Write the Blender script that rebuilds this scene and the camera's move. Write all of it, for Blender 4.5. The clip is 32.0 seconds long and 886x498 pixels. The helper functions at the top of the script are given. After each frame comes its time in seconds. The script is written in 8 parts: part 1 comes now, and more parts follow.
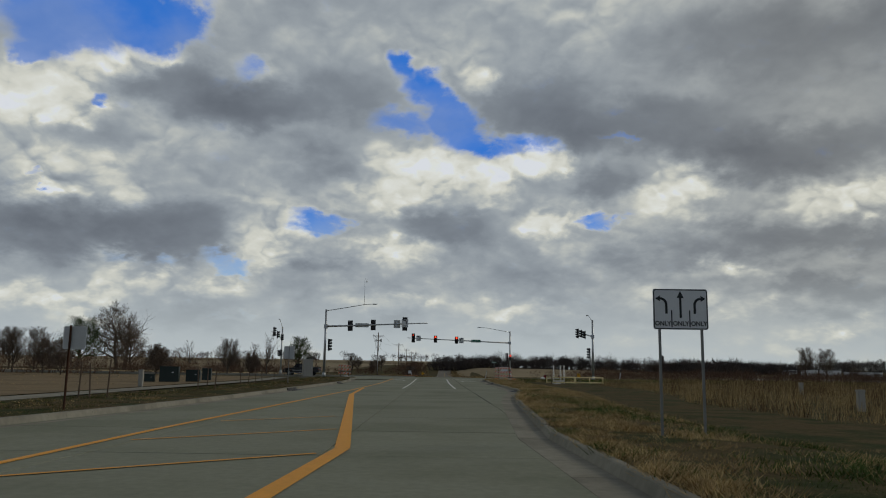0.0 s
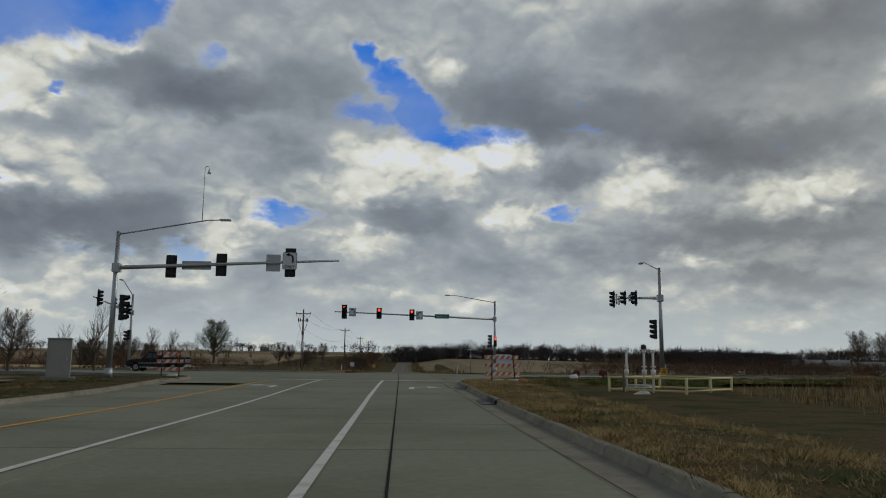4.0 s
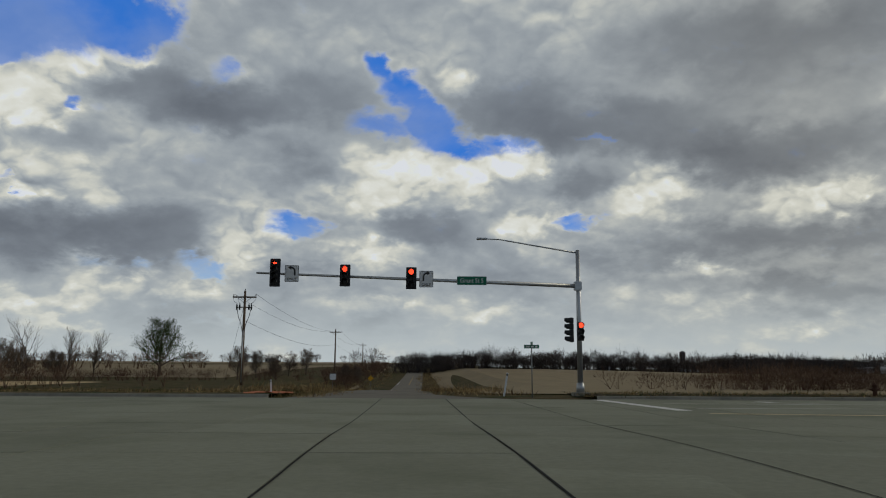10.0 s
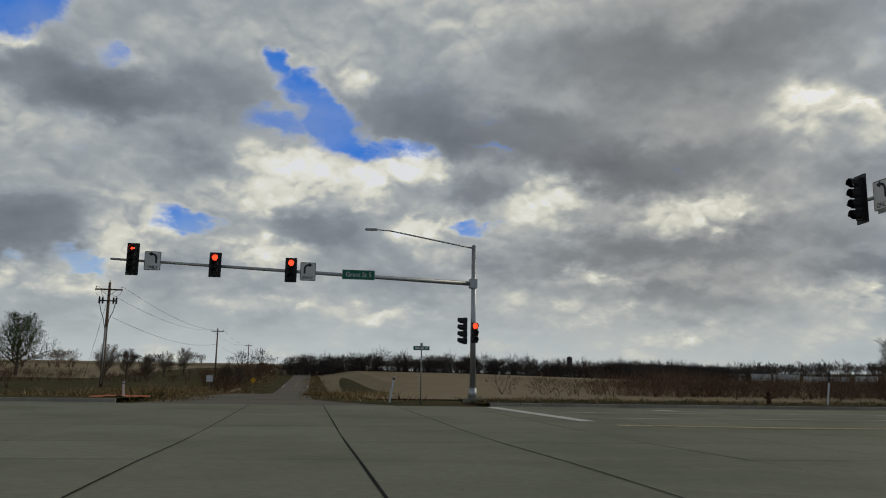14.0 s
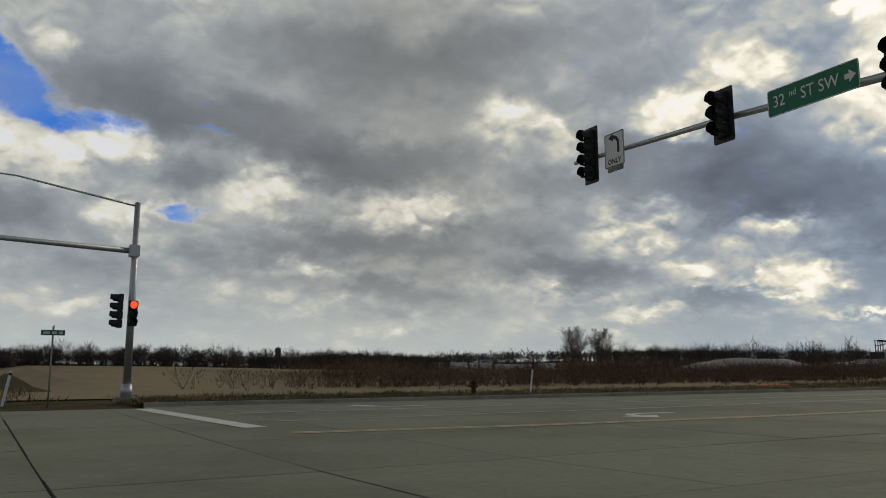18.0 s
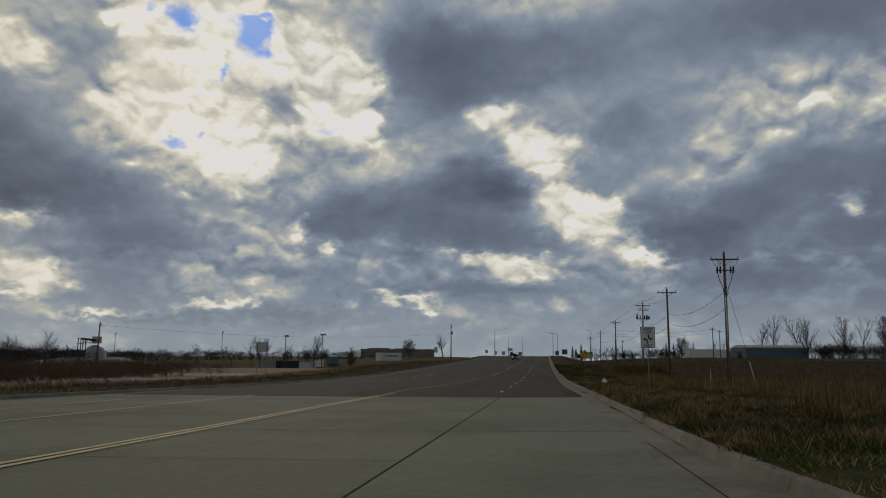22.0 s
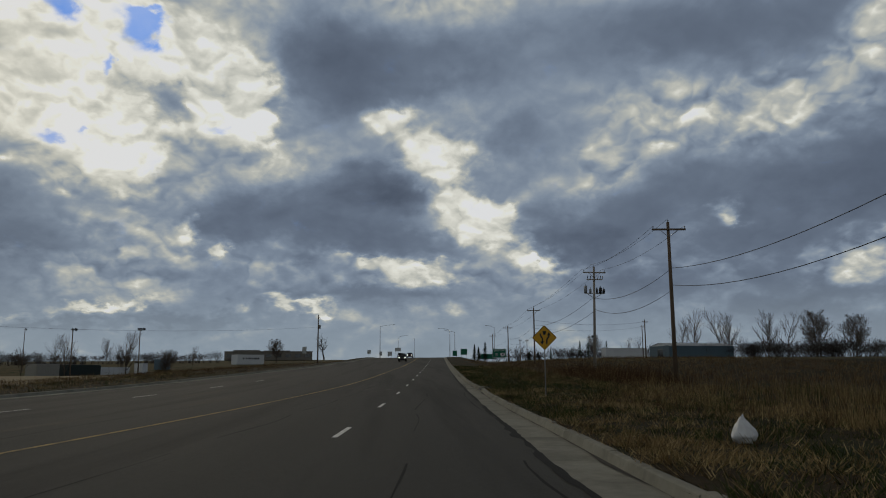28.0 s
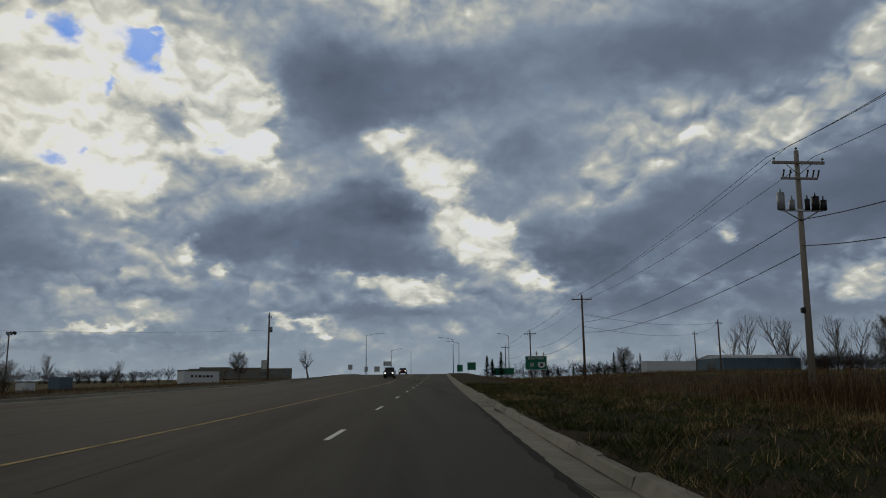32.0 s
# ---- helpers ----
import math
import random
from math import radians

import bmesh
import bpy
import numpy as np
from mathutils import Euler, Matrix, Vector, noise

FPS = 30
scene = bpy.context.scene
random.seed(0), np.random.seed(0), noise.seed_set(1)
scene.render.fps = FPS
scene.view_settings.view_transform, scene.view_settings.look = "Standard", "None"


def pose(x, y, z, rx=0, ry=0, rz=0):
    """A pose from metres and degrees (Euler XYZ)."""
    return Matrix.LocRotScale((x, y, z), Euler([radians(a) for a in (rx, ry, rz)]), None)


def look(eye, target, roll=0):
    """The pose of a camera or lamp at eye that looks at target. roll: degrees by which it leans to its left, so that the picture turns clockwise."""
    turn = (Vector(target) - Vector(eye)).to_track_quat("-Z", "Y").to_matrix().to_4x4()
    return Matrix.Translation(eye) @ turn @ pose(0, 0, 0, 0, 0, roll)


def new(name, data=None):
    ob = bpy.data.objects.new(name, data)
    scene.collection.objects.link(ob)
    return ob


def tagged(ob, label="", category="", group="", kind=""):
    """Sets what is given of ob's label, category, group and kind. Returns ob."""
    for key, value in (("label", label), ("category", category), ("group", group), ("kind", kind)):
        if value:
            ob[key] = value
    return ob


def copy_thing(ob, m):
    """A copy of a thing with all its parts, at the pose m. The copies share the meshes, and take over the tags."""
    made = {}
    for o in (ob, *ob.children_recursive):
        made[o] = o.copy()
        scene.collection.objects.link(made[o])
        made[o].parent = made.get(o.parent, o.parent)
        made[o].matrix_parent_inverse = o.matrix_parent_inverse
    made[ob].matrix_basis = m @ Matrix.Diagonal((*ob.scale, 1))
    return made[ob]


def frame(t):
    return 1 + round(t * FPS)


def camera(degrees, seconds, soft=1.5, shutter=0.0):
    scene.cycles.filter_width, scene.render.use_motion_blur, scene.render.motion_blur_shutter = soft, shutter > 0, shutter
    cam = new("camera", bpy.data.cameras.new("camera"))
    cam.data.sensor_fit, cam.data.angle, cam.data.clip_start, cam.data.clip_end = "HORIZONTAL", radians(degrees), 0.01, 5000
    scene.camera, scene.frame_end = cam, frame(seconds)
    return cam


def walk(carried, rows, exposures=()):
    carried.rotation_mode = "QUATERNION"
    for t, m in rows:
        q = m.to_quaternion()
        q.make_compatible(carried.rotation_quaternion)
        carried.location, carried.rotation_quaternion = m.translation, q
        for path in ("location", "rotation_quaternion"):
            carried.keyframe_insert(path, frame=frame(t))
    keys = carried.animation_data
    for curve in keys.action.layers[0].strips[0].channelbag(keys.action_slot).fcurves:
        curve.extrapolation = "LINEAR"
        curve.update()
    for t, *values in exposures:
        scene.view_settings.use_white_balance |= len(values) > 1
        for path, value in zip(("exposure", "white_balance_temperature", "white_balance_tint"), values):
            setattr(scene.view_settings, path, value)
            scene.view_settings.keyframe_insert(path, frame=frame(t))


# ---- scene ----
cam = camera(60.21, 32.0, soft=1.05)


def aim(x, y, z, yaw, pitch, roll):
    """A camera pose: yaw to the left from +y, pitch up, roll as in look()."""
    return pose(x, y, z, 0, 0, yaw) @ pose(0, 0, 0, 90 + pitch, 0, 0) @ pose(0, 0, 0, 0, 0, roll)


PATH = [
    (0.0, aim(-3.26, -92.37, 1.32, -0.38, 8.95, 0.93)),
    (0.5, aim(-2.86, -86.10, 1.32, -0.47, 8.87, 0.83)),
    (1.0, aim(-2.67, -79.85, 1.31, -0.81, 8.76, 0.68)),
    (1.5, aim(-2.56, -73.66, 1.31, -1.33, 8.67, 0.74)),
    (2.0, aim(-2.41, -67.61, 1.31, -1.92, 8.63, 0.61)),
    (2.5, aim(-2.13, -61.71, 1.31, -2.33, 8.53, 0.71)),
    (3.0, aim(-1.73, -55.98, 1.30, -2.61, 8.50, 0.80)),
    (3.5, aim(-1.29, -50.43, 1.30, -2.88, 8.43, 0.82)),
    (5.5, aim(-0.28, -30.09, 1.28, -3.12, 8.27, 0.24)),
    (6.0, aim(-0.14, -25.68, 1.27, -2.81, 8.28, 0.10)),
    (6.5, aim(-0.07, -21.48, 1.27, -2.37, 8.44, -0.11)),
    (7.0, aim(-0.01, -17.75, 1.26, -1.89, 8.65, -0.01)),
    (7.5, aim(0.04, -14.44, 1.26, -1.52, 8.71, -0.20)),
    (8.0, aim(0.08, -11.46, 1.26, -1.18, 8.71, -0.17)),
    (8.5, aim(0.10, -8.53, 1.26, -0.84, 8.82, 0.05)),
    (9.0, aim(0.06, -5.92, 1.27, -0.82, 8.91, 0.19)),
    (9.5, aim(0.25, -3.96, 1.28, -0.96, 9.05, 0.28)),
    (10.0, aim(0.44, -2.28, 1.29, -2.02, 9.10, 0.30)),
    (10.5, aim(0.60, -0.84, 1.29, -4.57, 9.23, 0.07)),
    (11.0, aim(0.85, -0.03, 1.30, -6.33, 9.20, 0.14)),
    (11.5, aim(0.94, 0.62, 1.30, -7.42, 9.22, 0.37)),
    (12.0, aim(1.01, 0.95, 1.31, -7.82, 9.24, 0.47)),
    (12.5, aim(1.06, 1.02, 1.31, -8.27, 9.26, 0.70)),
    (13.0, aim(1.07, 1.17, 1.32, -8.92, 9.29, 0.85)),
    (13.5, aim(1.06, 1.23, 1.32, -9.53, 9.33, 0.92)),
    (15.5, aim(1.30, 2.03, 1.32, -10.90, 9.61, 0.60)),
    (16.0, aim(1.46, 2.61, 1.32, -11.75, 9.60, 0.43)),
    (16.5, aim(1.83, 3.40, 1.31, -14.44, 9.43, 0.07)),
    (17.0, aim(2.24, 4.41, 1.31, -19.24, 9.24, -0.35)),
    (17.5, aim(2.97, 5.66, 1.30, -25.10, 9.06, -0.48)),
    (18.0, aim(4.15, 6.96, 1.30, -31.34, 8.89, -0.09)),
    (18.5, aim(5.63, 8.27, 1.29, -38.25, 8.83, -0.11)),
    (19.0, aim(7.32, 9.51, 1.29, -46.31, 8.85, 0.37)),
    (19.5, aim(9.34, 10.69, 1.29, -54.07, 8.94, 0.66)),
    (20.0, aim(11.67, 11.55, 1.30, -61.43, 9.03, 0.52)),
    (20.5, aim(13.82, 12.30, 1.30, -68.20, 8.96, 0.60)),
    (21.0, aim(15.98, 12.83, 1.29, -74.62, 8.83, 0.64)),
    (21.5, aim(18.50, 13.26, 1.29, -80.46, 8.77, 0.52)),
    (22.0, aim(21.29, 13.55, 1.29, -85.34, 8.88, 0.26)),
    (22.5, aim(24.49, 13.58, 1.28, -88.32, 8.86, 0.03)),
    (23.0, aim(28.08, 13.49, 1.28, -90.20, 8.88, -0.01)),
    (23.5, aim(31.65, 13.35, 1.29, -90.71, 9.00, -0.07)),
    (24.0, aim(35.24, 13.18, 1.30, -91.53, 9.18, -0.21)),
    (24.5, aim(39.19, 12.94, 1.30, -92.14, 9.18, -0.23)),
    (25.0, aim(43.05, 12.74, 1.31, -92.67, 9.30, -0.22)),
    (25.5, aim(47.15, 12.57, 1.32, -92.89, 9.24, -0.28)),
    (27.5, aim(66.00, 11.57, 1.32, -93.23, 9.12, -0.53)),
    (28.0, aim(71.03, 11.35, 1.32, -93.25, 9.18, -0.35)),
    (28.5, aim(76.36, 11.09, 1.32, -93.30, 9.37, -0.16)),
    (29.0, aim(81.90, 10.78, 1.32, -93.34, 9.48, -0.15)),
    (29.5, aim(87.64, 10.40, 1.33, -93.29, 9.67, -0.22)),
    (30.0, aim(93.54, 10.03, 1.35, -93.30, 9.76, -0.52)),
    (30.5, aim(99.49, 9.63, 1.40, -93.29, 9.90, -0.46)),
    (31.0, aim(105.61, 9.29, 1.45, -93.27, 10.04, -0.54)),
    (31.5, aim(111.85, 9.08, 1.52, -93.26, 10.25, -0.61)),
    (32.0, aim(118.22, 8.93, 1.59, -93.24, 10.57, -0.66)),
]
walk(cam, PATH, exposures=[(0, -0.08, 6450, 10), (9.0, -0.06, 6450, 10), (12.0, -0.04, 6600, 10), (17.0, -0.02, 6700, 11), (18.4, -0.10, 6800, 11), (19.6, -0.34, 6850, 12), (21.2, -0.46, 6800, 12), (23.5, -0.48, 6700, 11), (26.0, -0.48, 6500, 10), (32.0, -0.46, 6500, 10)])

# ---- daylight: a broken cloud deck over the sky, the sun veiled behind it in the east ----
SUN_AZ, SUN_EL = 71.0, 27.0

world = bpy.data.worlds.new("sky")
scene.world = world
world.use_nodes = True
wt = world.node_tree
wt.nodes.clear()


def wn(kind, **kw):
    n = wt.nodes.new(kind)
    for k, v in kw.items():
        n.inputs[k].default_value = v
    return n


def wmath(op, a, b=None, c=None, clamp=False):
    n = wt.nodes.new("ShaderNodeMath")
    n.operation, n.use_clamp = op, clamp
    for i, v in enumerate((a, b, c)):
        if v is None:
            continue
        if isinstance(v, (int, float)):
            n.inputs[i].default_value = v
        else:
            wt.links.new(v, n.inputs[i])
    return n.outputs[0]


def wvec(op, a, b=None):
    n = wt.nodes.new("ShaderNodeVectorMath")
    n.operation = op
    for i, v in enumerate((a, b)):
        if v is None:
            continue
        if isinstance(v, tuple):
            n.inputs[i].default_value = v
        else:
            wt.links.new(v, n.inputs[i])
    return n


def wramp(value, lo, hi, out_lo=0.0, out_hi=1.0, smooth=True):
    n = wt.nodes.new("ShaderNodeMapRange")
    n.interpolation_type = "SMOOTHSTEP" if smooth else "LINEAR"
    wt.links.new(value, n.inputs[0])
    for i, v in enumerate((lo, hi, out_lo, out_hi)):
        n.inputs[i + 1].default_value = v
    return n.outputs[0]


def wmix(fac, a, b):
    n = wt.nodes.new("ShaderNodeMix")
    n.data_type = "RGBA"
    for sock, v in ((n.inputs[0], fac), (n.inputs[6], a), (n.inputs[7], b)):
        if isinstance(v, (tuple, float, int)):
            sock.default_value = v
        else:
            wt.links.new(v, sock)
    return n.outputs[2]


tc = wn("ShaderNodeTexCoord")
sep = wn("ShaderNodeSeparateXYZ")
wt.links.new(tc.outputs["Generated"], sep.inputs[0])
dx, dy, dz = sep.outputs
az = wmath("DEGREES", wmath("ARCTAN2", dx, dy))
el = wmath("DEGREES", wmath("ARCSINE", dz))
# the deck's plan: directions carried out to a layer of cloud that has some depth
flat = wmath("ADD", wmath("MAXIMUM", dz, 0.0), 0.46)
deck_v = wn("ShaderNodeCombineXYZ")
wt.links.new(wmath("DIVIDE", dx, flat), deck_v.inputs[0])
wt.links.new(wmath("DIVIDE", dy, flat), deck_v.inputs[1])
deck = deck_v.outputs[0]


def wnoise(where, scale, detail, rough, offset):
    n = wn("ShaderNodeTexNoise", Scale=scale, Detail=detail, Roughness=rough)
    wt.links.new(wvec("ADD", where, offset).outputs[0], n.inputs["Vector"])
    return n


def shake(where, by, amount):
    """A place pushed about by a noise's colour."""
    off = wvec("SUBTRACT", by.outputs[1], (0.5, 0.5, 0.5)).outputs[0]
    return wvec("ADD", where, wvec("MULTIPLY", off, amount).outputs[0]).outputs[0]


coarse = wnoise(deck, 4.2, 2.0, 0.5, (9.1, 2.4, 0.0))
middling = wnoise(deck, 11.0, 3.0, 0.55, (1.7, 6.4, 2.0))
swirl = shake(deck, coarse, (0.07, 0.07, 0.0))
n_main = wnoise(swirl, 4.6, 8.0, 0.52, (3.1, 0.4, 0.0)).outputs[0]
n_fine = wnoise(swirl, 17.0, 7.0, 0.58, (7.7, 1.2, 4.0))
# azimuth and height in degrees, bent by the billows
plan = wn("ShaderNodeCombineXYZ")
wt.links.new(az, plan.inputs[0])
wt.links.new(el, plan.inputs[1])
near = shake(shake(plan.outputs[0], middling, (3.6, 2.6, 0.0)), n_fine, (3.4, 2.6, 0.0))
bent = shake(near, coarse, (5.0, 3.0, 0.0))


def patches(rows, soft=0.05, where=None):
    """The sum of oval patches of cloud or gap: azimuth, height, radii across and up (degrees), strength."""
    total = None
    for a, e, rx, ry, k in rows:
        d = wvec("MULTIPLY", wvec("SUBTRACT", where or bent, (a, e, 0.0)).outputs[0], (1 / rx, 1 / ry, 0.0)).outputs[0]
        v = wramp(wvec("LENGTH", d).outputs["Value"], soft, 1.5 if where else 1.7, k, 0.0)
        total = v if total is None else wmath("ADD", total, v)
    return total


GAPS_NORTH = [
    (-28.8, 22.4, 3.4, 2.1, 1), (-25.0, 23.5, 5.3, 2.3, 1), (-20.4, 23.7, 3.0, 2.1, 1), (-30.0, 20.2, 1.0, 0.7, 1), (-14.6, 21.7, 1.4, 0.9, 0.6),
    (-25.4, 17.7, 0.7, 0.4, 0.8), (-28.1, 12.2, 0.6, 0.3, 0.6), (-3.4, 22.6, 1.1, 1.0, 1), (-1.4, 21.2, 1.7, 1.2, 1), (0.2, 19.4, 1.4, 1.5, 1),
    (1.7, 17.6, 2.2, 1.8, 1), (-2.9, 18.4, 2.9, 1.1, 0.8), (5.9, 16.7, 3.3, 0.9, 0.75), (14.0, 17.0, 1.6, 0.3, 0.5), (-8.8, 10.7, 2.2, 0.9, 1),
    (-15.6, 7.3, 1.9, 0.8, 0.9), (11.9, 11.0, 1.7, 0.5, 0.8), (-21.7, 7.4, 2.6, 0.5, 0.35), (-15.0, 3.7, 3.0, 0.4, 0.3),
]
GAPS_EAST = [
    (70.7, 23.7, 1.2, 1.3, 1), (65.3, 24.6, 1.0, 0.9, 0.9), (68.8, 21.2, 0.5, 0.8, 0.8), (64.8, 15.9, 1.0, 0.5, 0.7), (67.4, 15.9, 0.6, 0.3, 0.6),
    (63.4, 24.6, 0.5, 0.4, 0.7), (76.8, 17.1, 1.1, 0.4, 0.5), (70.7, 24.7, 1.9, 0.3, 0.6),
]
BRIGHT_NORTH = [
    (-29.5, 17.9, 3.1, 2.1, 0.5), (-26.8, 18.8, 2.5, 2.1, 0.35), (-24.8, 20.9, 2.7, 1.1, 0.4), (-21.4, 21.6, 2.1, 0.7, 0.4), (-26.2, 11.9, 5.2, 1.5, 0.25),
    (-28.1, 14.1, 4.4, 1.3, 0.15), (-2.9, 15.2, 3.1, 1.7, 0.4), (-0.0, 14.9, 2.2, 1.5, 0.4), (4.1, 15.3, 1.5, 1.7, 0.45), (6.9, 16.0, 1.3, 1.3, 0.4),
    (9.1, 16.1, 1.4, 1.4, 0.45), (-3.3, 12.9, 2.6, 1.1, 0.3), (2.6, 21.9, 1.5, 1.0, 0.3), (-12.4, 9.5, 2.6, 1.7, 0.4), (18.3, 13.1, 2.4, 2.1, 0.3),
    (27.6, 11.9, 3.9, 1.9, 0.3), (17.9, 20.6, 4.5, 1.3, 0.15), (9.4, 11.0, 2.4, 0.9, 0.35),
]
BRIGHT_NORTH_LOW = [
    (-22.3, 6.2, 3.4, 1.3, 0.3), (-17.0, 5.8, 2.1, 0.8, 0.25), (-4.1, 8.9, 3.9, 0.9, 0.3), (5.7, 4.3, 3.4, 0.8, 0.25), (-28.1, 4.8, 2.6, 0.8, 0.25),
    (-23.2, 2.9, 2.1, 0.5, 0.25), (3.7, 13.4, 2.0, 1.1, 0.25), (-7.1, 13.5, 1.7, 0.8, 0.15), (19.9, 4.5, 3.8, 0.8, 0.15), (-2.7, 4.7, 3.8, 0.7, 0.2),
]
BRIGHT_BETWEEN = [
    (35.5, 18.1, 2.9, 2.1, 0.38), (40.5, 16.4, 2.4, 1.7, 0.32), (45.2, 9.7, 2.8, 1.5, 0.3), (16.9, 13.9, 2.6, 2.1, 0.3), (48.0, 15.1, 2.9, 2.5, 0.25),
    (49.8, 18.1, 2.2, 1.3, 0.5), (28.5, 24.6, 2.1, 1.3, 0.2), (20.8, 6.7, 3.4, 0.9, 0.25), (27.4, 3.3, 3.4, 0.7, 0.25), (40.5, 5.0, 3.0, 0.5, 0.25),
    (30.2, 12.0, 3.0, 0.9, 0.22),
]
DARK_NORTH = [
    (-23.6, 9.6, 9.5, 2.0, 0.5), (-18.6, 19.3, 6.7, 1.6, 0.35), (-14.5, 18.9, 4.0, 1.4, 0.28), (-7.7, 19.8, 4.1, 1.9, 0.2), (8.1, 19.3, 5.8, 2.3, 0.3),
    (14.9, 17.9, 6.2, 1.8, 0.38), (20.7, 21.5, 10.0, 2.5, 0.2), (26.0, 15.3, 7.0, 1.9, 0.33), (13.7, 13.7, 2.6, 1.4, 0.38), (23.1, 9.2, 5.2, 1.2, 0.28),
    (28.2, 5.4, 3.8, 0.8, 0.25), (24.8, 24.1, 13.9, 1.5, 0.15), (-8.0, 15.1, 3.5, 1.4, 0.18), (0.2, 11.1, 3.9, 1.0, 0.22), (-3.0, 26.1, 9.4, 1.5, 0.1),
    (15.3, 7.9, 3.4, 0.8, 0.15), (-8.7, 7.5, 2.6, 0.6, 0.12), (-25.9, 16.1, 4.0, 1.1, 0.12),
]
DARK_BETWEEN = [
    (22.2, 15.2, 5.7, 2.1, 0.33), (32.6, 9.4, 5.6, 1.5, 0.3), (35.3, 23.6, 7.4, 2.1, 0.2), (46.8, 20.5, 4.1, 2.1, 0.12), (38.4, 7.1, 5.6, 0.8, 0.22),
    (24.1, 6.3, 5.5, 0.7, 0.2), (40.7, 12.9, 3.9, 1.1, 0.15), (43.9, 6.4, 4.3, 0.7, 0.15),
]
BRIGHT_EAST = [
    (61.5, 23.9, 2.5, 1.9, 0.55), (64.6, 21.2, 3.9, 2.5, 0.5), (68.0, 23.6, 3.9, 3.0, 0.55), (73.6, 21.8, 3.2, 3.0, 0.5), (64.8, 16.9, 4.2, 2.3, 0.5),
    (69.1, 16.7, 3.8, 2.1, 0.5), (77.4, 17.7, 2.7, 1.6, 0.5), (68.3, 14.0, 3.1, 1.6, 0.45), (78.9, 19.7, 1.4, 2.5, 0.4), (89.0, 18.9, 2.0, 1.1, 0.4),
    (92.2, 16.3, 3.3, 1.8, 0.55), (93.7, 13.8, 1.8, 1.7, 0.5), (96.2, 10.5, 2.8, 1.4, 0.5), (48.8, 18.4, 3.3, 1.3, 0.35), (53.1, 20.2, 2.5, 1.4, 0.35),
    (55.4, 10.2, 1.8, 0.8, 0.4), (56.8, 6.2, 2.8, 1.0, 0.35),
]
BRIGHT_EAST_LOW = [
    (74.9, 10.6, 0.9, 1.5, 0.4), (77.7, 8.9, 0.6, 0.8, 0.4), (82.5, 4.7, 1.9, 0.5, 0.4), (68.6, 4.5, 3.4, 0.4, 0.35), (46.5, 3.6, 3.4, 0.6, 0.25),
    (91.1, 6.9, 2.6, 0.5, 0.3), (101.1, 7.9, 1.5, 0.6, 0.3), (48.6, 6.6, 2.1, 0.7, 0.25), (51.2, 5.9, 2.6, 0.4, 0.2), (62.0, 3.8, 3.4, 0.3, 0.25),
]
BRIGHT_SOUTH_EAST = [
    (111.6, 17.6, 3.3, 2.1, 0.12), (118.9, 17.8, 4.0, 2.1, 0.14), (124.1, 21.3, 3.2, 3.4, 0.3), (114.6, 11.3, 0.9, 1.1, 0.45), (121.8, 7.3, 3.0, 1.1, 0.3),
    (106.1, 15.6, 2.4, 1.3, 0.1), (96.0, 11.7, 2.4, 0.9, 0.35), (100.0, 8.8, 1.9, 0.6, 0.35), (89.7, 7.7, 3.8, 0.6, 0.3),
]
DARK_EAST = [
    (49.4, 15.3, 7.9, 2.8, 0.5), (54.4, 12.7, 6.5, 1.9, 0.42), (59.2, 11.3, 6.5, 1.5, 0.32), (73.0, 19.3, 1.6, 1.5, 0.45), (62.0, 22.2, 3.9, 1.4, 0.3),
    (84.4, 21.6, 4.6, 4.7, 0.35), (90.4, 22.6, 9.2, 2.3, 0.3), (88.5, 14.1, 5.7, 1.9, 0.45), (81.7, 11.0, 6.5, 2.3, 0.42), (90.0, 9.5, 5.6, 1.5, 0.38),
    (99.9, 17.5, 5.8, 3.8, 0.2), (103.2, 8.9, 3.6, 1.6, 0.42), (65.1, 9.1, 6.4, 1.1, 0.25), (51.2, 4.8, 4.7, 0.7, 0.25), (65.3, 3.4, 6.4, 0.4, 0.2),
    (76.2, 3.6, 6.4, 0.5, 0.2), (87.9, 5.5, 6.4, 0.6, 0.2), (45.8, 11.6, 3.5, 1.3, 0.15),
]
DARK_SOUTH_EAST = [
    (103.1, 23.9, 13.9, 3.0, 0.22), (116.3, 23.5, 9.2, 2.5, 0.22), (89.7, 14.2, 3.9, 3.0, 0.25), (104.6, 11.0, 4.7, 1.9, 0.35), (110.5, 13.7, 4.4, 2.3, 0.2),
    (121.2, 12.6, 6.1, 3.0, 0.4), (100.7, 18.0, 4.0, 2.3, 0.15), (114.5, 9.0, 3.9, 1.3, 0.25), (107.7, 6.1, 5.1, 0.7, 0.2), (117.8, 4.9, 4.7, 0.6, 0.15),
]

blue = wmath("ADD", patches(GAPS_NORTH, 0.35, near), patches(GAPS_EAST, 0.3, near))
light = None
for rows, sign in ((BRIGHT_NORTH, 1), (BRIGHT_NORTH_LOW, 1), (BRIGHT_BETWEEN, 1), (BRIGHT_EAST, 1), (BRIGHT_EAST_LOW, 1), (BRIGHT_SOUTH_EAST, 1),
                   (DARK_NORTH, -1), (DARK_BETWEEN, -1), (DARK_EAST, -1), (DARK_SOUTH_EAST, -1)):
    v = wmath("MULTIPLY", patches(rows), sign)
    light = v if light is None else wmath("ADD", light, v)
# heaped cloud: rounded heads at three sizes, each lit on its upper side


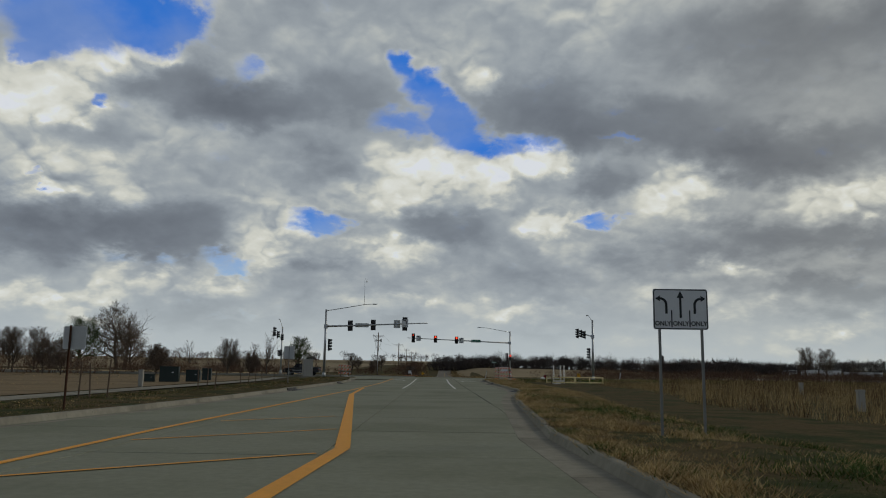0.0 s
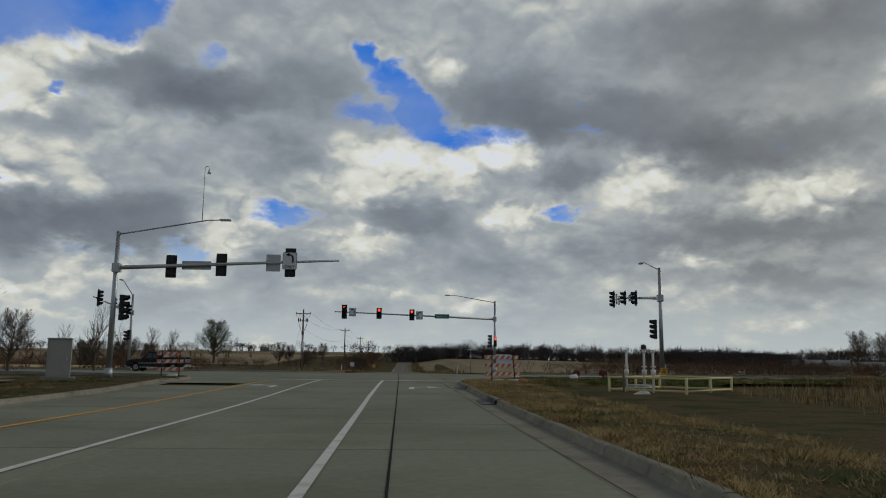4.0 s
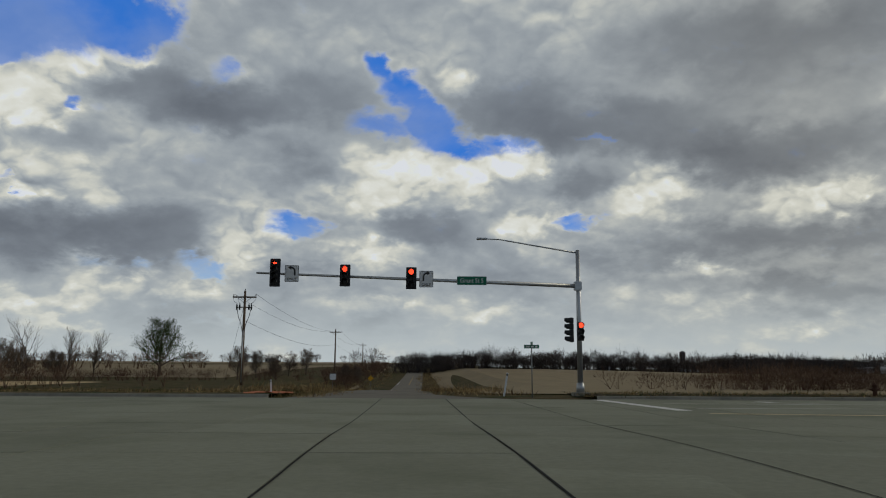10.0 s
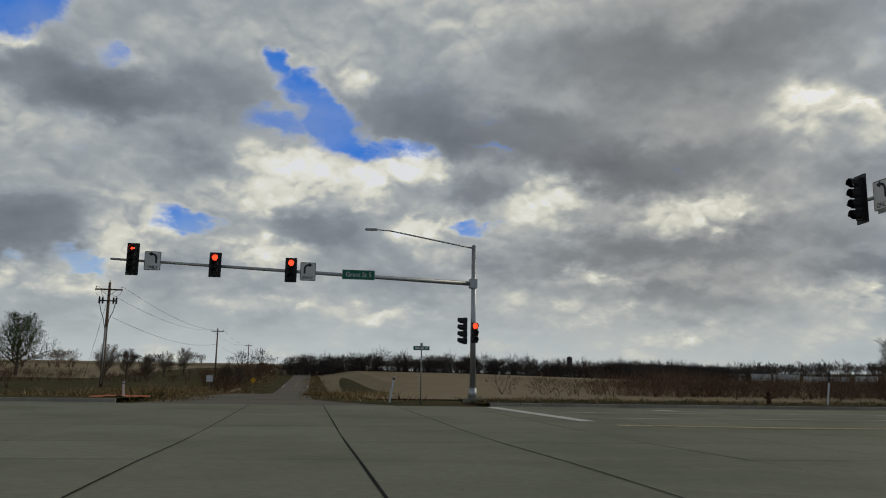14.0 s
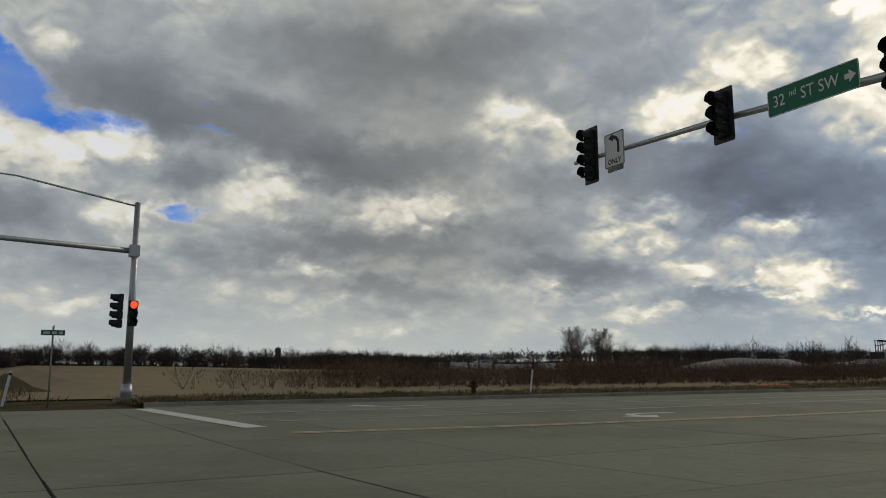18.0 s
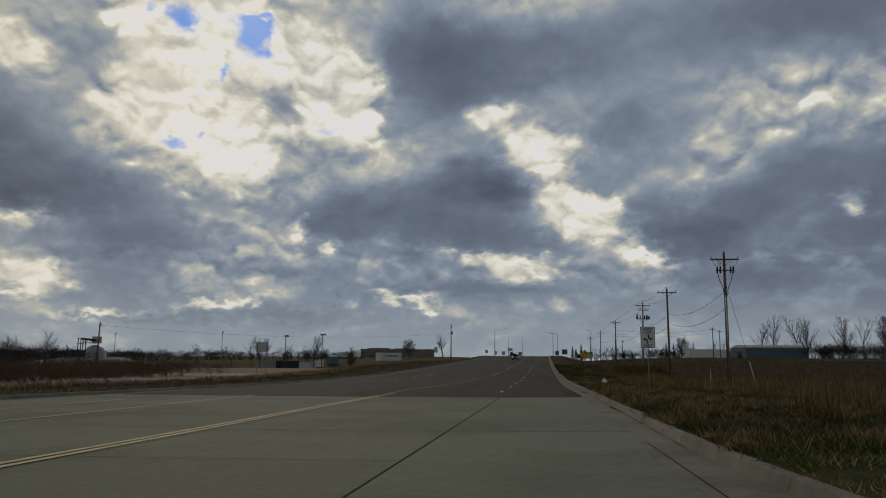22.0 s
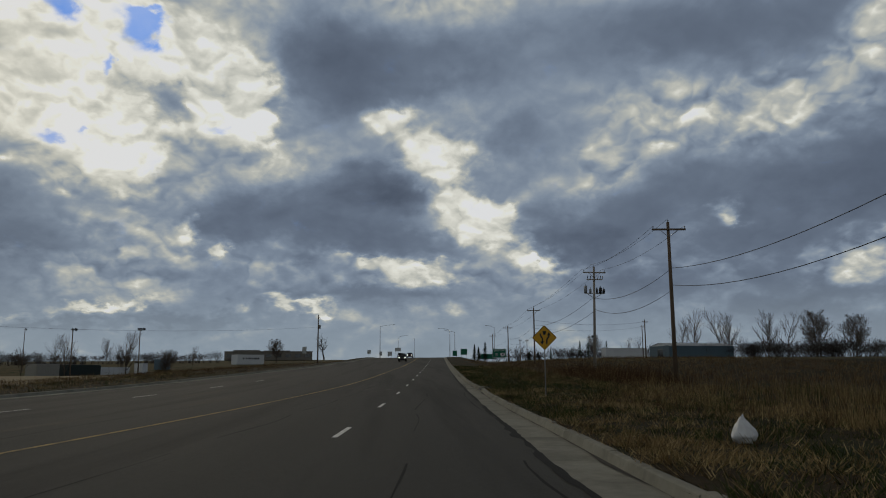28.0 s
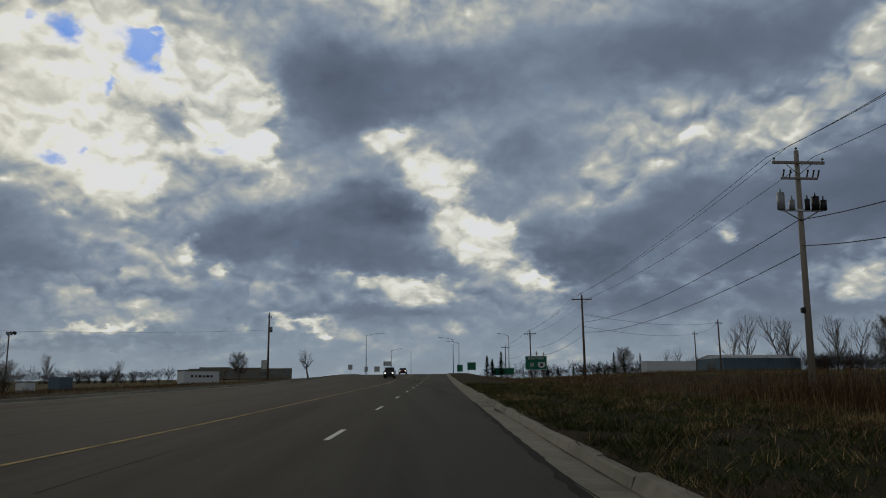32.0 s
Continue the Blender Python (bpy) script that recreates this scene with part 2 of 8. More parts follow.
def puffs(scale, offset, lift):
    n = wn("ShaderNodeTexNoise", Scale=scale, Detail=1.5, Roughness=0.45)
    v = wvec("MULTIPLY", tc.outputs["Generated"], (1.0, 1.0, 1.35)).outputs[0]
    v = shake(v, middling, (0.05, 0.05, 0.05))
    wt.links.new(wvec("ADD", v, (offset[0], offset[1], offset[2] + lift)).outputs[0], n.inputs["Vector"])
    return wmath("ABSOLUTE", wmath("SUBTRACT", wmath("MULTIPLY", n.outputs[0], 2.0), 1.0))


def heap(lift):
    h = puffs(8.0, (2.2, 8.1, 0.0), lift)
    h = wmath("ADD", h, wmath("MULTIPLY", puffs(19.0, (4.2, 3.1, 1.0), lift), 0.6))
    return wmath("ADD", h, wmath("MULTIPLY", puffs(40.0, (1.2, 5.1, 2.0), lift), 0.22))


heads, heads_up = heap(0.0), heap(0.016)
relief = wmath("SUBTRACT", heads_up, heads)
# how thick the cloud is: thin cloud lets the light through, thick cloud is dark
thick = wmath("MULTIPLY", wmath("SUBTRACT", n_main, 0.5), wramp(el, 3.0, 16.0, 0.9, 0.55))
thick = wmath("SUBTRACT", wmath("ADD", wramp(az, 30.0, 70.0, 0.565, 0.445), thick), wmath("MULTIPLY", light, wramp(az, 35.0, 62.0, 0.86, 0.98)))
crisp = wmath("MULTIPLY", wramp(thick, 0.30, 0.62, 1.0, 0.16), wramp(el, 2.0, 9.0, 0.55, 1.0))
thick = wmath("ADD", thick, wmath("MULTIPLY", wmath("MULTIPLY", wmath("SUBTRACT", 0.34, heads), 0.26), crisp))
thick = wmath("ADD", thick, wmath("MULTIPLY", wmath("MULTIPLY", relief, 0.75), crisp))
thick = wmath("ADD", thick, wmath("MULTIPLY", wmath("SUBTRACT", n_fine.outputs[0], 0.5), wramp(thick, 0.30, 0.70, 0.30, 0.14)))
# above the view the sky is darkened to cut the light on the ground
thick = wmath("ADD", thick, wramp(el, 27.0, 48.0, 0.0, 0.62))
# sky to the south, mostly out of view, darkened to dim the ground
thick = wmath("ADD", thick, wramp(dy, -0.15, -0.6, 0.0, 0.22))
thick = wmath("SUBTRACT", thick, wmath("MULTIPLY", wmath("MINIMUM", blue, 0.7), 0.22))
# low cloud towards the sun lies deeper than the deck above it
thick = wmath("ADD", thick, wmath("MULTIPLY", wramp(az, 48.0, 66.0), wramp(el, 5.0, 17.0, 0.10, -0.045)))
# thin cloud keeps some of its grain
thick = wmath("MAXIMUM", thick, wmath("ADD", wmath("MULTIPLY", thick, 0.32), 0.15))
grain = wmath("ADD", wmath("MULTIPLY", wmath("SUBTRACT", n_fine.outputs[0], 0.5), 0.55), wmath("MULTIPLY", relief, 0.5))
thick = wmath("ADD", thick, wmath("MULTIPLY", grain, wramp(thick, 0.12, 0.36, 1.0, 0.0)))
# and so do the thickest bases
thick = wmath("MINIMUM", thick, wmath("ADD", wmath("MULTIPLY", thick, 0.50), 0.375))

ramp = wn("ShaderNodeValToRGB")
wt.links.new(thick, ramp.inputs[0])
ramp.color_ramp.interpolation = "B_SPLINE"
stops = ramp.color_ramp.elements
stops[0].position, stops[0].color = 0.02, (1.25, 1.24, 1.12, 1)
stops[1].position, stops[1].color = 1.0, (0.105, 0.115, 0.130, 1)
for p, c in ((0.16, (0.98, 0.96, 0.86, 1)), (0.30, (0.70, 0.70, 0.62, 1)), (0.44, (0.48, 0.495, 0.47, 1)), (0.58, (0.335, 0.355, 0.362, 1)), (0.74, (0.225, 0.242, 0.258, 1)), (0.88, (0.160, 0.172, 0.188, 1))):
    stops.new(p).color = c
nishita = wt.nodes.new("ShaderNodeTexSky")
nishita.sky_type, nishita.sun_disc = "NISHITA", False
nishita.sun_elevation, nishita.sun_rotation = radians(SUN_EL), radians(SUN_AZ)
clear = wvec("MULTIPLY", nishita.outputs[0], (0.030, 0.055, 0.115))
deep = wmix(wramp(el, 4.0, 14.0), (0.40, 0.56, 0.70, 1), (0.03, 0.19, 0.68, 1))
clear_sky = wmix(0.75, clear.outputs[0], deep)
ragged = wmath("ADD", wmath("MULTIPLY", wmath("SUBTRACT", n_fine.outputs[0], 0.5), 1.3), wmath("MULTIPLY", wmath("SUBTRACT", 0.34, heads), 0.35))
gap = wmath("MULTIPLY", wramp(wmath("SUBTRACT", blue, ragged), 0.12, 1.0), wramp(n_main, 0.40, 0.66, 1.0, 0.72))
# the cloud towards the sun shines more where thin and is bluer where thick
east = wramp(az, 25.0, 62.0)
cool = wmix(wmath("MULTIPLY", east, wramp(thick, 0.30, 0.6)), (1, 1, 1, 1), (0.82, 0.955, 1.20, 1))
glow = wmix(wmath("MULTIPLY", wramp(thick, 0.10, 0.42, 1.0, 0.0), wramp(az, 25.0, 62.0, 1.0, 0.0)), (1, 1, 1, 1), (0.72, 0.75, 0.80, 1))
cloud = wvec("MULTIPLY", wvec("MULTIPLY", ramp.outputs[0], cool).outputs[0], glow).outputs[0]
tint = wmix(wramp(az, 5.0, 35.0), wmix(wramp(thick, 0.30, 0.62), (1.0, 1.0, 0.985, 1), (0.945, 1.0, 1.07, 1)), (1.01, 1.0, 0.965, 1))
tint = wmix(wramp(az, 52.0, 80.0), tint, (0.985, 1.0, 1.01, 1))
# above the view the sky is warmed, to warm the light on the ground
tint = wmix(wramp(el, 27.0, 42.0), tint, (1.04, 1.0, 0.92, 1))
sky_col = wmix(gap, wvec("MULTIPLY", cloud, tint).outputs[0], clear_sky)
tone = wmath("SUBTRACT", 1.0, thick)
# pale air low over the land
haze = wramp(el, 0.2, 7.5, 0.70, 0.0)
low = wmix(wramp(az, 20.0, 75.0), (0.55, 0.61, 0.62, 1), (0.37, 0.45, 0.51, 1))
sky_col = wmix(wmath("MULTIPLY", haze, wramp(tone, 0.35, 0.75, 1.0, 0.25)), sky_col, low)
under = wmix(wramp(el, -2.0, -0.1), (0.16, 0.15, 0.12, 1), sky_col)
bg = wn("ShaderNodeBackground", Strength=1.0)
wt.links.new(under, bg.inputs[0])
out = wt.nodes.new("ShaderNodeOutputWorld")
wt.links.new(bg.outputs[0], out.inputs[0])

sun = bpy.data.lights.new("sun", "SUN")
sun.energy, sun.angle, sun.color = 0.72, radians(14), (1.0, 0.87, 0.64)
sun_ob = new("sun", sun)
sun_dir = Vector((math.sin(radians(SUN_AZ)) * math.cos(radians(SUN_EL)), math.cos(radians(SUN_AZ)) * math.cos(radians(SUN_EL)), math.sin(radians(SUN_EL))))
sun_ob.matrix_world = look(sun_dir * 200, (0, 0, 0))

# ---- materials ----
def material(name, base, rough=0.8, metal=0.0, vary=0.25, grain=8.0, patch=0.6, bump=0.3, bump_scale=40.0, second=None, amount=0.5,
             per_object=0.0, emit=None, stretch=(1, 1, 1), spec=None, local=False, even_grain=False):
    """A worn surface: base colour broken up at two scales, an optional second colour in patches, and fine relief."""
    m = bpy.data.materials.new(name)
    m.use_nodes = True
    nt = m.node_tree
    b = nt.nodes["Principled BSDF"]
    b.inputs["Roughness"].default_value, b.inputs["Metallic"].default_value = rough, metal
    b.inputs["Specular IOR Level"].default_value = spec if spec is not None else (0.06 if rough >= 0.8 else 0.4)
    geo = nt.nodes.new("ShaderNodeTexCoord" if local else "ShaderNodeNewGeometry")
    mp = nt.nodes.new("ShaderNodeMapping")
    mp.inputs["Scale"].default_value = stretch
    nt.links.new(geo.outputs["Object" if local else "Position"], mp.inputs[0])

    def noise_tex(scale, detail, plain=False):
        n = nt.nodes.new("ShaderNodeTexNoise")
        n.inputs["Scale"].default_value, n.inputs["Detail"].default_value = scale, detail
        n.inputs["Roughness"].default_value = 0.6
        nt.links.new(geo.outputs["Object" if local else "Position"] if plain else mp.outputs[0], n.inputs["Vector"])
        return n.outputs[0]

    def maths(op, a, k):
        n = nt.nodes.new("ShaderNodeMath")
        n.operation = op
        nt.links.new(a, n.inputs[0])
        if isinstance(k, (int, float)):
            n.inputs[1].default_value = k
        else:
            nt.links.new(k, n.inputs[1])
        return n.outputs[0]

    col = nt.nodes.new("ShaderNodeRGB")
    col.outputs[0].default_value = (*base, 1)
    colour = col.outputs[0]
    big = noise_tex(patch, 5.0)
    if second:
        mix = nt.nodes.new("ShaderNodeMix")
        mix.data_type = "RGBA"
        mr = nt.nodes.new("ShaderNodeMapRange")
        mr.inputs[1].default_value, mr.inputs[2].default_value = 0.62 - 0.3 * amount, 0.78 - 0.3 * amount
        nt.links.new(big, mr.inputs[0])
        nt.links.new(mr.outputs[0], mix.inputs[0])
        nt.links.new(colour, mix.inputs[6])
        mix.inputs[7].default_value = (*second, 1)
        colour = mix.outputs[2]
    small = noise_tex(grain, 6.0, even_grain)
    f = maths("ADD", maths("MULTIPLY", maths("ADD", small, -0.5), vary * 2), maths("MULTIPLY", maths("ADD", big, -0.5), vary * 1.2))
    f = maths("ADD", f, 1.0)
    if per_object:
        oi = nt.nodes.new("ShaderNodeObjectInfo")
        f = maths("MULTIPLY", f, maths("ADD", maths("MULTIPLY", oi.outputs["Random"], per_object), 1.0 - per_object / 2))
    sc = nt.nodes.new("ShaderNodeVectorMath")
    sc.operation = "SCALE"
    nt.links.new(colour, sc.inputs[0])
    nt.links.new(f, sc.inputs["Scale"])
    nt.links.new(sc.outputs[0], b.inputs["Base Color"])
    if bump:
        bn = nt.nodes.new("ShaderNodeBump")
        bn.inputs["Strength"].default_value, bn.inputs["Distance"].default_value = bump, 0.02
        nt.links.new(noise_tex(bump_scale, 6.0, even_grain), bn.inputs["Height"])
        nt.links.new(bn.outputs[0], b.inputs["Normal"])
    if emit:
        b.inputs["Emission Color"].default_value, b.inputs["Emission Strength"].default_value = (*emit[0], 1), emit[1]
    return m


CONCRETE = material("concrete", (0.268, 0.280, 0.216), 0.85, vary=0.24, grain=7, patch=0.22, bump=0.25, bump_scale=60, second=(0.208, 0.220, 0.164), amount=0.55, per_object=0.10)
GUTTER = material("gutter_concrete", (0.285, 0.272, 0.222), 0.88, vary=0.28, grain=5, patch=0.6, bump=0.3, second=(0.20, 0.19, 0.155), amount=0.5, per_object=0.16)
JOINT = material("joint_sealant", (0.03, 0.03, 0.03), 0.92, vary=0.2)
ASPHALT = material("asphalt", (0.081, 0.079, 0.072), 0.82, vary=0.36, grain=28, patch=0.55, bump=0.6, bump_scale=120, second=(0.053, 0.051, 0.048), amount=0.5, stretch=(0.035, 1, 1), even_grain=True)
OLD_ASPHALT = material("worn_asphalt", (0.21, 0.195, 0.165), 0.85, vary=0.22, grain=14, patch=0.3, bump=0.5, bump_scale=90, second=(0.155, 0.145, 0.12), amount=0.5)
PATCH = material("tar_patch", (0.070, 0.064, 0.055), 0.8, vary=0.35, grain=12)
WHITE_PAINT = material("white_road_paint", (0.72, 0.72, 0.68), 0.7, vary=0.18, grain=12, patch=2.0, bump=0.2, second=(0.5, 0.5, 0.47), amount=0.35)
WORN_WHITE = material("worn_white_paint", (0.62, 0.62, 0.58), 0.75, vary=0.3, grain=14, patch=3.0, second=(0.36, 0.36, 0.34), amount=0.4)
YELLOW_PAINT = material("yellow_road_paint", (0.80, 0.36, 0.03), 0.7, vary=0.15, grain=12, patch=2.0, bump=0.2)
PALE_YELLOW = material("faded_yellow_paint", (0.80, 0.64, 0.38), 0.75, vary=0.22, grain=14, patch=3.0, second=(0.45, 0.36, 0.22), amount=0.4)
WORN_YELLOW = material("worn_yellow_paint", (0.48, 0.34, 0.14), 0.8, vary=0.3, grain=14, patch=1.2, second=(0.20, 0.16, 0.09), amount=0.5)
# soil colour kept dark to stand in for shadow between grass clumps
SOIL = material("grass_soil", (0.105, 0.078, 0.036), 0.95, vary=0.8, grain=9.0, patch=0.5, bump=1.0, bump_scale=30, second=(0.034, 0.044, 0.014), amount=0.55)
WEED_SOIL = material("weedy_soil", (0.046, 0.033, 0.017), 0.95, vary=0.6, grain=9.0, patch=0.3, bump=0.8, bump_scale=30, second=(0.024, 0.028, 0.011), amount=0.5)
FIELD = material("stubble_field", (0.30, 0.245, 0.155), 0.95, vary=0.22, grain=0.5, patch=0.02, bump=0.5, bump_scale=6, second=(0.215, 0.17, 0.105), amount=0.5, stretch=(1, 0.25, 1))
DIRT = material("bare_dirt", (0.25, 0.19, 0.115), 0.95, vary=0.25, grain=2.0, patch=0.2, bump=0.5, second=(0.18, 0.14, 0.085), amount=0.5)
GOLD_FIELD = material("dry_straw_field", (0.52, 0.40, 0.22), 0.95, vary=0.35, grain=1.2, patch=0.06, bump=0.5, bump_scale=6, second=(0.30, 0.22, 0.12), amount=0.4, stretch=(0.3, 1, 1))
GRAVEL = material("gravel", (0.40, 0.39, 0.36), 0.95, vary=0.25, grain=9.0, patch=0.15, bump=0.8, bump_scale=30)
GREEN_GRASS = material("green_grass", (0.080, 0.125, 0.026), 0.9, vary=0.6, grain=4.0, patch=1.5, bump=0, second=(0.032, 0.050, 0.012), amount=0.45, spec=0.2)
DRY_GRASS = material("dry_grass", (0.60, 0.44, 0.20), 0.9, vary=0.6, grain=4.0, patch=1.5, bump=0, second=(0.17, 0.11, 0.05), amount=0.5, spec=0.2)
WEEDS = material("red_brown_weeds", (0.085, 0.044, 0.022), 0.9, vary=0.5, grain=1.5, patch=0.1, bump=0, second=(0.13, 0.085, 0.038), amount=0.4, spec=0.1)
DARK_GRASS = material("dull_green_grass", (0.062, 0.080, 0.022), 0.9, vary=0.6, grain=4.0, patch=1.3, bump=0, second=(0.022, 0.028, 0.010), amount=0.5, spec=0.1)
BROWN_GRASS = material("brown_dead_grass", (0.36, 0.25, 0.115), 0.9, vary=0.6, grain=4.0, patch=1.3, bump=0, second=(0.085, 0.055, 0.026), amount=0.55, spec=0.1)
STRAW = material("straw_weeds", (0.46, 0.33, 0.16), 0.9, vary=0.5, grain=1.5, patch=0.2, bump=0, second=(0.20, 0.13, 0.06), amount=0.45, spec=0.2)
GALV = material("galvanised_steel", (0.48, 0.50, 0.51), 0.45, 0.75, vary=0.12, grain=14, patch=2.0, bump=0.08)
POST_STEEL = material("dull_punched_steel", (0.24, 0.24, 0.225), 0.6, 0.4, vary=0.25, grain=18, patch=2.0, bump=0.1)
WOOD_POLE = material("weathered_pole_wood", (0.17, 0.125, 0.09), 0.9, vary=0.35, grain=10, patch=1.0, bump=0.5, stretch=(6, 6, 0.5))
PALE_POLE = material("pale_pole_wood", (0.34, 0.30, 0.255), 0.9, vary=0.3, grain=10, patch=1.0, bump=0.5, stretch=(6, 6, 0.5))
BARK = material("grey_bark", (0.105, 0.085, 0.068), 0.95, vary=0.35, grain=6, patch=0.8, bump=0.4)
TWIGS = material("bare_twigs", (0.13, 0.10, 0.078), 0.95, vary=0.3, grain=2, patch=0.3, bump=0)
LEAVES = material("dull_green_leaves", (0.05, 0.075, 0.028), 0.9, vary=0.4, grain=2, bump=0)
NEEDLES = material("dark_evergreen", (0.022, 0.04, 0.02), 0.9, vary=0.4, grain=2, bump=0)
BRUSH = material("brown_brush", (0.125, 0.078, 0.055), 0.95, vary=0.4, grain=0.6, patch=0.05, bump=0, second=(0.19, 0.125, 0.08), amount=0.4)
WOODS = material("far_bare_woods", (0.075, 0.065, 0.062), 0.95, vary=0.3, grain=0.2, patch=0.03, bump=0, second=(0.11, 0.085, 0.07), amount=0.4)
BLACK = material("black_housing", (0.018, 0.018, 0.02), 0.5, vary=0.15, grain=10)
DARK_GREEN = material("dark_green_enamel", (0.014, 0.026, 0.022), 0.5, vary=0.15, grain=6, local=True)
SIGN_WHITE = material("white_sign_sheet", (0.72, 0.73, 0.73), 0.45, vary=0.06, grain=8, patch=1.5, local=True)
SIGN_BLACK = material("black_sign_ink", (0.02, 0.02, 0.022), 0.5, vary=0.1, local=True)
SIGN_GREEN = material("green_sign_sheet", (0.004, 0.155, 0.085), 0.45, vary=0.08, local=True)
SIGN_YELLOW = material("yellow_sign_sheet", (0.80, 0.42, 0.02), 0.45, vary=0.08, local=True)
ALU = material("bare_aluminium_back", (0.50, 0.51, 0.50), 0.5, 0.6, vary=0.1, grain=6, local=True)
ORANGE = material("orange_sheeting", (0.78, 0.17, 0.05), 0.5, vary=0.12, local=True)
BOARD_WHITE = material("barricade_white", (0.70, 0.68, 0.64), 0.6, vary=0.12, grain=6, local=True)
CREAM = material("cream_pipe_paint", (0.66, 0.56, 0.27), 0.5, vary=0.12, grain=8, local=True)
PIPE_WHITE = material("white_pipe_paint", (0.70, 0.69, 0.64), 0.5, vary=0.12, grain=8, local=True)
CABINET = material("beige_cabinet_paint", (0.36, 0.34, 0.29), 0.6, vary=0.12, grain=4, local=True)
BURLAP = material("sand_bag_cloth", (0.62, 0.60, 0.54), 0.9, vary=0.2, grain=20)
BURLAP_ORANGE = material("orange_sand_bag", (0.55, 0.22, 0.10), 0.9, vary=0.2, grain=20)
HOSE = material("black_filter_sock", (0.045, 0.05, 0.05), 0.85, vary=0.3, grain=20)
RUST = material("rusted_iron", (0.085, 0.045, 0.03), 0.8, 0.3, vary=0.35, grain=10)
RUBBER = material("tyre_rubber", (0.02, 0.02, 0.02), 0.8, vary=0.2, local=True)
CHROME = material("chrome_rim", (0.6, 0.6, 0.62), 0.25, 0.9, vary=0.08, local=True)
CAR_BLACK = material("black_car_paint", (0.012, 0.013, 0.018), 0.18, 0.2, vary=0.05, bump=0, local=True)
CAR_RED = material("dark_red_car_paint", (0.10, 0.02, 0.02), 0.2, 0.2, vary=0.05, bump=0, local=True)
CAR_GREY = material("dark_grey_car_paint", (0.06, 0.062, 0.07), 0.2, 0.3, vary=0.05, bump=0, local=True)
CAR_GLASS = material("dark_car_glass", (0.012, 0.014, 0.016), 0.06, vary=0.05, bump=0, spec=0.8, local=True)
LAMP_GLASS = material("clear_lamp_glass", (0.6, 0.6, 0.58), 0.15, vary=0.05, bump=0, local=True)
HEADLIGHT = material("lit_headlight", (0.8, 0.8, 0.75), 0.2, vary=0.03, bump=0, emit=((1.0, 0.95, 0.85), 4.0), local=True)
TAIL_RED = material("red_tail_lens", (0.35, 0.02, 0.02), 0.25, vary=0.05, bump=0, local=True)
RED_LENS = material("lit_red_lens", (0.5, 0.02, 0.01), 0.4, vary=0.02, bump=0, emit=((1.0, 0.055, 0.02), 2.2), local=True)
GREEN_LENS = material("lit_green_lens", (0.02, 0.3, 0.2), 0.4, vary=0.02, bump=0, emit=((0.02, 0.55, 0.36), 0.10), local=True)
DARK_LENS = material("unlit_lens", (0.03, 0.03, 0.032), 0.3, vary=0.05, bump=0, local=True)
PLASTIC_BAG = material("white_plastic_bag", (0.78, 0.78, 0.77), 0.55, vary=0.06, grain=10, bump=0.5, bump_scale=15, local=True)
METAL_SIDING = material("white_metal_siding", (0.70, 0.71, 0.71), 0.5, vary=0.1, grain=2, patch=0.3, local=True)
BLUE_SIDING = material("blue_metal_siding", (0.095, 0.15, 0.185), 0.55, vary=0.12, grain=2, patch=0.3, local=True)
SILO = material("pale_silo_steel", (0.40, 0.41, 0.42), 0.5, 0.4, vary=0.12, grain=1.0, patch=0.2, local=True)
# tan lowered so that the colour carries the shade on the long building
TAN_WALL = material("tan_panel_wall", (0.22, 0.20, 0.17), 0.85, vary=0.14, grain=1, patch=0.2, local=True)
GREY_ROOF = material("grey_roof", (0.22, 0.22, 0.22), 0.8, vary=0.12, grain=1, local=True)
PANE = material("dark_window_pane", (0.03, 0.035, 0.04), 0.1, vary=0.05, bump=0, spec=0.8, local=True)
WIRE = material("wire_black", (0.015, 0.015, 0.016), 0.7, vary=0.1, bump=0)
ORANGE_FENCE = material("orange_plastic_net", (0.62, 0.22, 0.12), 0.8, vary=0.2, grain=10)
PORCELAIN = material("grey_insulator", (0.30, 0.31, 0.32), 0.35, vary=0.1, local=True)


# ---- shared builders ----
def link_mesh(name, bm, mat, parent=None, label=""):
    me = bpy.data.meshes.new(name)
    bm.to_mesh(me)
    bm.free()
    for m in (mat if isinstance(mat, (list, tuple)) else [mat]):
        me.materials.append(m)
    ob = new(name, me)
    if parent is not None:
        ob.parent = parent
    if label:
        ob["label"] = label
    return ob


def part(name, bm, mat, parent, label=""):
    return link_mesh(name, bm, mat, parent, label)


def thing(name, m, label, category, group=""):
    """An empty at the base of a thing, to hold its parts."""
    e = new(name)
    e.empty_display_size = 0.2
    e.matrix_world = m
    return tagged(e, label, category, group)


def raw(name, verts, faces, mat, parent=None, label=""):
    me = bpy.data.meshes.new(name)
    me.from_pydata([tuple(v) for v in verts], [], [tuple(f) for f in faces])
    for m in (mat if isinstance(mat, (list, tuple)) else [mat]):
        me.materials.append(m)
    ob = new(name, me)
    if parent is not None:
        ob.parent = parent
    if label:
        ob["label"] = label
    return ob


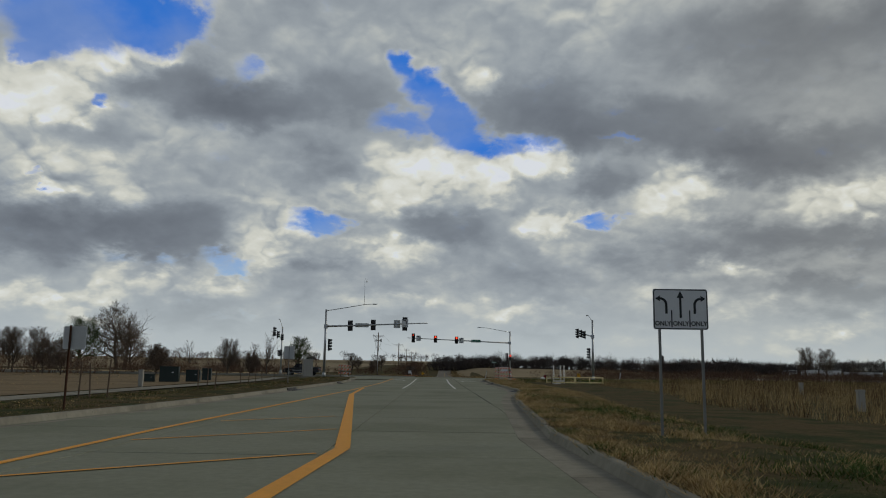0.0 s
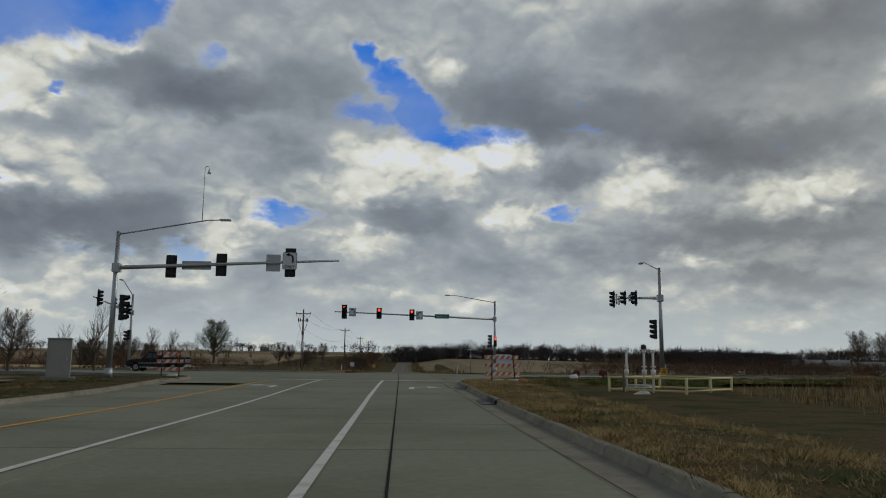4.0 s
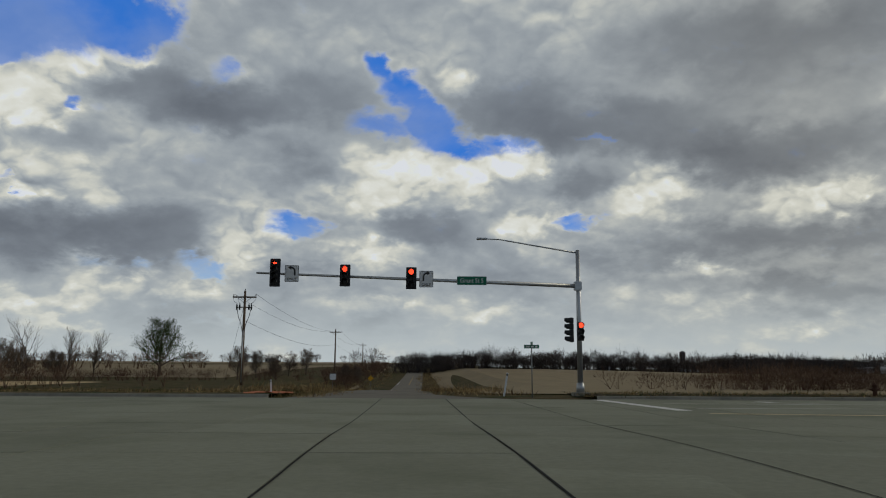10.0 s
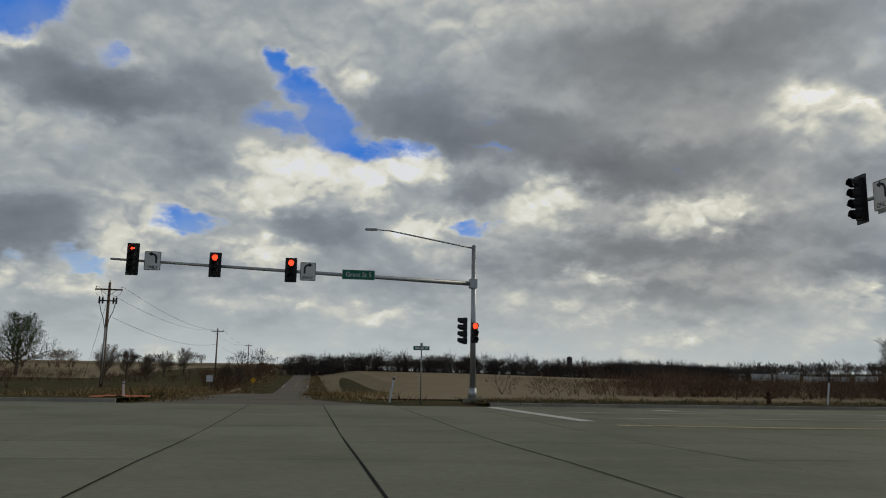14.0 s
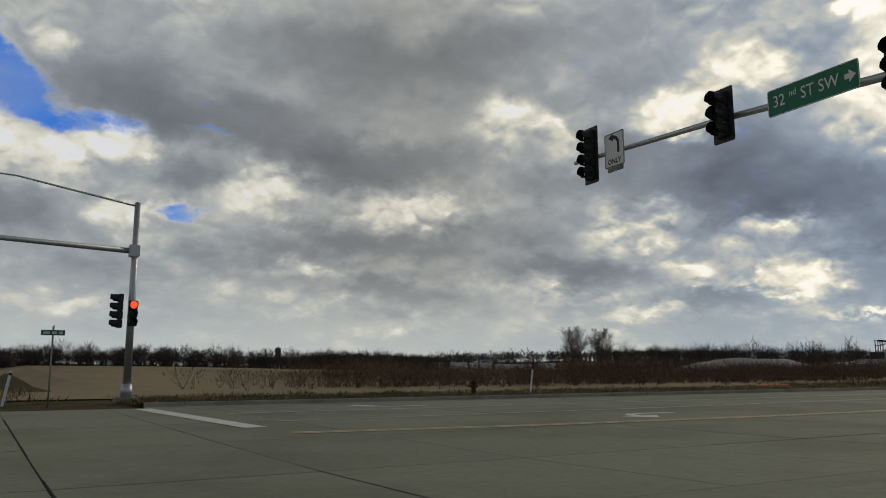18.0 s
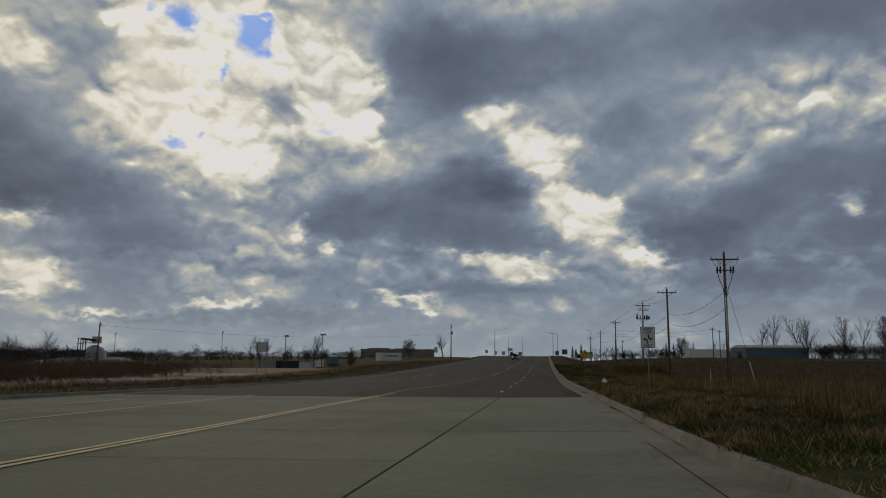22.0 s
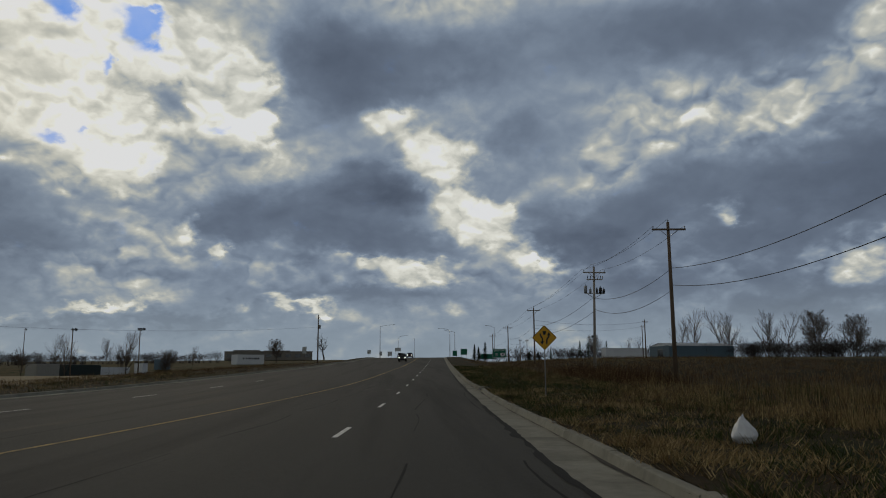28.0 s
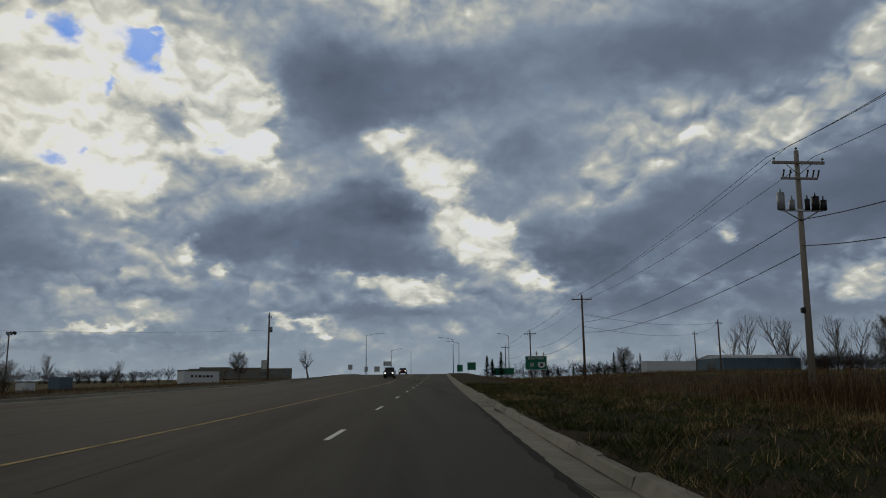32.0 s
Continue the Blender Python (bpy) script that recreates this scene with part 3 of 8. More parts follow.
def box(bm, cx, cy, cz, sx, sy, sz, bevel=0.0, m=None):
    """A box by its centre and full sizes."""
    g = bmesh.ops.create_cube(bm, size=1.0)
    bmesh.ops.scale(bm, vec=(sx, sy, sz), verts=g["verts"])
    if bevel:
        edges = list({e for v in g["verts"] for e in v.link_edges})
        r = bmesh.ops.bevel(bm, geom=edges, offset=bevel, segments=2, affect="EDGES")
        vs = list({v for f in r["faces"] for v in f.verts} | {v for v in g["verts"] if v.is_valid})
    else:
        vs = g["verts"]
    if m is not None:
        bmesh.ops.transform(bm, matrix=m, verts=vs)
    bmesh.ops.translate(bm, vec=(cx, cy, cz), verts=vs)
    return vs


def tube(bm, a, b, ra, rb=None, sides=10, caps=True):
    """A tapered round bar from a to b."""
    rb = ra if rb is None else rb
    a, b = Vector(a), Vector(b)
    d = b - a
    q = d.to_track_quat("Z", "Y").to_matrix()
    rings = []
    for p, r in ((a, ra), (b, rb)):
        rings.append([bm.verts.new(p + q @ Vector((r * math.cos(k * math.tau / sides), r * math.sin(k * math.tau / sides), 0))) for k in range(sides)])
    for k in range(sides):
        f = bm.faces.new((rings[0][k], rings[0][(k + 1) % sides], rings[1][(k + 1) % sides], rings[1][k]))
        f.smooth = True
    if caps:
        bm.faces.new(rings[0][::-1])
        bm.faces.new(rings[1])


def bent_tube(bm, pts, r0, r1=None, sides=8):
    """A round bar along a line of points."""
    r1 = r0 if r1 is None else r1
    pts = [Vector(p) for p in pts]
    rings = []
    for i, p in enumerate(pts):
        d = pts[min(i + 1, len(pts) - 1)] - pts[max(i - 1, 0)]
        q = d.to_track_quat("Z", "Y").to_matrix()
        r = r0 + (r1 - r0) * i / (len(pts) - 1)
        rings.append([bm.verts.new(p + q @ Vector((r * math.cos(k * math.tau / sides), r * math.sin(k * math.tau / sides), 0))) for k in range(sides)])
    for a, b in zip(rings, rings[1:]):
        for k in range(sides):
            f = bm.faces.new((a[k], a[(k + 1) % sides], b[(k + 1) % sides], b[k]))
            f.smooth = True
    bm.faces.new(rings[0][::-1])
    bm.faces.new(rings[-1])


def extrude_outline(bm, pts, depth, m=Matrix(), z0=0.0):
    """A flat outline (x, z) pushed along y by depth, from y = z0."""
    a = [bm.verts.new(m @ Vector((x, z0, z))) for x, z in pts]
    b = [bm.verts.new(m @ Vector((x, z0 + depth, z))) for x, z in pts]
    n = len(pts)
    bm.faces.new(a)
    bm.faces.new(b[::-1])
    for k in range(n):
        bm.faces.new((a[k], b[k], b[(k + 1) % n], a[(k + 1) % n]))


# ---- the land: its heights and the two roads ----
TILT = radians(2.9)
UX, UY = math.cos(TILT), -math.sin(TILT)      # along the cross road, to the east
NX, NY = math.sin(TILT), math.cos(TILT)       # across it, to the north


def on_b(s, d):
    """A place by its way along and across the cross road."""
    return s * UX + d * NX, s * UY + d * NY


def smooth01(v, a, b):
    v = max(0.0, min(1.0, (v - a) / (b - a)))
    return v * v * (3 - 2 * v)


def height(x, y):
    """The height of the road surface, or of the land at its level."""
    u = max(x - 75, 0.0)
    h = 0.00021 * u * u if u < 60 else 0.756 + 0.0252 * (min(u - 60, 90) if u < 150 else 90)
    if u > 150:
        h += 0.9 * smooth01(u, 150, 260)
    if x > 150 and y < -3:
        h += 0.013 * min(x - 150, 120) * smooth01(-y, 5, 40)
    d = x * NX + y * NY
    h += 2.2 * smooth01(u, 125, 250) * (1 - smooth01(abs(d - 23), 14, 22))
    h += 0.15 * smooth01(d, -26, -2) * (1 - smooth01(d, 7, 20)) * (1 - smooth01(abs(x), 40, 90))
    if x > 150 and d > 38:
        h -= (h - 0.7) * smooth01(d, 46, 64) * smooth01(x, 150, 180) * (1 - smooth01(x, 232, 262))
        h += 0.025 * min(max(x - 290, 0), 160) * smooth01(d, 38, 60)
    rise = max(y - 110, 0.0)
    h -= 1.9 * smooth01(y, 42, 130) * (1 - smooth01(y, 190, 330)) * (1 - smooth01(abs(x + 1), 8, 14))
    h += (0.0135 * min(rise, 900) + 0.6 * math.sin(rise * 0.011) * smooth01(rise, 0, 60)) * (1 - smooth01(x, 20, 160))
    return h


def grid_lines(near, reach):
    """Line places, close together near the middle and wide apart far off."""
    vals = [i * 5.0 for i in range(int(near[0] // 5), int(near[1] // 5) + 1)]
    step = 8.0
    lo, hi = vals[0], vals[-1]
    while hi < reach:
        hi += step
        lo -= step
        vals = [lo] + vals + [hi]
        step *= 1.28
    return vals


xs, ys = grid_lines((-60, 300), 4200), grid_lines((-110, 260), 4200)
verts = [(x, y, height(x, y) - 0.07) for y in ys for x in xs]
nx = len(xs)
faces = [(j * nx + i, j * nx + i + 1, (j + 1) * nx + i + 1, (j + 1) * nx + i) for j in range(len(ys) - 1) for i in range(nx - 1)]
ground = tagged(raw("ground", verts, faces, SOIL), "flat farmland with short dry grass and soil", "ground", kind="structure")


def sheet(name, corners, lift, mat, label, category, kind="structure", cell=12.0, parent=None):
    """A four-sided patch laid over the land, following its heights."""
    (ax, ay), (bx, by), (cx, cy), (ex, ey) = corners
    n = max(1, int(max(math.hypot(bx - ax, by - ay), math.hypot(cx - ex, cy - ey)) / cell))
    k = max(1, int(max(math.hypot(ex - ax, ey - ay), math.hypot(cx - bx, cy - by)) / cell))
    vs, fs = [], []
    for j in range(k + 1):
        for i in range(n + 1):
            u, v = i / n, j / k
            x = (ax * (1 - u) + bx * u) * (1 - v) + (ex * (1 - u) + cx * u) * v
            y = (ay * (1 - u) + by * u) * (1 - v) + (ey * (1 - u) + cy * u) * v
            vs.append((x, y, height(x, y) + lift))
    for j in range(k):
        for i in range(n):
            a = j * (n + 1) + i
            fs.append((a, a + 1, a + n + 2, a + n + 1))
    ob = raw(name, vs, fs, mat, parent)
    return tagged(ob, label, category, kind=kind)


def slab_strip(name, ring, mat, label, category, lift=-0.03):
    """A road bed: an outline of (left, right) pairs joined across."""
    vs, fs = [], []
    for (ax, ay), (bx, by) in ring:
        for u in (0, 0.25, 0.5, 0.75, 1):
            x, y = ax + (bx - ax) * u, ay + (by - ay) * u
            vs.append((x, y, height(x, y) + lift))
    for i in range(len(ring) - 1):
        for k in range(4):
            a = i * 5 + k
            fs.append((a, a + 1, a + 6, a + 5))
    return tagged(raw(name, vs, fs, mat), label, category, kind="structure")


# kerb lines of the approach, south to north
KERB_R = [(-0.4, -125), (-0.7, -95), (-0.85, -86), (-1.0, -77), (-0.5, -69), (0.1, -60), (0.75, -53.5), (1.6, -47), (1.95, -42), (1.98, -30), (1.98, -18), (1.95, -10), (1.92, -8)]
KERB_L = [(-13.2, -125), (-12.8, -80), (-11.9, -70), (-11.6, -60), (-11.6, -40), (-11.5, -26), (-11.6, -16), (-12.3, -9.5)]


def arc(cx, cy, r, a0, a1, n):
    return [(cx + r * math.cos(radians(a0 + (a1 - a0) * i / n)), cy + r * math.sin(radians(a0 + (a1 - a0) * i / n))) for i in range(n + 1)]


SOUTH, NORTH = 12.4, 35.6     # kerb faces of the cross road, across it
def south_at(s_):
    """How far across the cross road its southern kerb stands, by the way along it."""
    return np.interp(s_, (0, 32, 80, 88, 95, 104, 114, 124, 130, 145), (12.42, 12.42, 12.44, 12.45, 12.57, 12.66, 12.62, 12.86, 12.90, 12.95))


def pan_at(s_):
    """The width of the gutter pan along the southern kerb."""
    return np.interp(s_, (26, 36, 56, 82, 92, 104, 114, 122, 130), (0.95, 0.55, 0.58, 0.90, 0.80, 0.66, 0.78, 0.60, 0.56))


def through_points(pts, step):
    """A smooth line through a few points, cut into even steps."""
    out = []
    q = [pts[0]] + list(pts) + [pts[-1]]
    for a, b, c, d in zip(q, q[1:], q[2:], q[3:]):
        n = max(1, round(math.dist(b, c) / step))
        for i in range(n):
            t = i / n
            out.append(tuple(0.5 * (2 * b[k] + (c[k] - a[k]) * t + (2 * a[k] - 5 * b[k] + 4 * c[k] - d[k]) * t * t + (3 * b[k] - a[k] - 3 * c[k] + d[k]) * t ** 3) for k in (0, 1)))
    return out + [tuple(pts[-1])]


corner_r = through_points([(1.92, -8), (1.94, -6.2), (2.02, -5.0), (2.66, -2.4), (3.75, 0.0), (6.05, 3.4), (8.9, 6.3), (12.6, 8.75), (17.0, 10.2), (21.0, 10.65), (25.6, 10.72), on_b(32, 12.42)], 1.1)
corner_l = arc(-23.0, -3.2, 10.6, -22, 84, 12)
KERB_SE = KERB_R + corner_r[1:] + [on_b(s, south_at(s)) for s in (45, 60, 80, 88, 95, 104, 114, 124, 130, 145, 170, 210, 260, 330, 420)]
KERB_SW = KERB_L + corner_l[1:] + [on_b(s, SOUTH + 0.6) for s in (-40, -70, -110, -160)]
KERB_NE = [on_b(s, NORTH) for s in (7.5, 12, 25, 45, 70, 100, 130, 170, 220, 300, 420)]
KERB_NW = [on_b(s, NORTH - 0.2) for s in (-8.5, -14, -25, -45, -80, -120, -160)]


def x_on(line, y):
    for (ax, ay), (bx, by) in zip(line, line[1:]):
        if ay <= y <= by:
            return ax + (bx - ax) * (y - ay) / (by - ay)
    return line[0][0] if y < line[0][1] else line[-1][0]


bed = [((x_on(KERB_L, y), y), (x_on(KERB_R, y), y)) for y in range(-125, -6, 7)] + [((-12.5, -6.5), (2.5, -6.5)), ((-13.2, 1.0), (3.4, 1.0)), ((-18.0, 8.0), (8.0, 8.0)), ((-24.0, 12.5), (14.5, 11.2)), (on_b(-24, 13.2), on_b(19, 13.2))]
road_a = slab_strip("road_south", bed, JOINT, "pale concrete approach road with turn lanes", "road", -0.09)
road_b = slab_strip("road_cross", [(on_b(s, SOUTH - 0.05), on_b(s, NORTH + 0.05)) for s in range(-160, 61, 10)], JOINT, "pale concrete cross road through the intersection", "road", -0.08)
road_east = slab_strip("road_east", [(on_b(s, south_at(s) + pan_at(s) - 0.03), on_b(s, NORTH - 1.0)) for s in [55.3] + list(range(60, 440, 10))], ASPHALT, "dark worn asphalt road climbing to the east", "road", 0.0)
def north_at(y):
    """The middle of the country road."""
    return float(np.interp(y, (40, 60, 100, 200, 400, 1010), (-1.6, -1.5, -1.2, 0.0, 2.2, 8.0)))


n_road = [((-6.2, 34.6), (5.4, 34.8)), ((-5.6, 38), (3.0, 38.4)), ((-5.0, 42), (1.6, 42)), ((-4.6, 48), (1.4, 48))] + [((north_at(y) - 2.5, y), (north_at(y) + 2.5, y)) for y in (60, 90, 120, 150, 200, 260, 330, 400, 500, 600, 700, 800, 900, 1010)]
road_north = slab_strip("road_north", n_road, OLD_ASPHALT, "narrow grey country road running north over a rise", "road", -0.02)


# slabs of concrete with sealed joints between them
rng = random.Random(5)


def slab(parent, quad, name="slab", mat=CONCRETE, thick=0.03, gap=0.009):
    (ax, ay), (bx, by), (cx, cy), (ex, ey) = quad
    mx, my = (ax + bx + cx + ex) / 4, (ay + by + cy + ey) / 4
    vs = []
    lift = rng.uniform(-0.002, 0.002)
    for top in (0, 1):
        for x, y in quad:
            dx, dy = mx - x, my - y
            n = math.hypot(dx, dy) or 1
            g = gap * 1.4 + (0.01 if top else 0)
            px, py = x + dx / n * g, y + dy / n * g
            vs.append((px, py, height(px, py) + (lift if top else -thick)))
    return raw(name, vs, [(4, 5, 6, 7), (0, 1, 5, 4), (1, 2, 6, 5), (2, 3, 7, 6), (3, 0, 4, 7)], mat, parent)


def slabs_a():
    lanes = [-13.6, -8.5, -5.0, -1.05, 2.6]
    y = -122.7

    def edge(v, at):
        return v - 0.15 * smooth01(at, 5, 13) if v == -1.05 else v

    def top(x):
        return (12.96 - x * NX) / NY

    while y < 12.0:
        y1 = y + 4.7
        for i, (a, b) in enumerate(zip(lanes, lanes[1:])):
            if i == 0 and y1 > -6.9:
                continue
            l0, l1 = x_on(KERB_L, y) + 0.02, x_on(KERB_L, y1) + 0.02
            r0, r1 = (x_on(KERB_R, y) - 0.52, x_on(KERB_R, y1) - 0.52) if y1 < -6 else ((1.30, 1.30) if y1 < 0 else (1.9, 1.9))
            q = [(min(max(edge(a, y), l0), r0), y), (min(edge(b, y), r0), y), (min(edge(b, y1), r1), y1), (min(max(edge(a, y1), l1), r1), y1)]
            q = [(px, min(py, top(px))) for px, py in q]
            if q[1][0] - q[0][0] < 0.05 and q[2][0] - q[3][0] < 0.05:
                continue
            slab(road_a, q)
        y = y1


def slabs_b():
    lanes = [12.97, 16.6, 21.5, 26.5, 30.3, 34.9]
    s = 1.24 - 3.05 * 22

    def lay(at, d):
        """Near the junction the joints run on from the approach; further off they cross the road squarely."""
        return on_b(at - (d - 13) * NX * (1 - smooth01(at, 10, 40)), d)

    while s < 54.9:
        s1 = min(s + (3.05 if s < 16 else 4.95), 55.2)
        for a, b in zip(lanes, lanes[1:]):
            slab(road_b, [lay(s, a), lay(s1, a), lay(s1, b), lay(s, b)])
        s = s1


def flare(parent, near, far_end, steps=8):
    """Slabs between two lines of equal count: the throat of the intersection, out to the curved kerb."""
    for (a0, b0), (a1, b1) in zip(zip(near, far_end), zip(near[1:], far_end[1:])):
        for k in range(steps):
            f0, f1 = k / steps, (k + 1) / steps
            q = [(a[0] + (b[0] - a[0]) * f, a[1] + (b[1] - a[1]) * f) for a, b, f in ((a0, b0, f0), (a0, b0, f1), (a1, b1, f1), (a1, b1, f0))]
            vs = [(x, y, height(x, y) - 0.001) for x, y in q]
            raw("slab", vs, [(0, 1, 2, 3)], CONCRETE, parent)


def kerb_run(name, line, label, side, inner=0.42, piece=3.0, heave=0.006):
    """A kerb with its gutter pan, cut into pieces; side +1 has the grass on the line's right hand."""
    k = tagged(new(name), label, "kerb", kind="structure")
    pts = [Vector((*p, 0)) for p in line]
    dense = []
    for a, b in zip(pts, pts[1:]):
        n = max(1, round((b - a).length / piece))
        dense += [a + (b - a) * i / n for i in range(n)]
    dense.append(pts[-1])
    norms = []
    for i, p in enumerate(dense):
        d = (dense[min(i + 1, len(dense) - 1)] - dense[max(i - 1, 0)]).normalized()
        norms.append(Vector((d.y, -d.x, 0)) * side)
    for i in range(len(dense) - 1):
        far = (dense[i].x > 190) or dense[i].y > 200
        a, b = dense[i], dense[i + 1]
        d = (b - a).normalized() * (0.006 if not far else 0)
        vs, fs = [], []
        wob = rng.uniform(-heave, heave) * (2.2 if a.x > 36 else 1)
        for p, nn in ((a + d, norms[i]), (b - d, norms[i + 1])):
            wide = inner if inner else float(pan_at(p.x * UX + p.y * UY)) if p.x > 20 else 0.62
            prof = [(-wide, -0.03), (-wide, 0.004), (-0.02, 0.0), (0.03, 0.135), (0.06, 0.15), (0.16, 0.152), (0.17, -0.05)]
            for o, z in prof:
                q = p + nn * (o + (wob if o > 0 else 0))
                vs.append((q.x, q.y, height(q.x, q.y) + z + (wob if z > 0.1 else 0)))
        m = len(prof)
        for j in range(m - 1):
            f = (j, j + 1, m + j + 1, m + j)
            fs.append(f if side < 0 else f[::-1])
        fs += [tuple(range(m)), tuple(range(2 * m - 1, m - 1, -1))]
        raw("kerb_stone", vs, fs, GUTTER, k)
    return k


def swale(x, y, o):
    """How far the ground behind the approach's kerb sinks, o metres from the kerb."""
    if x < -5 or y > 4 or x > 60:
        return 0.0
    return 0.5 * smooth01(o, 2.5, 6.5) * (1 - smooth01(y, -7.5, -3.5)) * smooth01(y, -100, -60)


def verge(name, line, side, width, label, drop=0.35, lift=0.14, mat=SOIL, dip=False, mound=0.0):
    """Grass ground behind a kerb, level with its top, easing down away from the road."""
    pts = [Vector((*p, 0)) for p in line]
    dense = []
    for a, b in zip(pts, pts[1:]):
        n = max(1, round((b - a).length / 2.0))
        dense += [a + (b - a) * i / n for i in range(n)]
    dense.append(pts[-1])
    offs = [0.155, 0.5, 0.9, 1.4, 2.0, 2.8, 3.6, 4.5, 5.5, 6.5, 8.0, 10.0, 12.0, width]
    vs, fs = [], []
    for i, p in enumerate(dense):
        d = (dense[min(i + 1, len(dense) - 1)] - dense[max(i - 1, 0)]).normalized()
        nn = Vector((d.y, -d.x, 0)) * side
        for j, o in enumerate(offs):
            q = p + nn * min(o, width)
            n = noise.noise(Vector((q.x * 0.35, q.y * 0.35, 0))) * 0.05 * min(1, o / 1.5) + noise.noise(Vector((q.x * 1.3, q.y * 1.3, 5))) * 0.025 * min(1, o / 1.0)
            t = min(o, width) / width
            vs.append((q.x, q.y, height(q.x, q.y) + lift + n + mound * smooth01(o, 0.3, 2.5) - drop * t * t - (swale(q.x, q.y, o) if dip else 0)))
    m = len(offs)
    for i in range(len(dense) - 1):
        for j in range(m - 1):
            f = (i * m + j, i * m + j + 1, (i + 1) * m + j + 1, (i + 1) * m + j)
            fs.append(f if side < 0 else f[::-1])
    return tagged(raw(name, vs, fs, mat), label, "grass verge", kind="structure")


verge_se = verge("verge_south_east", KERB_R, 1, 30.0, "rough dry grass verge behind the kerb of the approach", dip=True, drop=0.2)
verge_corner = verge("verge_corner", corner_r, 1, 12.0, "mounded grass on a street corner", drop=0.04, dip=True)
verge_e = verge("verge_east", [on_b(s, south_at(s)) for s in (31, 45, 60, 80, 88, 95, 104, 114, 124, 130, 145, 200, 260, 330, 420)], 1, 22.0, "weedy grass verge along the climbing road", mat=WEED_SOIL)
verge_sw = verge("verge_south_west", KERB_L + corner_l[1:6], -1, 6.0, "green and brown grass strip behind the kerb", drop=0.1)
verge_ne = verge("verge_north_east", KERB_NE, -1, 14.0, "low grass verge on the far side of the cross road", drop=0.25, mat=WEED_SOIL)
verge_nw = verge("verge_north_west", KERB_NW, 1, 10.0, "low grass verge west of the country road", drop=0.25)


def field(name, corners, mat, label, lift=-0.03, cell=25.0):
    return sheet(name, corners, lift, mat, label, "field", cell=cell)


field("field_stubble", [on_b(2.5, 45), on_b(150, 46), on_b(170, 235), (5, 235)], FIELD, "bare stubble field of pale tan soil", -0.01, 5.0)
field("field_hill", [(-600, 160), (-9, 120), (-9, 1000), (-700, 1000)], FIELD, "tan stubble field on a long low hill")
field("field_straw", [(-110, 54), (-9, 54), (-9, 84), (-115, 88)], GOLD_FIELD, "strip of pale dry straw field", lift=-0.02)
field("lot_dirt", [(-80, -95), (-20, -95), (-23, 2), (-80, 6)], DIRT, "bare graded dirt lot with thin straw")
field("field_weeds", [on_b(22, 2), on_b(420, 2), on_b(420, -260), on_b(48, -260)], WEED_SOIL, "open field of dead weeds")
field("yard_gravel", [on_b(62, 52), on_b(170, 46), on_b(185, 130), on_b(60, 150)], GRAVEL, "pale gravel storage yard")


# ---- road markings ----
def marking(name, quads, mat, label, parent=None, lift=0.011):
    vs, fs = [], []
    for q in quads:
        b = len(vs)
        vs += [(x, y, height(x, y) + lift) for x, y in q]
        fs.append(tuple(range(b, b + len(q))))
    return tagged(raw(name, vs, fs, mat), label, "road marking", kind="structure")


def bands(pts, w, step=2.3):
    """Quads of a painted line through several places."""
    return [q for a, b in zip(pts, pts[1:]) for q in band(a, b, w, step)]


def band(a, b, w, step=2.3):
    """Quads of a painted line from a to b."""
    a, b = Vector(a), Vector(b)
    d = (b - a)
    n = max(1, int(d.length / step))
    t = Vector((-d.y, d.x)).normalized() * w / 2
    qs = []
    for i in range(n):
        p, q = a + d * i / n, a + d * (i + 1) / n
        qs.append([tuple(p - t), tuple(q - t), tuple(q + t), tuple(p + t)])
    return qs


marking("lane_line", band((-5.45, -40), (-5.52, 0.2), 0.13), WHITE_PAINT, "long white lane line beside the left turn lane")
marking("lane_line", bands([(-1.9, -38.5), (-2.02, -18), (-1.96, 0.0)], 0.14), WHITE_PAINT, "long white lane line beside the right turn lane")
marking("stop_line", band((-8.2, 0.35), (2.85, 0.25), 0.46, 2), WHITE_PAINT, "white stop line across the approach lanes")
marking("yellow_line", band((-9.0, -100), (-9.0, -76), 0.16) + band((-9.0, -76), (-8.3, -45), 0.16) + band((-8.3, -45), (-8.15, -2), 0.14), YELLOW_PAINT, "orange yellow line dividing the approach")
marking("yellow_gore", band((-5.35, -120), (-5.12, -86), 0.26) + band((-5.12, -86), (-4.78, -79.4), 0.26) + band((-4.78, -79.4), (-7.5, -53), 0.26) + band((-7.5, -53), (-8.1, -40), 0.2), YELLOW_PAINT, "broad orange yellow edge of a painted median")
marking("yellow_hatch", band((-8.9, -83.6), (-5.1, -80.2), 0.10) + band((-8.6, -78.5), (-5.4, -75.4), 0.09) + band((-8.4, -73.5), (-6.0, -71), 0.09), YELLOW_PAINT, "thin yellow hatch lines in a painted median")
marking("edge_line", band((9.66, 24.0), (9.0, 33.9), 0.55, 5), WHITE_PAINT, "broad white stop line of the oncoming lanes")
for off in (-0.12, 0.12):
    marking("double_yellow_line", bands([on_b(a, b + off) for a, b in ((8.7, 22.7), (14, 22.0), (22, 21.6), (34, 21.8), (60.5, 22.5))], 0.13), PALE_YELLOW, "faded yellow centre line")
marking("yellow_line", bands([on_b(a, b) for a, b in ((56.5, 22.5), (66, 22.8), (86, 22.2), (105, 21.7), (122, 21.2), (140, 20.9), (420, 20.9))], 0.13), WORN_YELLOW, "faded solid yellow edge of the centre lane")
marking("lane_line", bands([on_b(a, b) for a, b in ((9.4, 26.3), (24, 26.6), (36, 27.3), (56, 28.3))], 0.14), WORN_WHITE, "worn white line beside the oncoming turn lane")
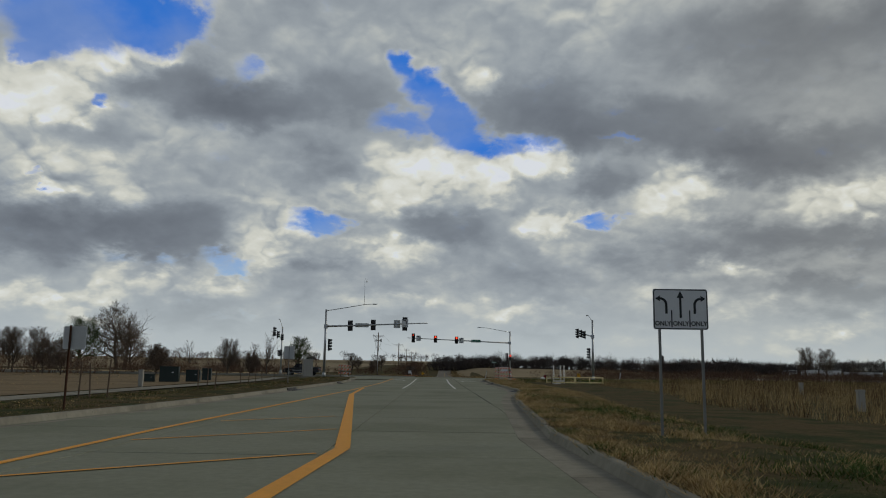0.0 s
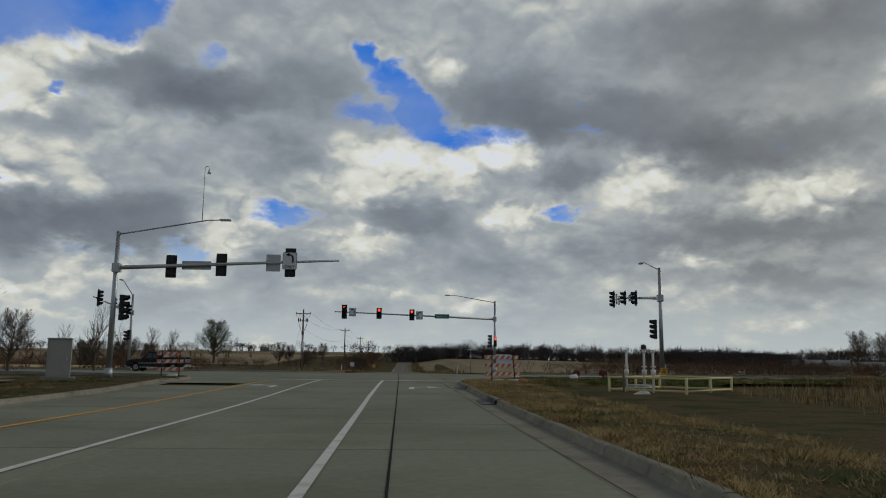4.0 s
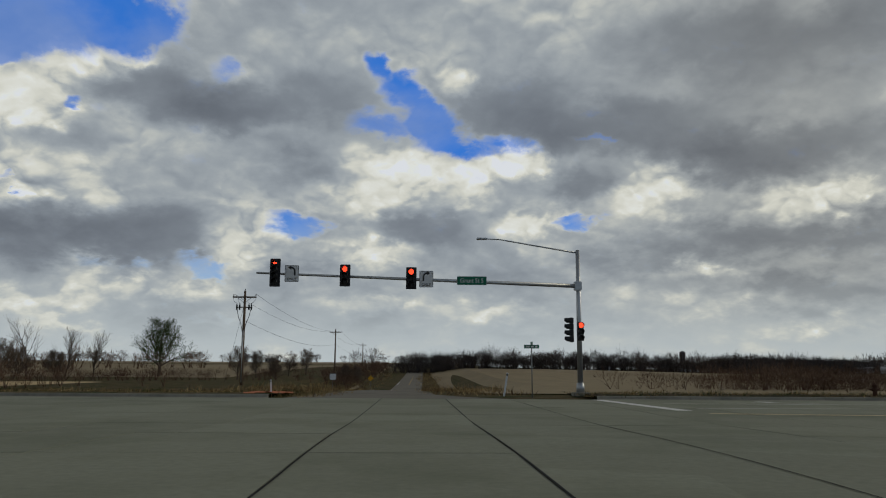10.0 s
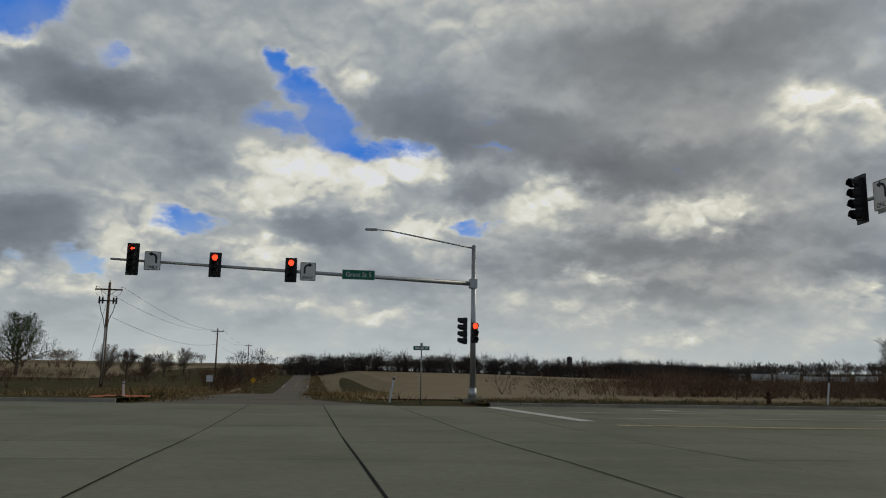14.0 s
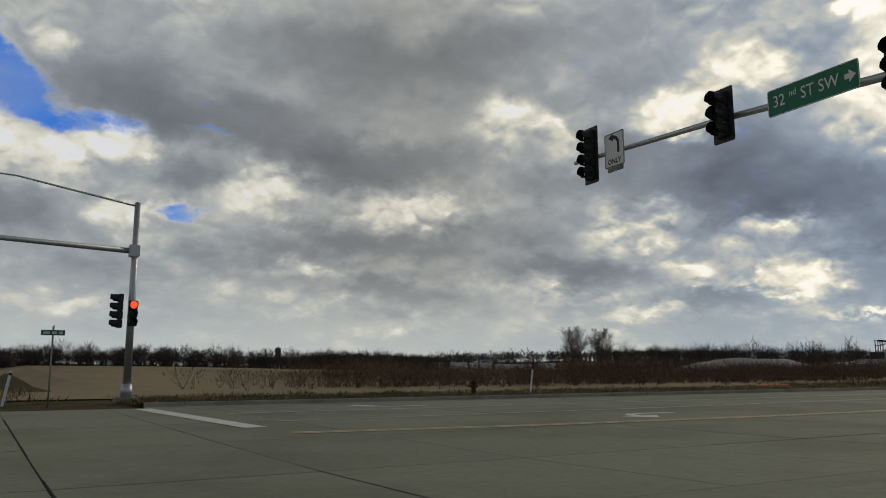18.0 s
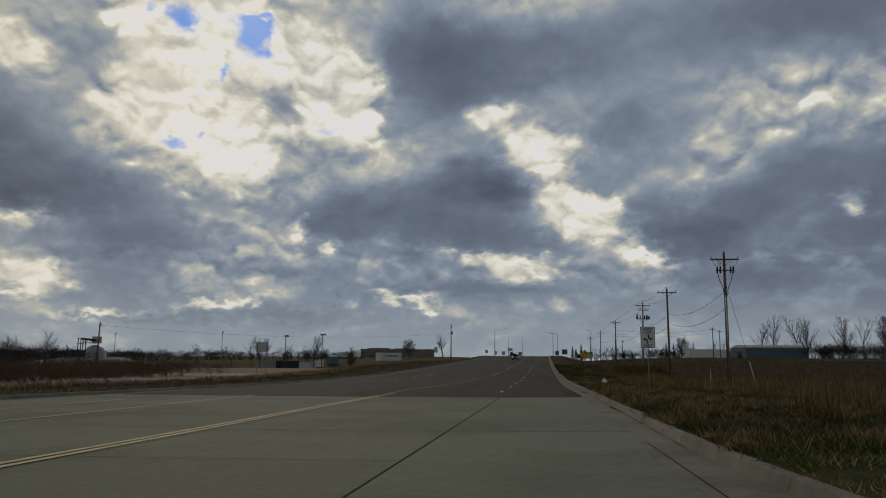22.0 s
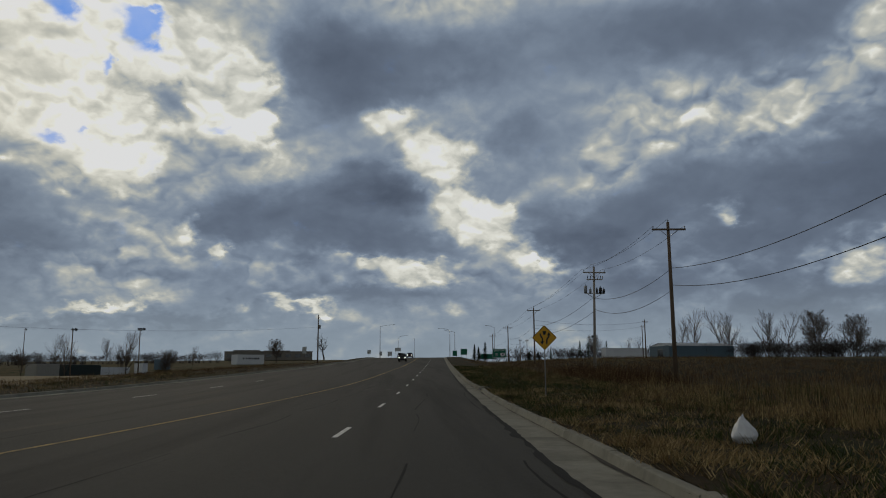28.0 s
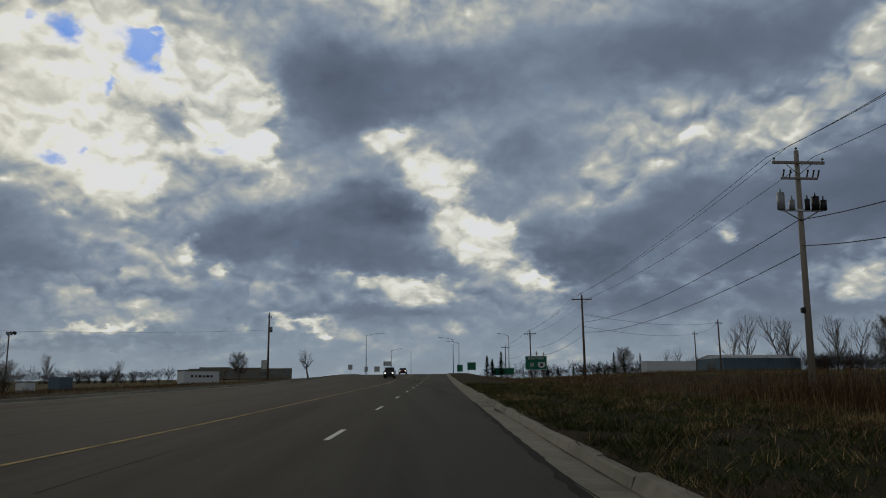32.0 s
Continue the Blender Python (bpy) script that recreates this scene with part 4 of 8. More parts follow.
marking("lane_line", bands([on_b(a, b) for a, b in ((9.2, 30.2), (30, 30.4), (50, 31.4))], 0.14), WORN_WHITE, "worn white line between oncoming lanes")
for i in range(22):
    s0 = 63.1 + i * 11.55
    marking("lane_dash", band(on_b(s0, 17.05), on_b(s0 + 2.7, 17.05), 0.12), WHITE_PAINT, "short white lane dash on asphalt")
for i in range(4):
    s0 = 95 + i * 12.2
    marking("lane_dash", band(on_b(s0, 29.4), on_b(s0 + 3.0, 29.4), 0.11), WORN_WHITE, "worn white lane dash on asphalt")
marking("lane_line", bands([(north_at(y), y) for y in (60, 120, 200, 300, 400, 500)], 0.12), WORN_YELLOW, "faded yellow centre line of the country road")
marking("edge_line", bands([(north_at(y) - 2.25, y) for y in (60, 100, 160)], 0.10) + bands([(north_at(y) + 2.25, y) for y in (60, 100, 160)], 0.10), WORN_WHITE, "worn white edge line of the country road")


# black sealant in the long joints
for line_, w in (([(-1.05, -62), (-1.05, 6), (-1.15, 13), (-1.15, 34.6)], 0.03), ([(1.38, -40), (1.38, -9), (1.28, -7.5), (1.27, -0.6)], 0.012), ([(1.88, -1.3), (1.9, 5), (1.9, 13.2), (1.9, 34)], 0.035),
                 ([(4.68, 2.6), (4.82, 6), (4.95, 12.8), (4.95, 30)], 0.025), ([(7.9, 11.0), (8.0, 13), (8.0, 24)], 0.012), ([(-8.3, 4.2), (1.9, 4.2)], 0.016), ([(-8.3, 8.9), (1.95, 8.9)], 0.016), ([(1.28, -1.25), (2.6, -1.6)], 0.016), ([(1.28, -4.65), (1.95, -4.7)], 0.014),
                 ([(4.62, 2.6), (6.5, 2.2)], 0.016), ([on_b(14, 16.6), on_b(55, 16.6)], 0.025), ([on_b(13, 12.8), on_b(34, 12.95)], 0.02)):
    marking("joint_seal", bands([(px + rng.uniform(-0.012, 0.012), py) for px, py in line_], w, 1.2), JOINT, "thin black sealant in a slab joint", lift=0.007)
# pale scuffs left on the asphalt
for s0, d0, s1, d1, w in ((113.7, 17.9, 116.2, 17.75, 0.10), (114.8, 19.2, 117.0, 18.9, 0.07), (115.9, 20.3, 118.1, 20.2, 0.06), (114.9, 17.8, 115.6, 18.4, 0.08), (118.8, 17.9, 120.5, 17.95, 0.05), (112.4, 18.6, 113.2, 18.2, 0.09), (109.5, 19.0, 111.0, 18.7, 0.07), (121.5, 19.5, 122.8, 19.4, 0.05)):
    n_ = 9
    line_ = [(s0 + (s1 - s0) * i / n_, d0 + (d1 - d0) * i / n_ + rng.uniform(-0.02, 0.02)) for i in range(n_ + 1)]
    marking("scuff_mark", [[on_b(a[0], a[1] - w * f), on_b(b[0], b[1] - w * g), on_b(b[0], b[1] + w * g), on_b(a[0], a[1] + w * f)] for a, b, f, g in ((p, q, rng.uniform(0.05, 0.35), rng.uniform(0.05, 0.35)) for p, q in zip(line_, line_[1:]))], OLD_ASPHALT, "pale chalky scuff on worn asphalt", lift=0.012)
# dark tar repairs and long crack seals on the asphalt
for s0, s1, d0, w in ((100, 107, 24.5, 0.9), (108, 116, 27.4, 0.7), (76, 82, 28.5, 0.8), (120, 133, 23.6, 0.6), (62, 66, 14.6, 0.5), (88, 93, 25.0, 0.5)):
    n_ = 12
    e_ = [(s0 + (s1 - s0) * i / n_, d0 + rng.uniform(-0.12, 0.12), w * (0.5 + 0.5 * math.sin(math.pi * (i + 0.3) / (n_ + 0.6))) * rng.uniform(0.7, 1.1) / 2) for i in range(n_ + 1)]
    marking("tar_patch", [[on_b(a[0], a[1] - a[2]), on_b(b[0], b[1] - b[2]), on_b(b[0], b[1] + b[2]), on_b(a[0], a[1] + a[2])] for a, b in zip(e_, e_[1:])], PATCH, "dark tar repair on worn asphalt", lift=0.006)
for s0, s1, d0 in ((57, 130, 13.5), (60, 150, 19.3), (70, 140, 24.0), (58, 110, 15.6)):
    n_ = int((s1 - s0) / 1.5)
    e_ = [(s0 + (s1 - s0) * i / n_, d0 + 0.35 * noise.noise(Vector((i * 0.23, d0, 0))), rng.uniform(0.008, 0.03)) for i in range(n_ + 1)]
    marking("crack_seal", [[on_b(a[0], a[1] - a[2]), on_b(b[0], b[1] - b[2]), on_b(b[0], b[1] + b[2]), on_b(a[0], a[1] + a[2])] for a, b in zip(e_, e_[1:])], JOINT, "wandering dark crack in asphalt", lift=0.005)
# crumbled black edge of the asphalt beside the gutter
for s0, s1 in ((56, 75), (77, 99), (101, 150)):
    n_ = int((s1 - s0) / 0.45)
    e_ = [(s0 + (s1 - s0) * i / n_, max(0.015, 0.09 + 0.22 * noise.noise(Vector((i * 0.31, s0, 1)))) * rng.uniform(0.6, 1.3), rng.uniform(0.0, 0.05)) for i in range(n_ + 1)]
    marking("broken_edge", [[on_b(a[0], south_at(a[0]) + pan_at(a[0]) - 0.02 - a[2]), on_b(b[0], south_at(b[0]) + pan_at(b[0]) - 0.02 - b[2]), on_b(b[0], south_at(b[0]) + pan_at(b[0]) + b[1]), on_b(a[0], south_at(a[0]) + pan_at(a[0]) + a[1])] for a, b in zip(e_, e_[1:])], JOINT, "crumbled dark edge of asphalt along a gutter", lift=0.009)
# dirt washed along the gutter
for s0, s1 in ((33, 55), (60, 150)):
    n_ = int((s1 - s0) / 0.8)
    e_ = [(s0 + (s1 - s0) * i / n_, max(0.0, -0.05 + 0.42 * noise.noise(Vector((i * 0.17, s0, 3)))) + rng.uniform(0, 0.03)) for i in range(n_ + 1)]
    marking("gutter_dirt", [[on_b(a[0], south_at(a[0]) + 0.06), on_b(b[0], south_at(b[0]) + 0.06), on_b(b[0], south_at(b[0]) + 0.06 + b[1]), on_b(a[0], south_at(a[0]) + 0.06 + a[1])] for a, b in zip(e_, e_[1:])], PATCH, "dark dirt washed along a gutter", lift=0.011)


def turn_arrow(name, m, mat, label, flip=1):
    """A painted turn arrow: stem, bend and head, with the stem's foot at the origin and the road ahead along +y."""
    outer = [(-0.10, 0.0)] + [(0.75 - 0.86 * math.cos(radians(90 * i / 8)), 1.5 + 0.78 * math.sin(radians(90 * i / 8))) for i in range(9)]
    inner = [(0.75 - 0.62 * math.cos(radians(90 * i / 8)), 1.5 + 0.40 * math.sin(radians(90 * i / 8))) for i in range(9)][::-1] + [(0.12, 0.0)]
    tip = [(0.75, 2.75), (1.55, 2.08), (0.75, 1.42)]
    vs, fs = [], []
    n = len(outer)
    pts = outer + inner + tip
    for x, y in pts:
        w = m @ Vector((x * flip, y, 0))
        vs.append((w.x, w.y, height(w.x, w.y) + 0.006))
    for i in range(n - 1):
        f = (i, 2 * n - 1 - i, 2 * n - 2 - i, i + 1)
        fs.append(f if flip > 0 else f[::-1])
    fs.append((2 * n, 2 * n + 2, 2 * n + 1))
    ob = raw(name, vs, fs, mat)
    return tagged(ob, label, "road marking", kind="structure")


turn_arrow("turn_arrow", Matrix.Translation((-0.45, -11.6, 0)) @ Matrix.Diagonal((1, 1, 1, 1)), WHITE_PAINT, "white right turn arrow painted on the lane")
turn_arrow("turn_arrow", Matrix.Translation((-6.6, -11.0, 0)), WHITE_PAINT, "white left turn arrow painted on the lane", -1)
ax_, ay_ = on_b(20.9, 24.3)
turn_arrow("turn_arrow", pose(ax_, ay_, 0, 0, 0, 87), WHITE_PAINT, "white left turn arrow painted in the oncoming lane", -1)
ax_, ay_ = on_b(16.5, 31.9)
turn_arrow("turn_arrow", pose(ax_, ay_, 0, 0, 0, 87), WORN_WHITE, "worn white right turn arrow in the far lane", 1)


# ---- lettering and sign plates ----
def text_mesh(text, size, align="CENTER", squeeze=1.0, bold=0.0):
    """Flat letters in the x-z plane, facing -y."""
    c = bpy.data.curves.new("letters", "FONT")
    c.body, c.size, c.align_x, c.align_y, c.resolution_u = text, size, align, "CENTER", 3
    c.offset = bold
    ob = bpy.data.objects.new("letters", c)
    me = bpy.data.meshes.new_from_object(ob)
    me.transform(Matrix.Rotation(radians(90), 4, "X") @ Matrix.Diagonal((squeeze, 1, 1, 1)))
    bpy.data.objects.remove(ob)
    return me


def letters(text, size, x, y, z, mat, parent, squeeze=1.0, bold=0.0, name="lettering", place=Matrix()):
    me = text_mesh(text, size, squeeze=squeeze, bold=bold)
    me.materials.append(mat)
    me.transform(place @ Matrix.Translation((x, y, z)))
    ob = new(name, me)
    ob.parent = parent
    return ob


def rounded_rect(w, h, r, n=4):
    pts = []
    for cx, cz, a0 in ((w / 2 - r, h / 2 - r, 0), (-w / 2 + r, h / 2 - r, 90), (-w / 2 + r, -h / 2 + r, 180), (w / 2 - r, -h / 2 + r, 270)):
        for i in range(n + 1):
            a = radians(a0 + 90 * i / n)
            pts.append((cx + r * math.cos(a), cz + r * math.sin(a)))
    return pts


def plate(parent, w, h, x, y, z, face, border, name="sign_plate", label="", edge=0.018, m=Matrix(), place=Matrix()):
    """A sheet sign facing -y: aluminium plate, coloured face and a border line."""
    bm = bmesh.new()
    extrude_outline(bm, rounded_rect(w, h, 0.05), 0.004, place @ Matrix.Translation((x, y, z)) @ m)
    p = part(name, bm, ALU, parent, label)
    bm = bmesh.new()
    extrude_outline(bm, rounded_rect(w - 0.006, h - 0.006, 0.045), 0.002, place @ Matrix.Translation((x, y - 0.003, z)) @ m)
    part("face_sheet", bm, face, p)
    if border is not None:
        bm = bmesh.new()
        o, i = rounded_rect(w - edge * 1.2, h - edge * 1.2, 0.042), rounded_rect(w - edge * 3.2, h - edge * 3.2, 0.032)
        mm = place @ Matrix.Translation((x, y - 0.0065, z)) @ m
        vo, vi = [bm.verts.new(mm @ Vector((a, 0, c))) for a, c in o], [bm.verts.new(mm @ Vector((a, 0, c))) for a, c in i]
        for k in range(len(o)):
            bm.faces.new((vo[k], vo[(k + 1) % len(o)], vi[(k + 1) % len(o)], vi[k]))
        part("border", bm, border, p)
    return p


def flat_shape(parent, pts, x, y, z, mat, name="symbol", place=Matrix()):
    """A flat inked shape in the x-z plane."""
    bm = bmesh.new()
    vs = [bm.verts.new(place @ Vector((x + a, y, z + c))) for a, c in pts]
    bm.faces.new(vs).normal_update()
    bmesh.ops.triangulate(bm, faces=bm.faces[:])
    return part(name, bm, mat, parent)


def hook_arrow(w, h, flip=1, thick=0.2):
    """The outline of an arrow that starts upright and bends to the right (flip -1: left). Pieces: bend and head."""
    t = w * thick
    n = 8
    x0, zb = -w * 0.30, -h / 2
    cz, r = h * 0.02, w * 0.52
    outer = [(x0 - t / 2, zb)] + [(x0 - t / 2 + r - r * math.cos(radians(90 * i / n)), cz + r * math.sin(radians(90 * i / n))) for i in range(n + 1)]
    inner = [(x0 + t / 2, zb)] + [(x0 + t / 2 + (r - t) - (r - t) * math.cos(radians(90 * i / n)), cz + (r - t) * math.sin(radians(90 * i / n))) for i in range(n + 1)]
    body = outer + inner[::-1]
    hx, hz = outer[-1][0] - 0.01 * w, cz + r - t / 2
    head = [(hx, hz + t * 1.25), (hx + t * 2.0, hz), (hx, hz - t * 1.25)]
    return [[(a * flip, c) for a, c in body], [(a * flip, c) for a, c in head]]


def only_sign(parent, place, flip, w=0.76, h=0.91):
    p = plate(parent, w, h, 0, 0, 0, SIGN_WHITE, SIGN_BLACK, "lane_sign", "white sign with a black turn arrow", place=place)
    for pts in hook_arrow(w * 0.62, h * 0.5, flip, 0.19):
        flat_shape(p, pts, -0.02 * flip, -0.007, h * 0.13, SIGN_BLACK, "arrow", place)
    letters("ONLY", 0.20, 0, -0.008, -h * 0.34, SIGN_BLACK, p, 0.95, 0.004, place=place)
    return p


# ---- traffic signals ----
def signal_head(parent, m, n, lit=None, lens=None, arrow=0, backplate=True):
    """A signal head facing -y with n lamps, its middle at the origin of m."""
    hgt = n * 0.335
    bm = bmesh.new()
    for i in range(n):
        box(bm, 0, 0, (i - (n - 1) / 2) * 0.335, 0.33, 0.20, 0.325, 0.02)
    bmesh.ops.transform(bm, matrix=m, verts=bm.verts[:])
    h = part("signal_head", bm, BLACK, parent, "black signal head")
    if backplate:
        bm = bmesh.new()
        extrude_outline(bm, rounded_rect(0.57, hgt + 0.20, 0.04), 0.012, m @ Matrix.Translation((0, 0.02, 0)))
        part("backplate", bm, BLACK, h)
    for i in range(n):
        z = ((n - 1) / 2 - i) * 0.335
        bm = bmesh.new()
        k = 14
        rows = []
        for y0, r in ((-0.10, 0.155), (-0.36, 0.15)):
            rows.append([bm.verts.new(m @ Vector((r * math.cos(radians(a)), y0 + (0.10 if (a < -20 or a > 200) and y0 < -0.2 else 0), z + r * math.sin(radians(a))))) for a in [-50 + 280 * j / k for j in range(k + 1)]])
        for j in range(k):
            bm.faces.new((rows[0][j], rows[0][j + 1], rows[1][j + 1], rows[1][j]))
        part("visor", bm, BLACK, h)
        bm = bmesh.new()
        c = bm.verts.new(m @ Vector((0, -0.135, z)))
        ring = [bm.verts.new(m @ Vector((0.145 * math.cos(j * math.tau / 16), -0.105, z + 0.145 * math.sin(j * math.tau / 16)))) for j in range(16)]
        for j in range(16):
            bm.faces.new((c, ring[j], ring[(j + 1) % 16]))
        on = lit == i
        part("lens", bm, lens if (on and not arrow) else DARK_LENS, h, "lit lens" if on else "")
        if on and arrow:
            flat_bm = bmesh.new()
            pts = [(-0.11, 0), (-0.02, 0.09), (-0.02, 0.035), (0.11, 0.035), (0.11, -0.035), (-0.02, -0.035), (-0.02, -0.09)]
            flat_bm.faces.new([flat_bm.verts.new(m @ Vector((a * arrow, -0.15, z + c2))) for a, c2 in pts])
            part("arrow_lens", flat_bm, lens, h, "lit arrow lens")
    return h


def street_panel(parent, place, w, h):
    return plate(parent, w, h, 0, 0, 0, SIGN_GREEN, SIGN_WHITE, "street_sign", "green street name panel", 0.012, place=place)


def signal_pole(name, m, top, arm_len, arm_z, tip_z, lamp_len, lamp_rise, label, lamp_turn=0.0, lamp=True, bend=None):
    """A galvanised pole with its mast arm along +x and a street lamp arm above."""
    t = thing(name, m, label, "traffic signal", "signals at the intersection")
    bm = bmesh.new()
    tube(bm, (0, 0, 0.22), (0, 0, top), 0.155, 0.11, 16)
    part("pole", bm, GALV, t)
    bm = bmesh.new()
    box(bm, 0, 0, 0.015, 0.85, 0.85, 0.20, 0.03)
    part("footing", bm, GUTTER, t, "round-edged concrete footing")
    bm = bmesh.new()
    tube(bm, (0, 0, 0.1), (0, 0, 0.62), 0.235, 0.20, 8)
    part("base_cover", bm, GALV, t)
    bm = bmesh.new()
    tube(bm, (0, 0, top), (0, 0, top + 0.05), 0.12, 0.06, 14)
    part("cap", bm, GALV, t)
    bm = bmesh.new()
    bent_tube(bm, [(u, 0, z) for u, z in bend or ((0.1, arm_z), (arm_len, tip_z))], 0.115, 0.055, 12)
    part("mast_arm", bm, GALV, t)
    bm = bmesh.new()
    box(bm, 0.03, 0, arm_z, 0.40, 0.40, 0.48, 0.03)
    part("arm_bracket", bm, GALV, t)
    if lamp:
        rot = Matrix.Rotation(radians(lamp_turn), 4, "Z")
        bm = bmesh.new()
        bent_tube(bm, [rot @ Vector(p) for p in ((0, 0, top - 0.12), (lamp_len * 0.5, 0, top - 0.12 + lamp_rise * 0.55), (lamp_len * 0.86, 0, top - 0.12 + lamp_rise * 0.96), (lamp_len, 0, top - 0.12 + lamp_rise))], 0.045, 0.028, 8)
        a = part("lamp_arm", bm, GALV, t)
        bm = bmesh.new()
        vs = box(bm, lamp_len + 0.28, 0, top - 0.12 + lamp_rise, 0.62, 0.30, 0.10, 0.035)
        bmesh.ops.transform(bm, matrix=rot, verts=bm.verts[:])
        part("lamp_head", bm, GALV, a, "flat street lamp head")
    return t


def arm_at(u, arm_len, arm_z, tip_z):
    return arm_z + (tip_z - arm_z) * u / arm_len


# far side, facing the approach: the arm runs west
FP = (9.33, 39.13)
far = signal_pole("signal_pole", pose(*FP, 0.1, 0, 0, 180 - 1.0), 7.8, 17.6, 5.85, 6.45, 5.0, 0.75, "galvanised signal pole with red lamps and a green street name panel")
for u, n, arrow in ((16.55, 4, 1), (12.75, 3, 0), (9.15, 3, 0)):
    signal_head(far, Matrix.Translation((u, 0.22, arm_at(u, 17.6, 5.85, 6.45) + 0.03)) @ Matrix.Rotation(math.pi, 4, "Z"), n, 0, RED_LENS, arrow)
for u, flip in ((15.65, -1), (8.33, 1)):
    at = Matrix.Translation((u, 0.16, arm_at(u, 17.6, 5.85, 6.45) + 0.02)) @ Matrix.Rotation(math.pi, 4, "Z")
    only_sign(far, at, flip)
at = Matrix.Translation((5.85, 0.17, 6.08)) @ Matrix.Rotation(math.pi, 4, "Z")
p = street_panel(far, at, 1.62, 0.48)
letters("Grant St S", 0.34, 0, -0.008, 0.0, SIGN_WHITE, p, 0.90, 0.002, place=at)
signal_head(far, Matrix.Translation((-0.02, 0.28, 3.35)) @ Matrix.Rotation(math.pi, 4, "Z"), 3, 0, RED_LENS, backplate=False)
signal_head(far, Matrix.Translation((0.42, 0.0, 3.45)) @ Matrix.Rotation(radians(90), 4, "Z"), 4, backplate=False)

# near west corner: backs of the signals that face the country road
near_w = signal_pole("signal_pole", pose(-16.0, -4.2, 0.13, 0, 0, -1.5), 7.75, 11.7, 5.85, 6.4, 5.3, 0.85, "galvanised signal pole seen from behind its lamps")
for u, n in ((2.8, 3), (5.44, 3), (9.08, 4)):
    signal_head(near_w, Matrix.Translation((u, 0.24, arm_at(u, 11.7, 5.85, 6.4))) @ Matrix.Rotation(math.pi, 4, "Z"), n)
for u, w, h in ((4.15, 1.55, 0.46), (8.19, 0.76, 0.91)):
    at = Matrix.Translation((u, 0.15, arm_at(u, 11.7, 5.85, 6.4))) @ Matrix.Rotation(math.pi, 4, "Z")
    plate(near_w, w, h, 0, 0, 0, SIGN_WHITE, None, "sign_plate", "bare back of a sign", place=at)
at = Matrix.Translation((9.1, -0.12, arm_at(9.1, 11.7, 5.85, 6.4) + 0.05))
only_sign(near_w, at, -1)
signal_head(near_w, Matrix.Translation((0.45, 0, 3.75)) @ Matrix.Rotation(radians(90), 4, "Z"), 4, backplate=False)
bm = bmesh.new()
tube(bm, (4.35, 0, 8.35), (4.35, 0, 11.3), 0.022, 0.016, 6)
bent_tube(bm, [(4.35, 0, 11.3), (4.42, 0, 11.42), (4.55, 0, 11.38), (4.58, 0, 11.2)], 0.016, 0.016, 6)
mast = part("camera_mast", bm, GALV, near_w, "thin mast on the lamp arm")
bm = bmesh.new()
tube(bm, (4.58, 0, 11.2), (4.58, 0, 11.0), 0.05, 0.10, 12)
part("camera_dome", bm, SIGN_WHITE, mast)

# near east corner: its curved arm reaches north over the lanes that lead east
EAST_ARM = ((0.1, 5.72), (3.0, 5.98), (6.3, 6.24), (10.2, 6.57), (15.6, 6.87))


def on_arm(u):
    for (a, za), (b, zb) in zip(EAST_ARM, EAST_ARM[1:]):
        if u <= b:
            return za + (zb - za) * (u - a) / (b - a)
    return EAST_ARM[-1][1]


east_m = pose(17.0, 7.2, 0.1, 0, 0, 85.9)
near_e = signal_pole("signal_pole", east_m, 7.8, 15.6, 5.72, 6.87, 5.0, 1.15, "galvanised signal pole with a curved arm over the lanes", bend=EAST_ARM)
for u, n, lit in ((14.62, 4, None), (10.12, 3, None), (6.25, 3, 2)):
    signal_head(near_e, Matrix.Translation((u, 0.24, on_arm(u) + 0.0)) @ Matrix.Rotation(math.pi, 4, "Z"), n, lit, GREEN_LENS)
at = Matrix.Translation((13.75, 0.16, on_arm(13.75))) @ Matrix.Rotation(math.pi, 4, "Z")
only_sign(near_e, at, -1)
bm = bmesh.new()
extrude_outline(bm, rounded_rect(0.62, 0.78, 0.04), 0.004, Matrix.Translation((14.05, -0.12, on_arm(13.75) - 0.08)))
part("sign_plate", bm, ALU, near_e, "bare back of a sign")
at = Matrix.Translation((8.02, 0.17, on_arm(8.05) + 0.06)) @ Matrix.Rotation(math.pi, 4, "Z")
p = street_panel(near_e, at, 1.98, 0.56)
letters("32", 0.34, -0.72, -0.008, 0.0, SIGN_WHITE, p, 0.85, 0.002, place=at)
letters("nd", 0.19, -0.40, -0.008, 0.08, SIGN_WHITE, p, 0.9, 0.002, place=at)
letters("ST SW", 0.34, 0.18, -0.008, 0.0, SIGN_WHITE, p, 0.85, 0.002, place=at)
flat_shape(p, [(0.70, 0.05), (0.79, 0.05), (0.79, 0.12), (0.93, 0.0), (0.79, -0.12), (0.79, -0.05), (0.70, -0.05)], 0, -0.008, 0, SIGN_WHITE, "arrow", at)
signal_head(near_e, Matrix.Translation((-0.05, 0.42, 3.55)) @ Matrix.Rotation(math.pi, 4, "Z"), 4, backplate=False)

# far west corner: arm reaching south over the oncoming lanes
fw = (-29.1, 36.6, 0.1)
far_w = signal_pole("signal_pole", pose(*fw, 0, 0, -86.0), 7.75, 12.5, 5.85, 6.5, 4.2, 1.2, "galvanised signal pole far off across the cross road")
for u, n in ((11.8, 4), (7.6, 3), (2.6, 3)):
    signal_head(far_w, Matrix.Translation((u, 0.24, arm_at(u, 12.5, 5.85, 6.5))) @ Matrix.Rotation(math.pi, 4, "Z"), n)
at = Matrix.Translation((4.8, 0.17, 6.12)) @ Matrix.Rotation(math.pi, 4, "Z")
p = street_panel(far_w, at, 1.9, 0.48)
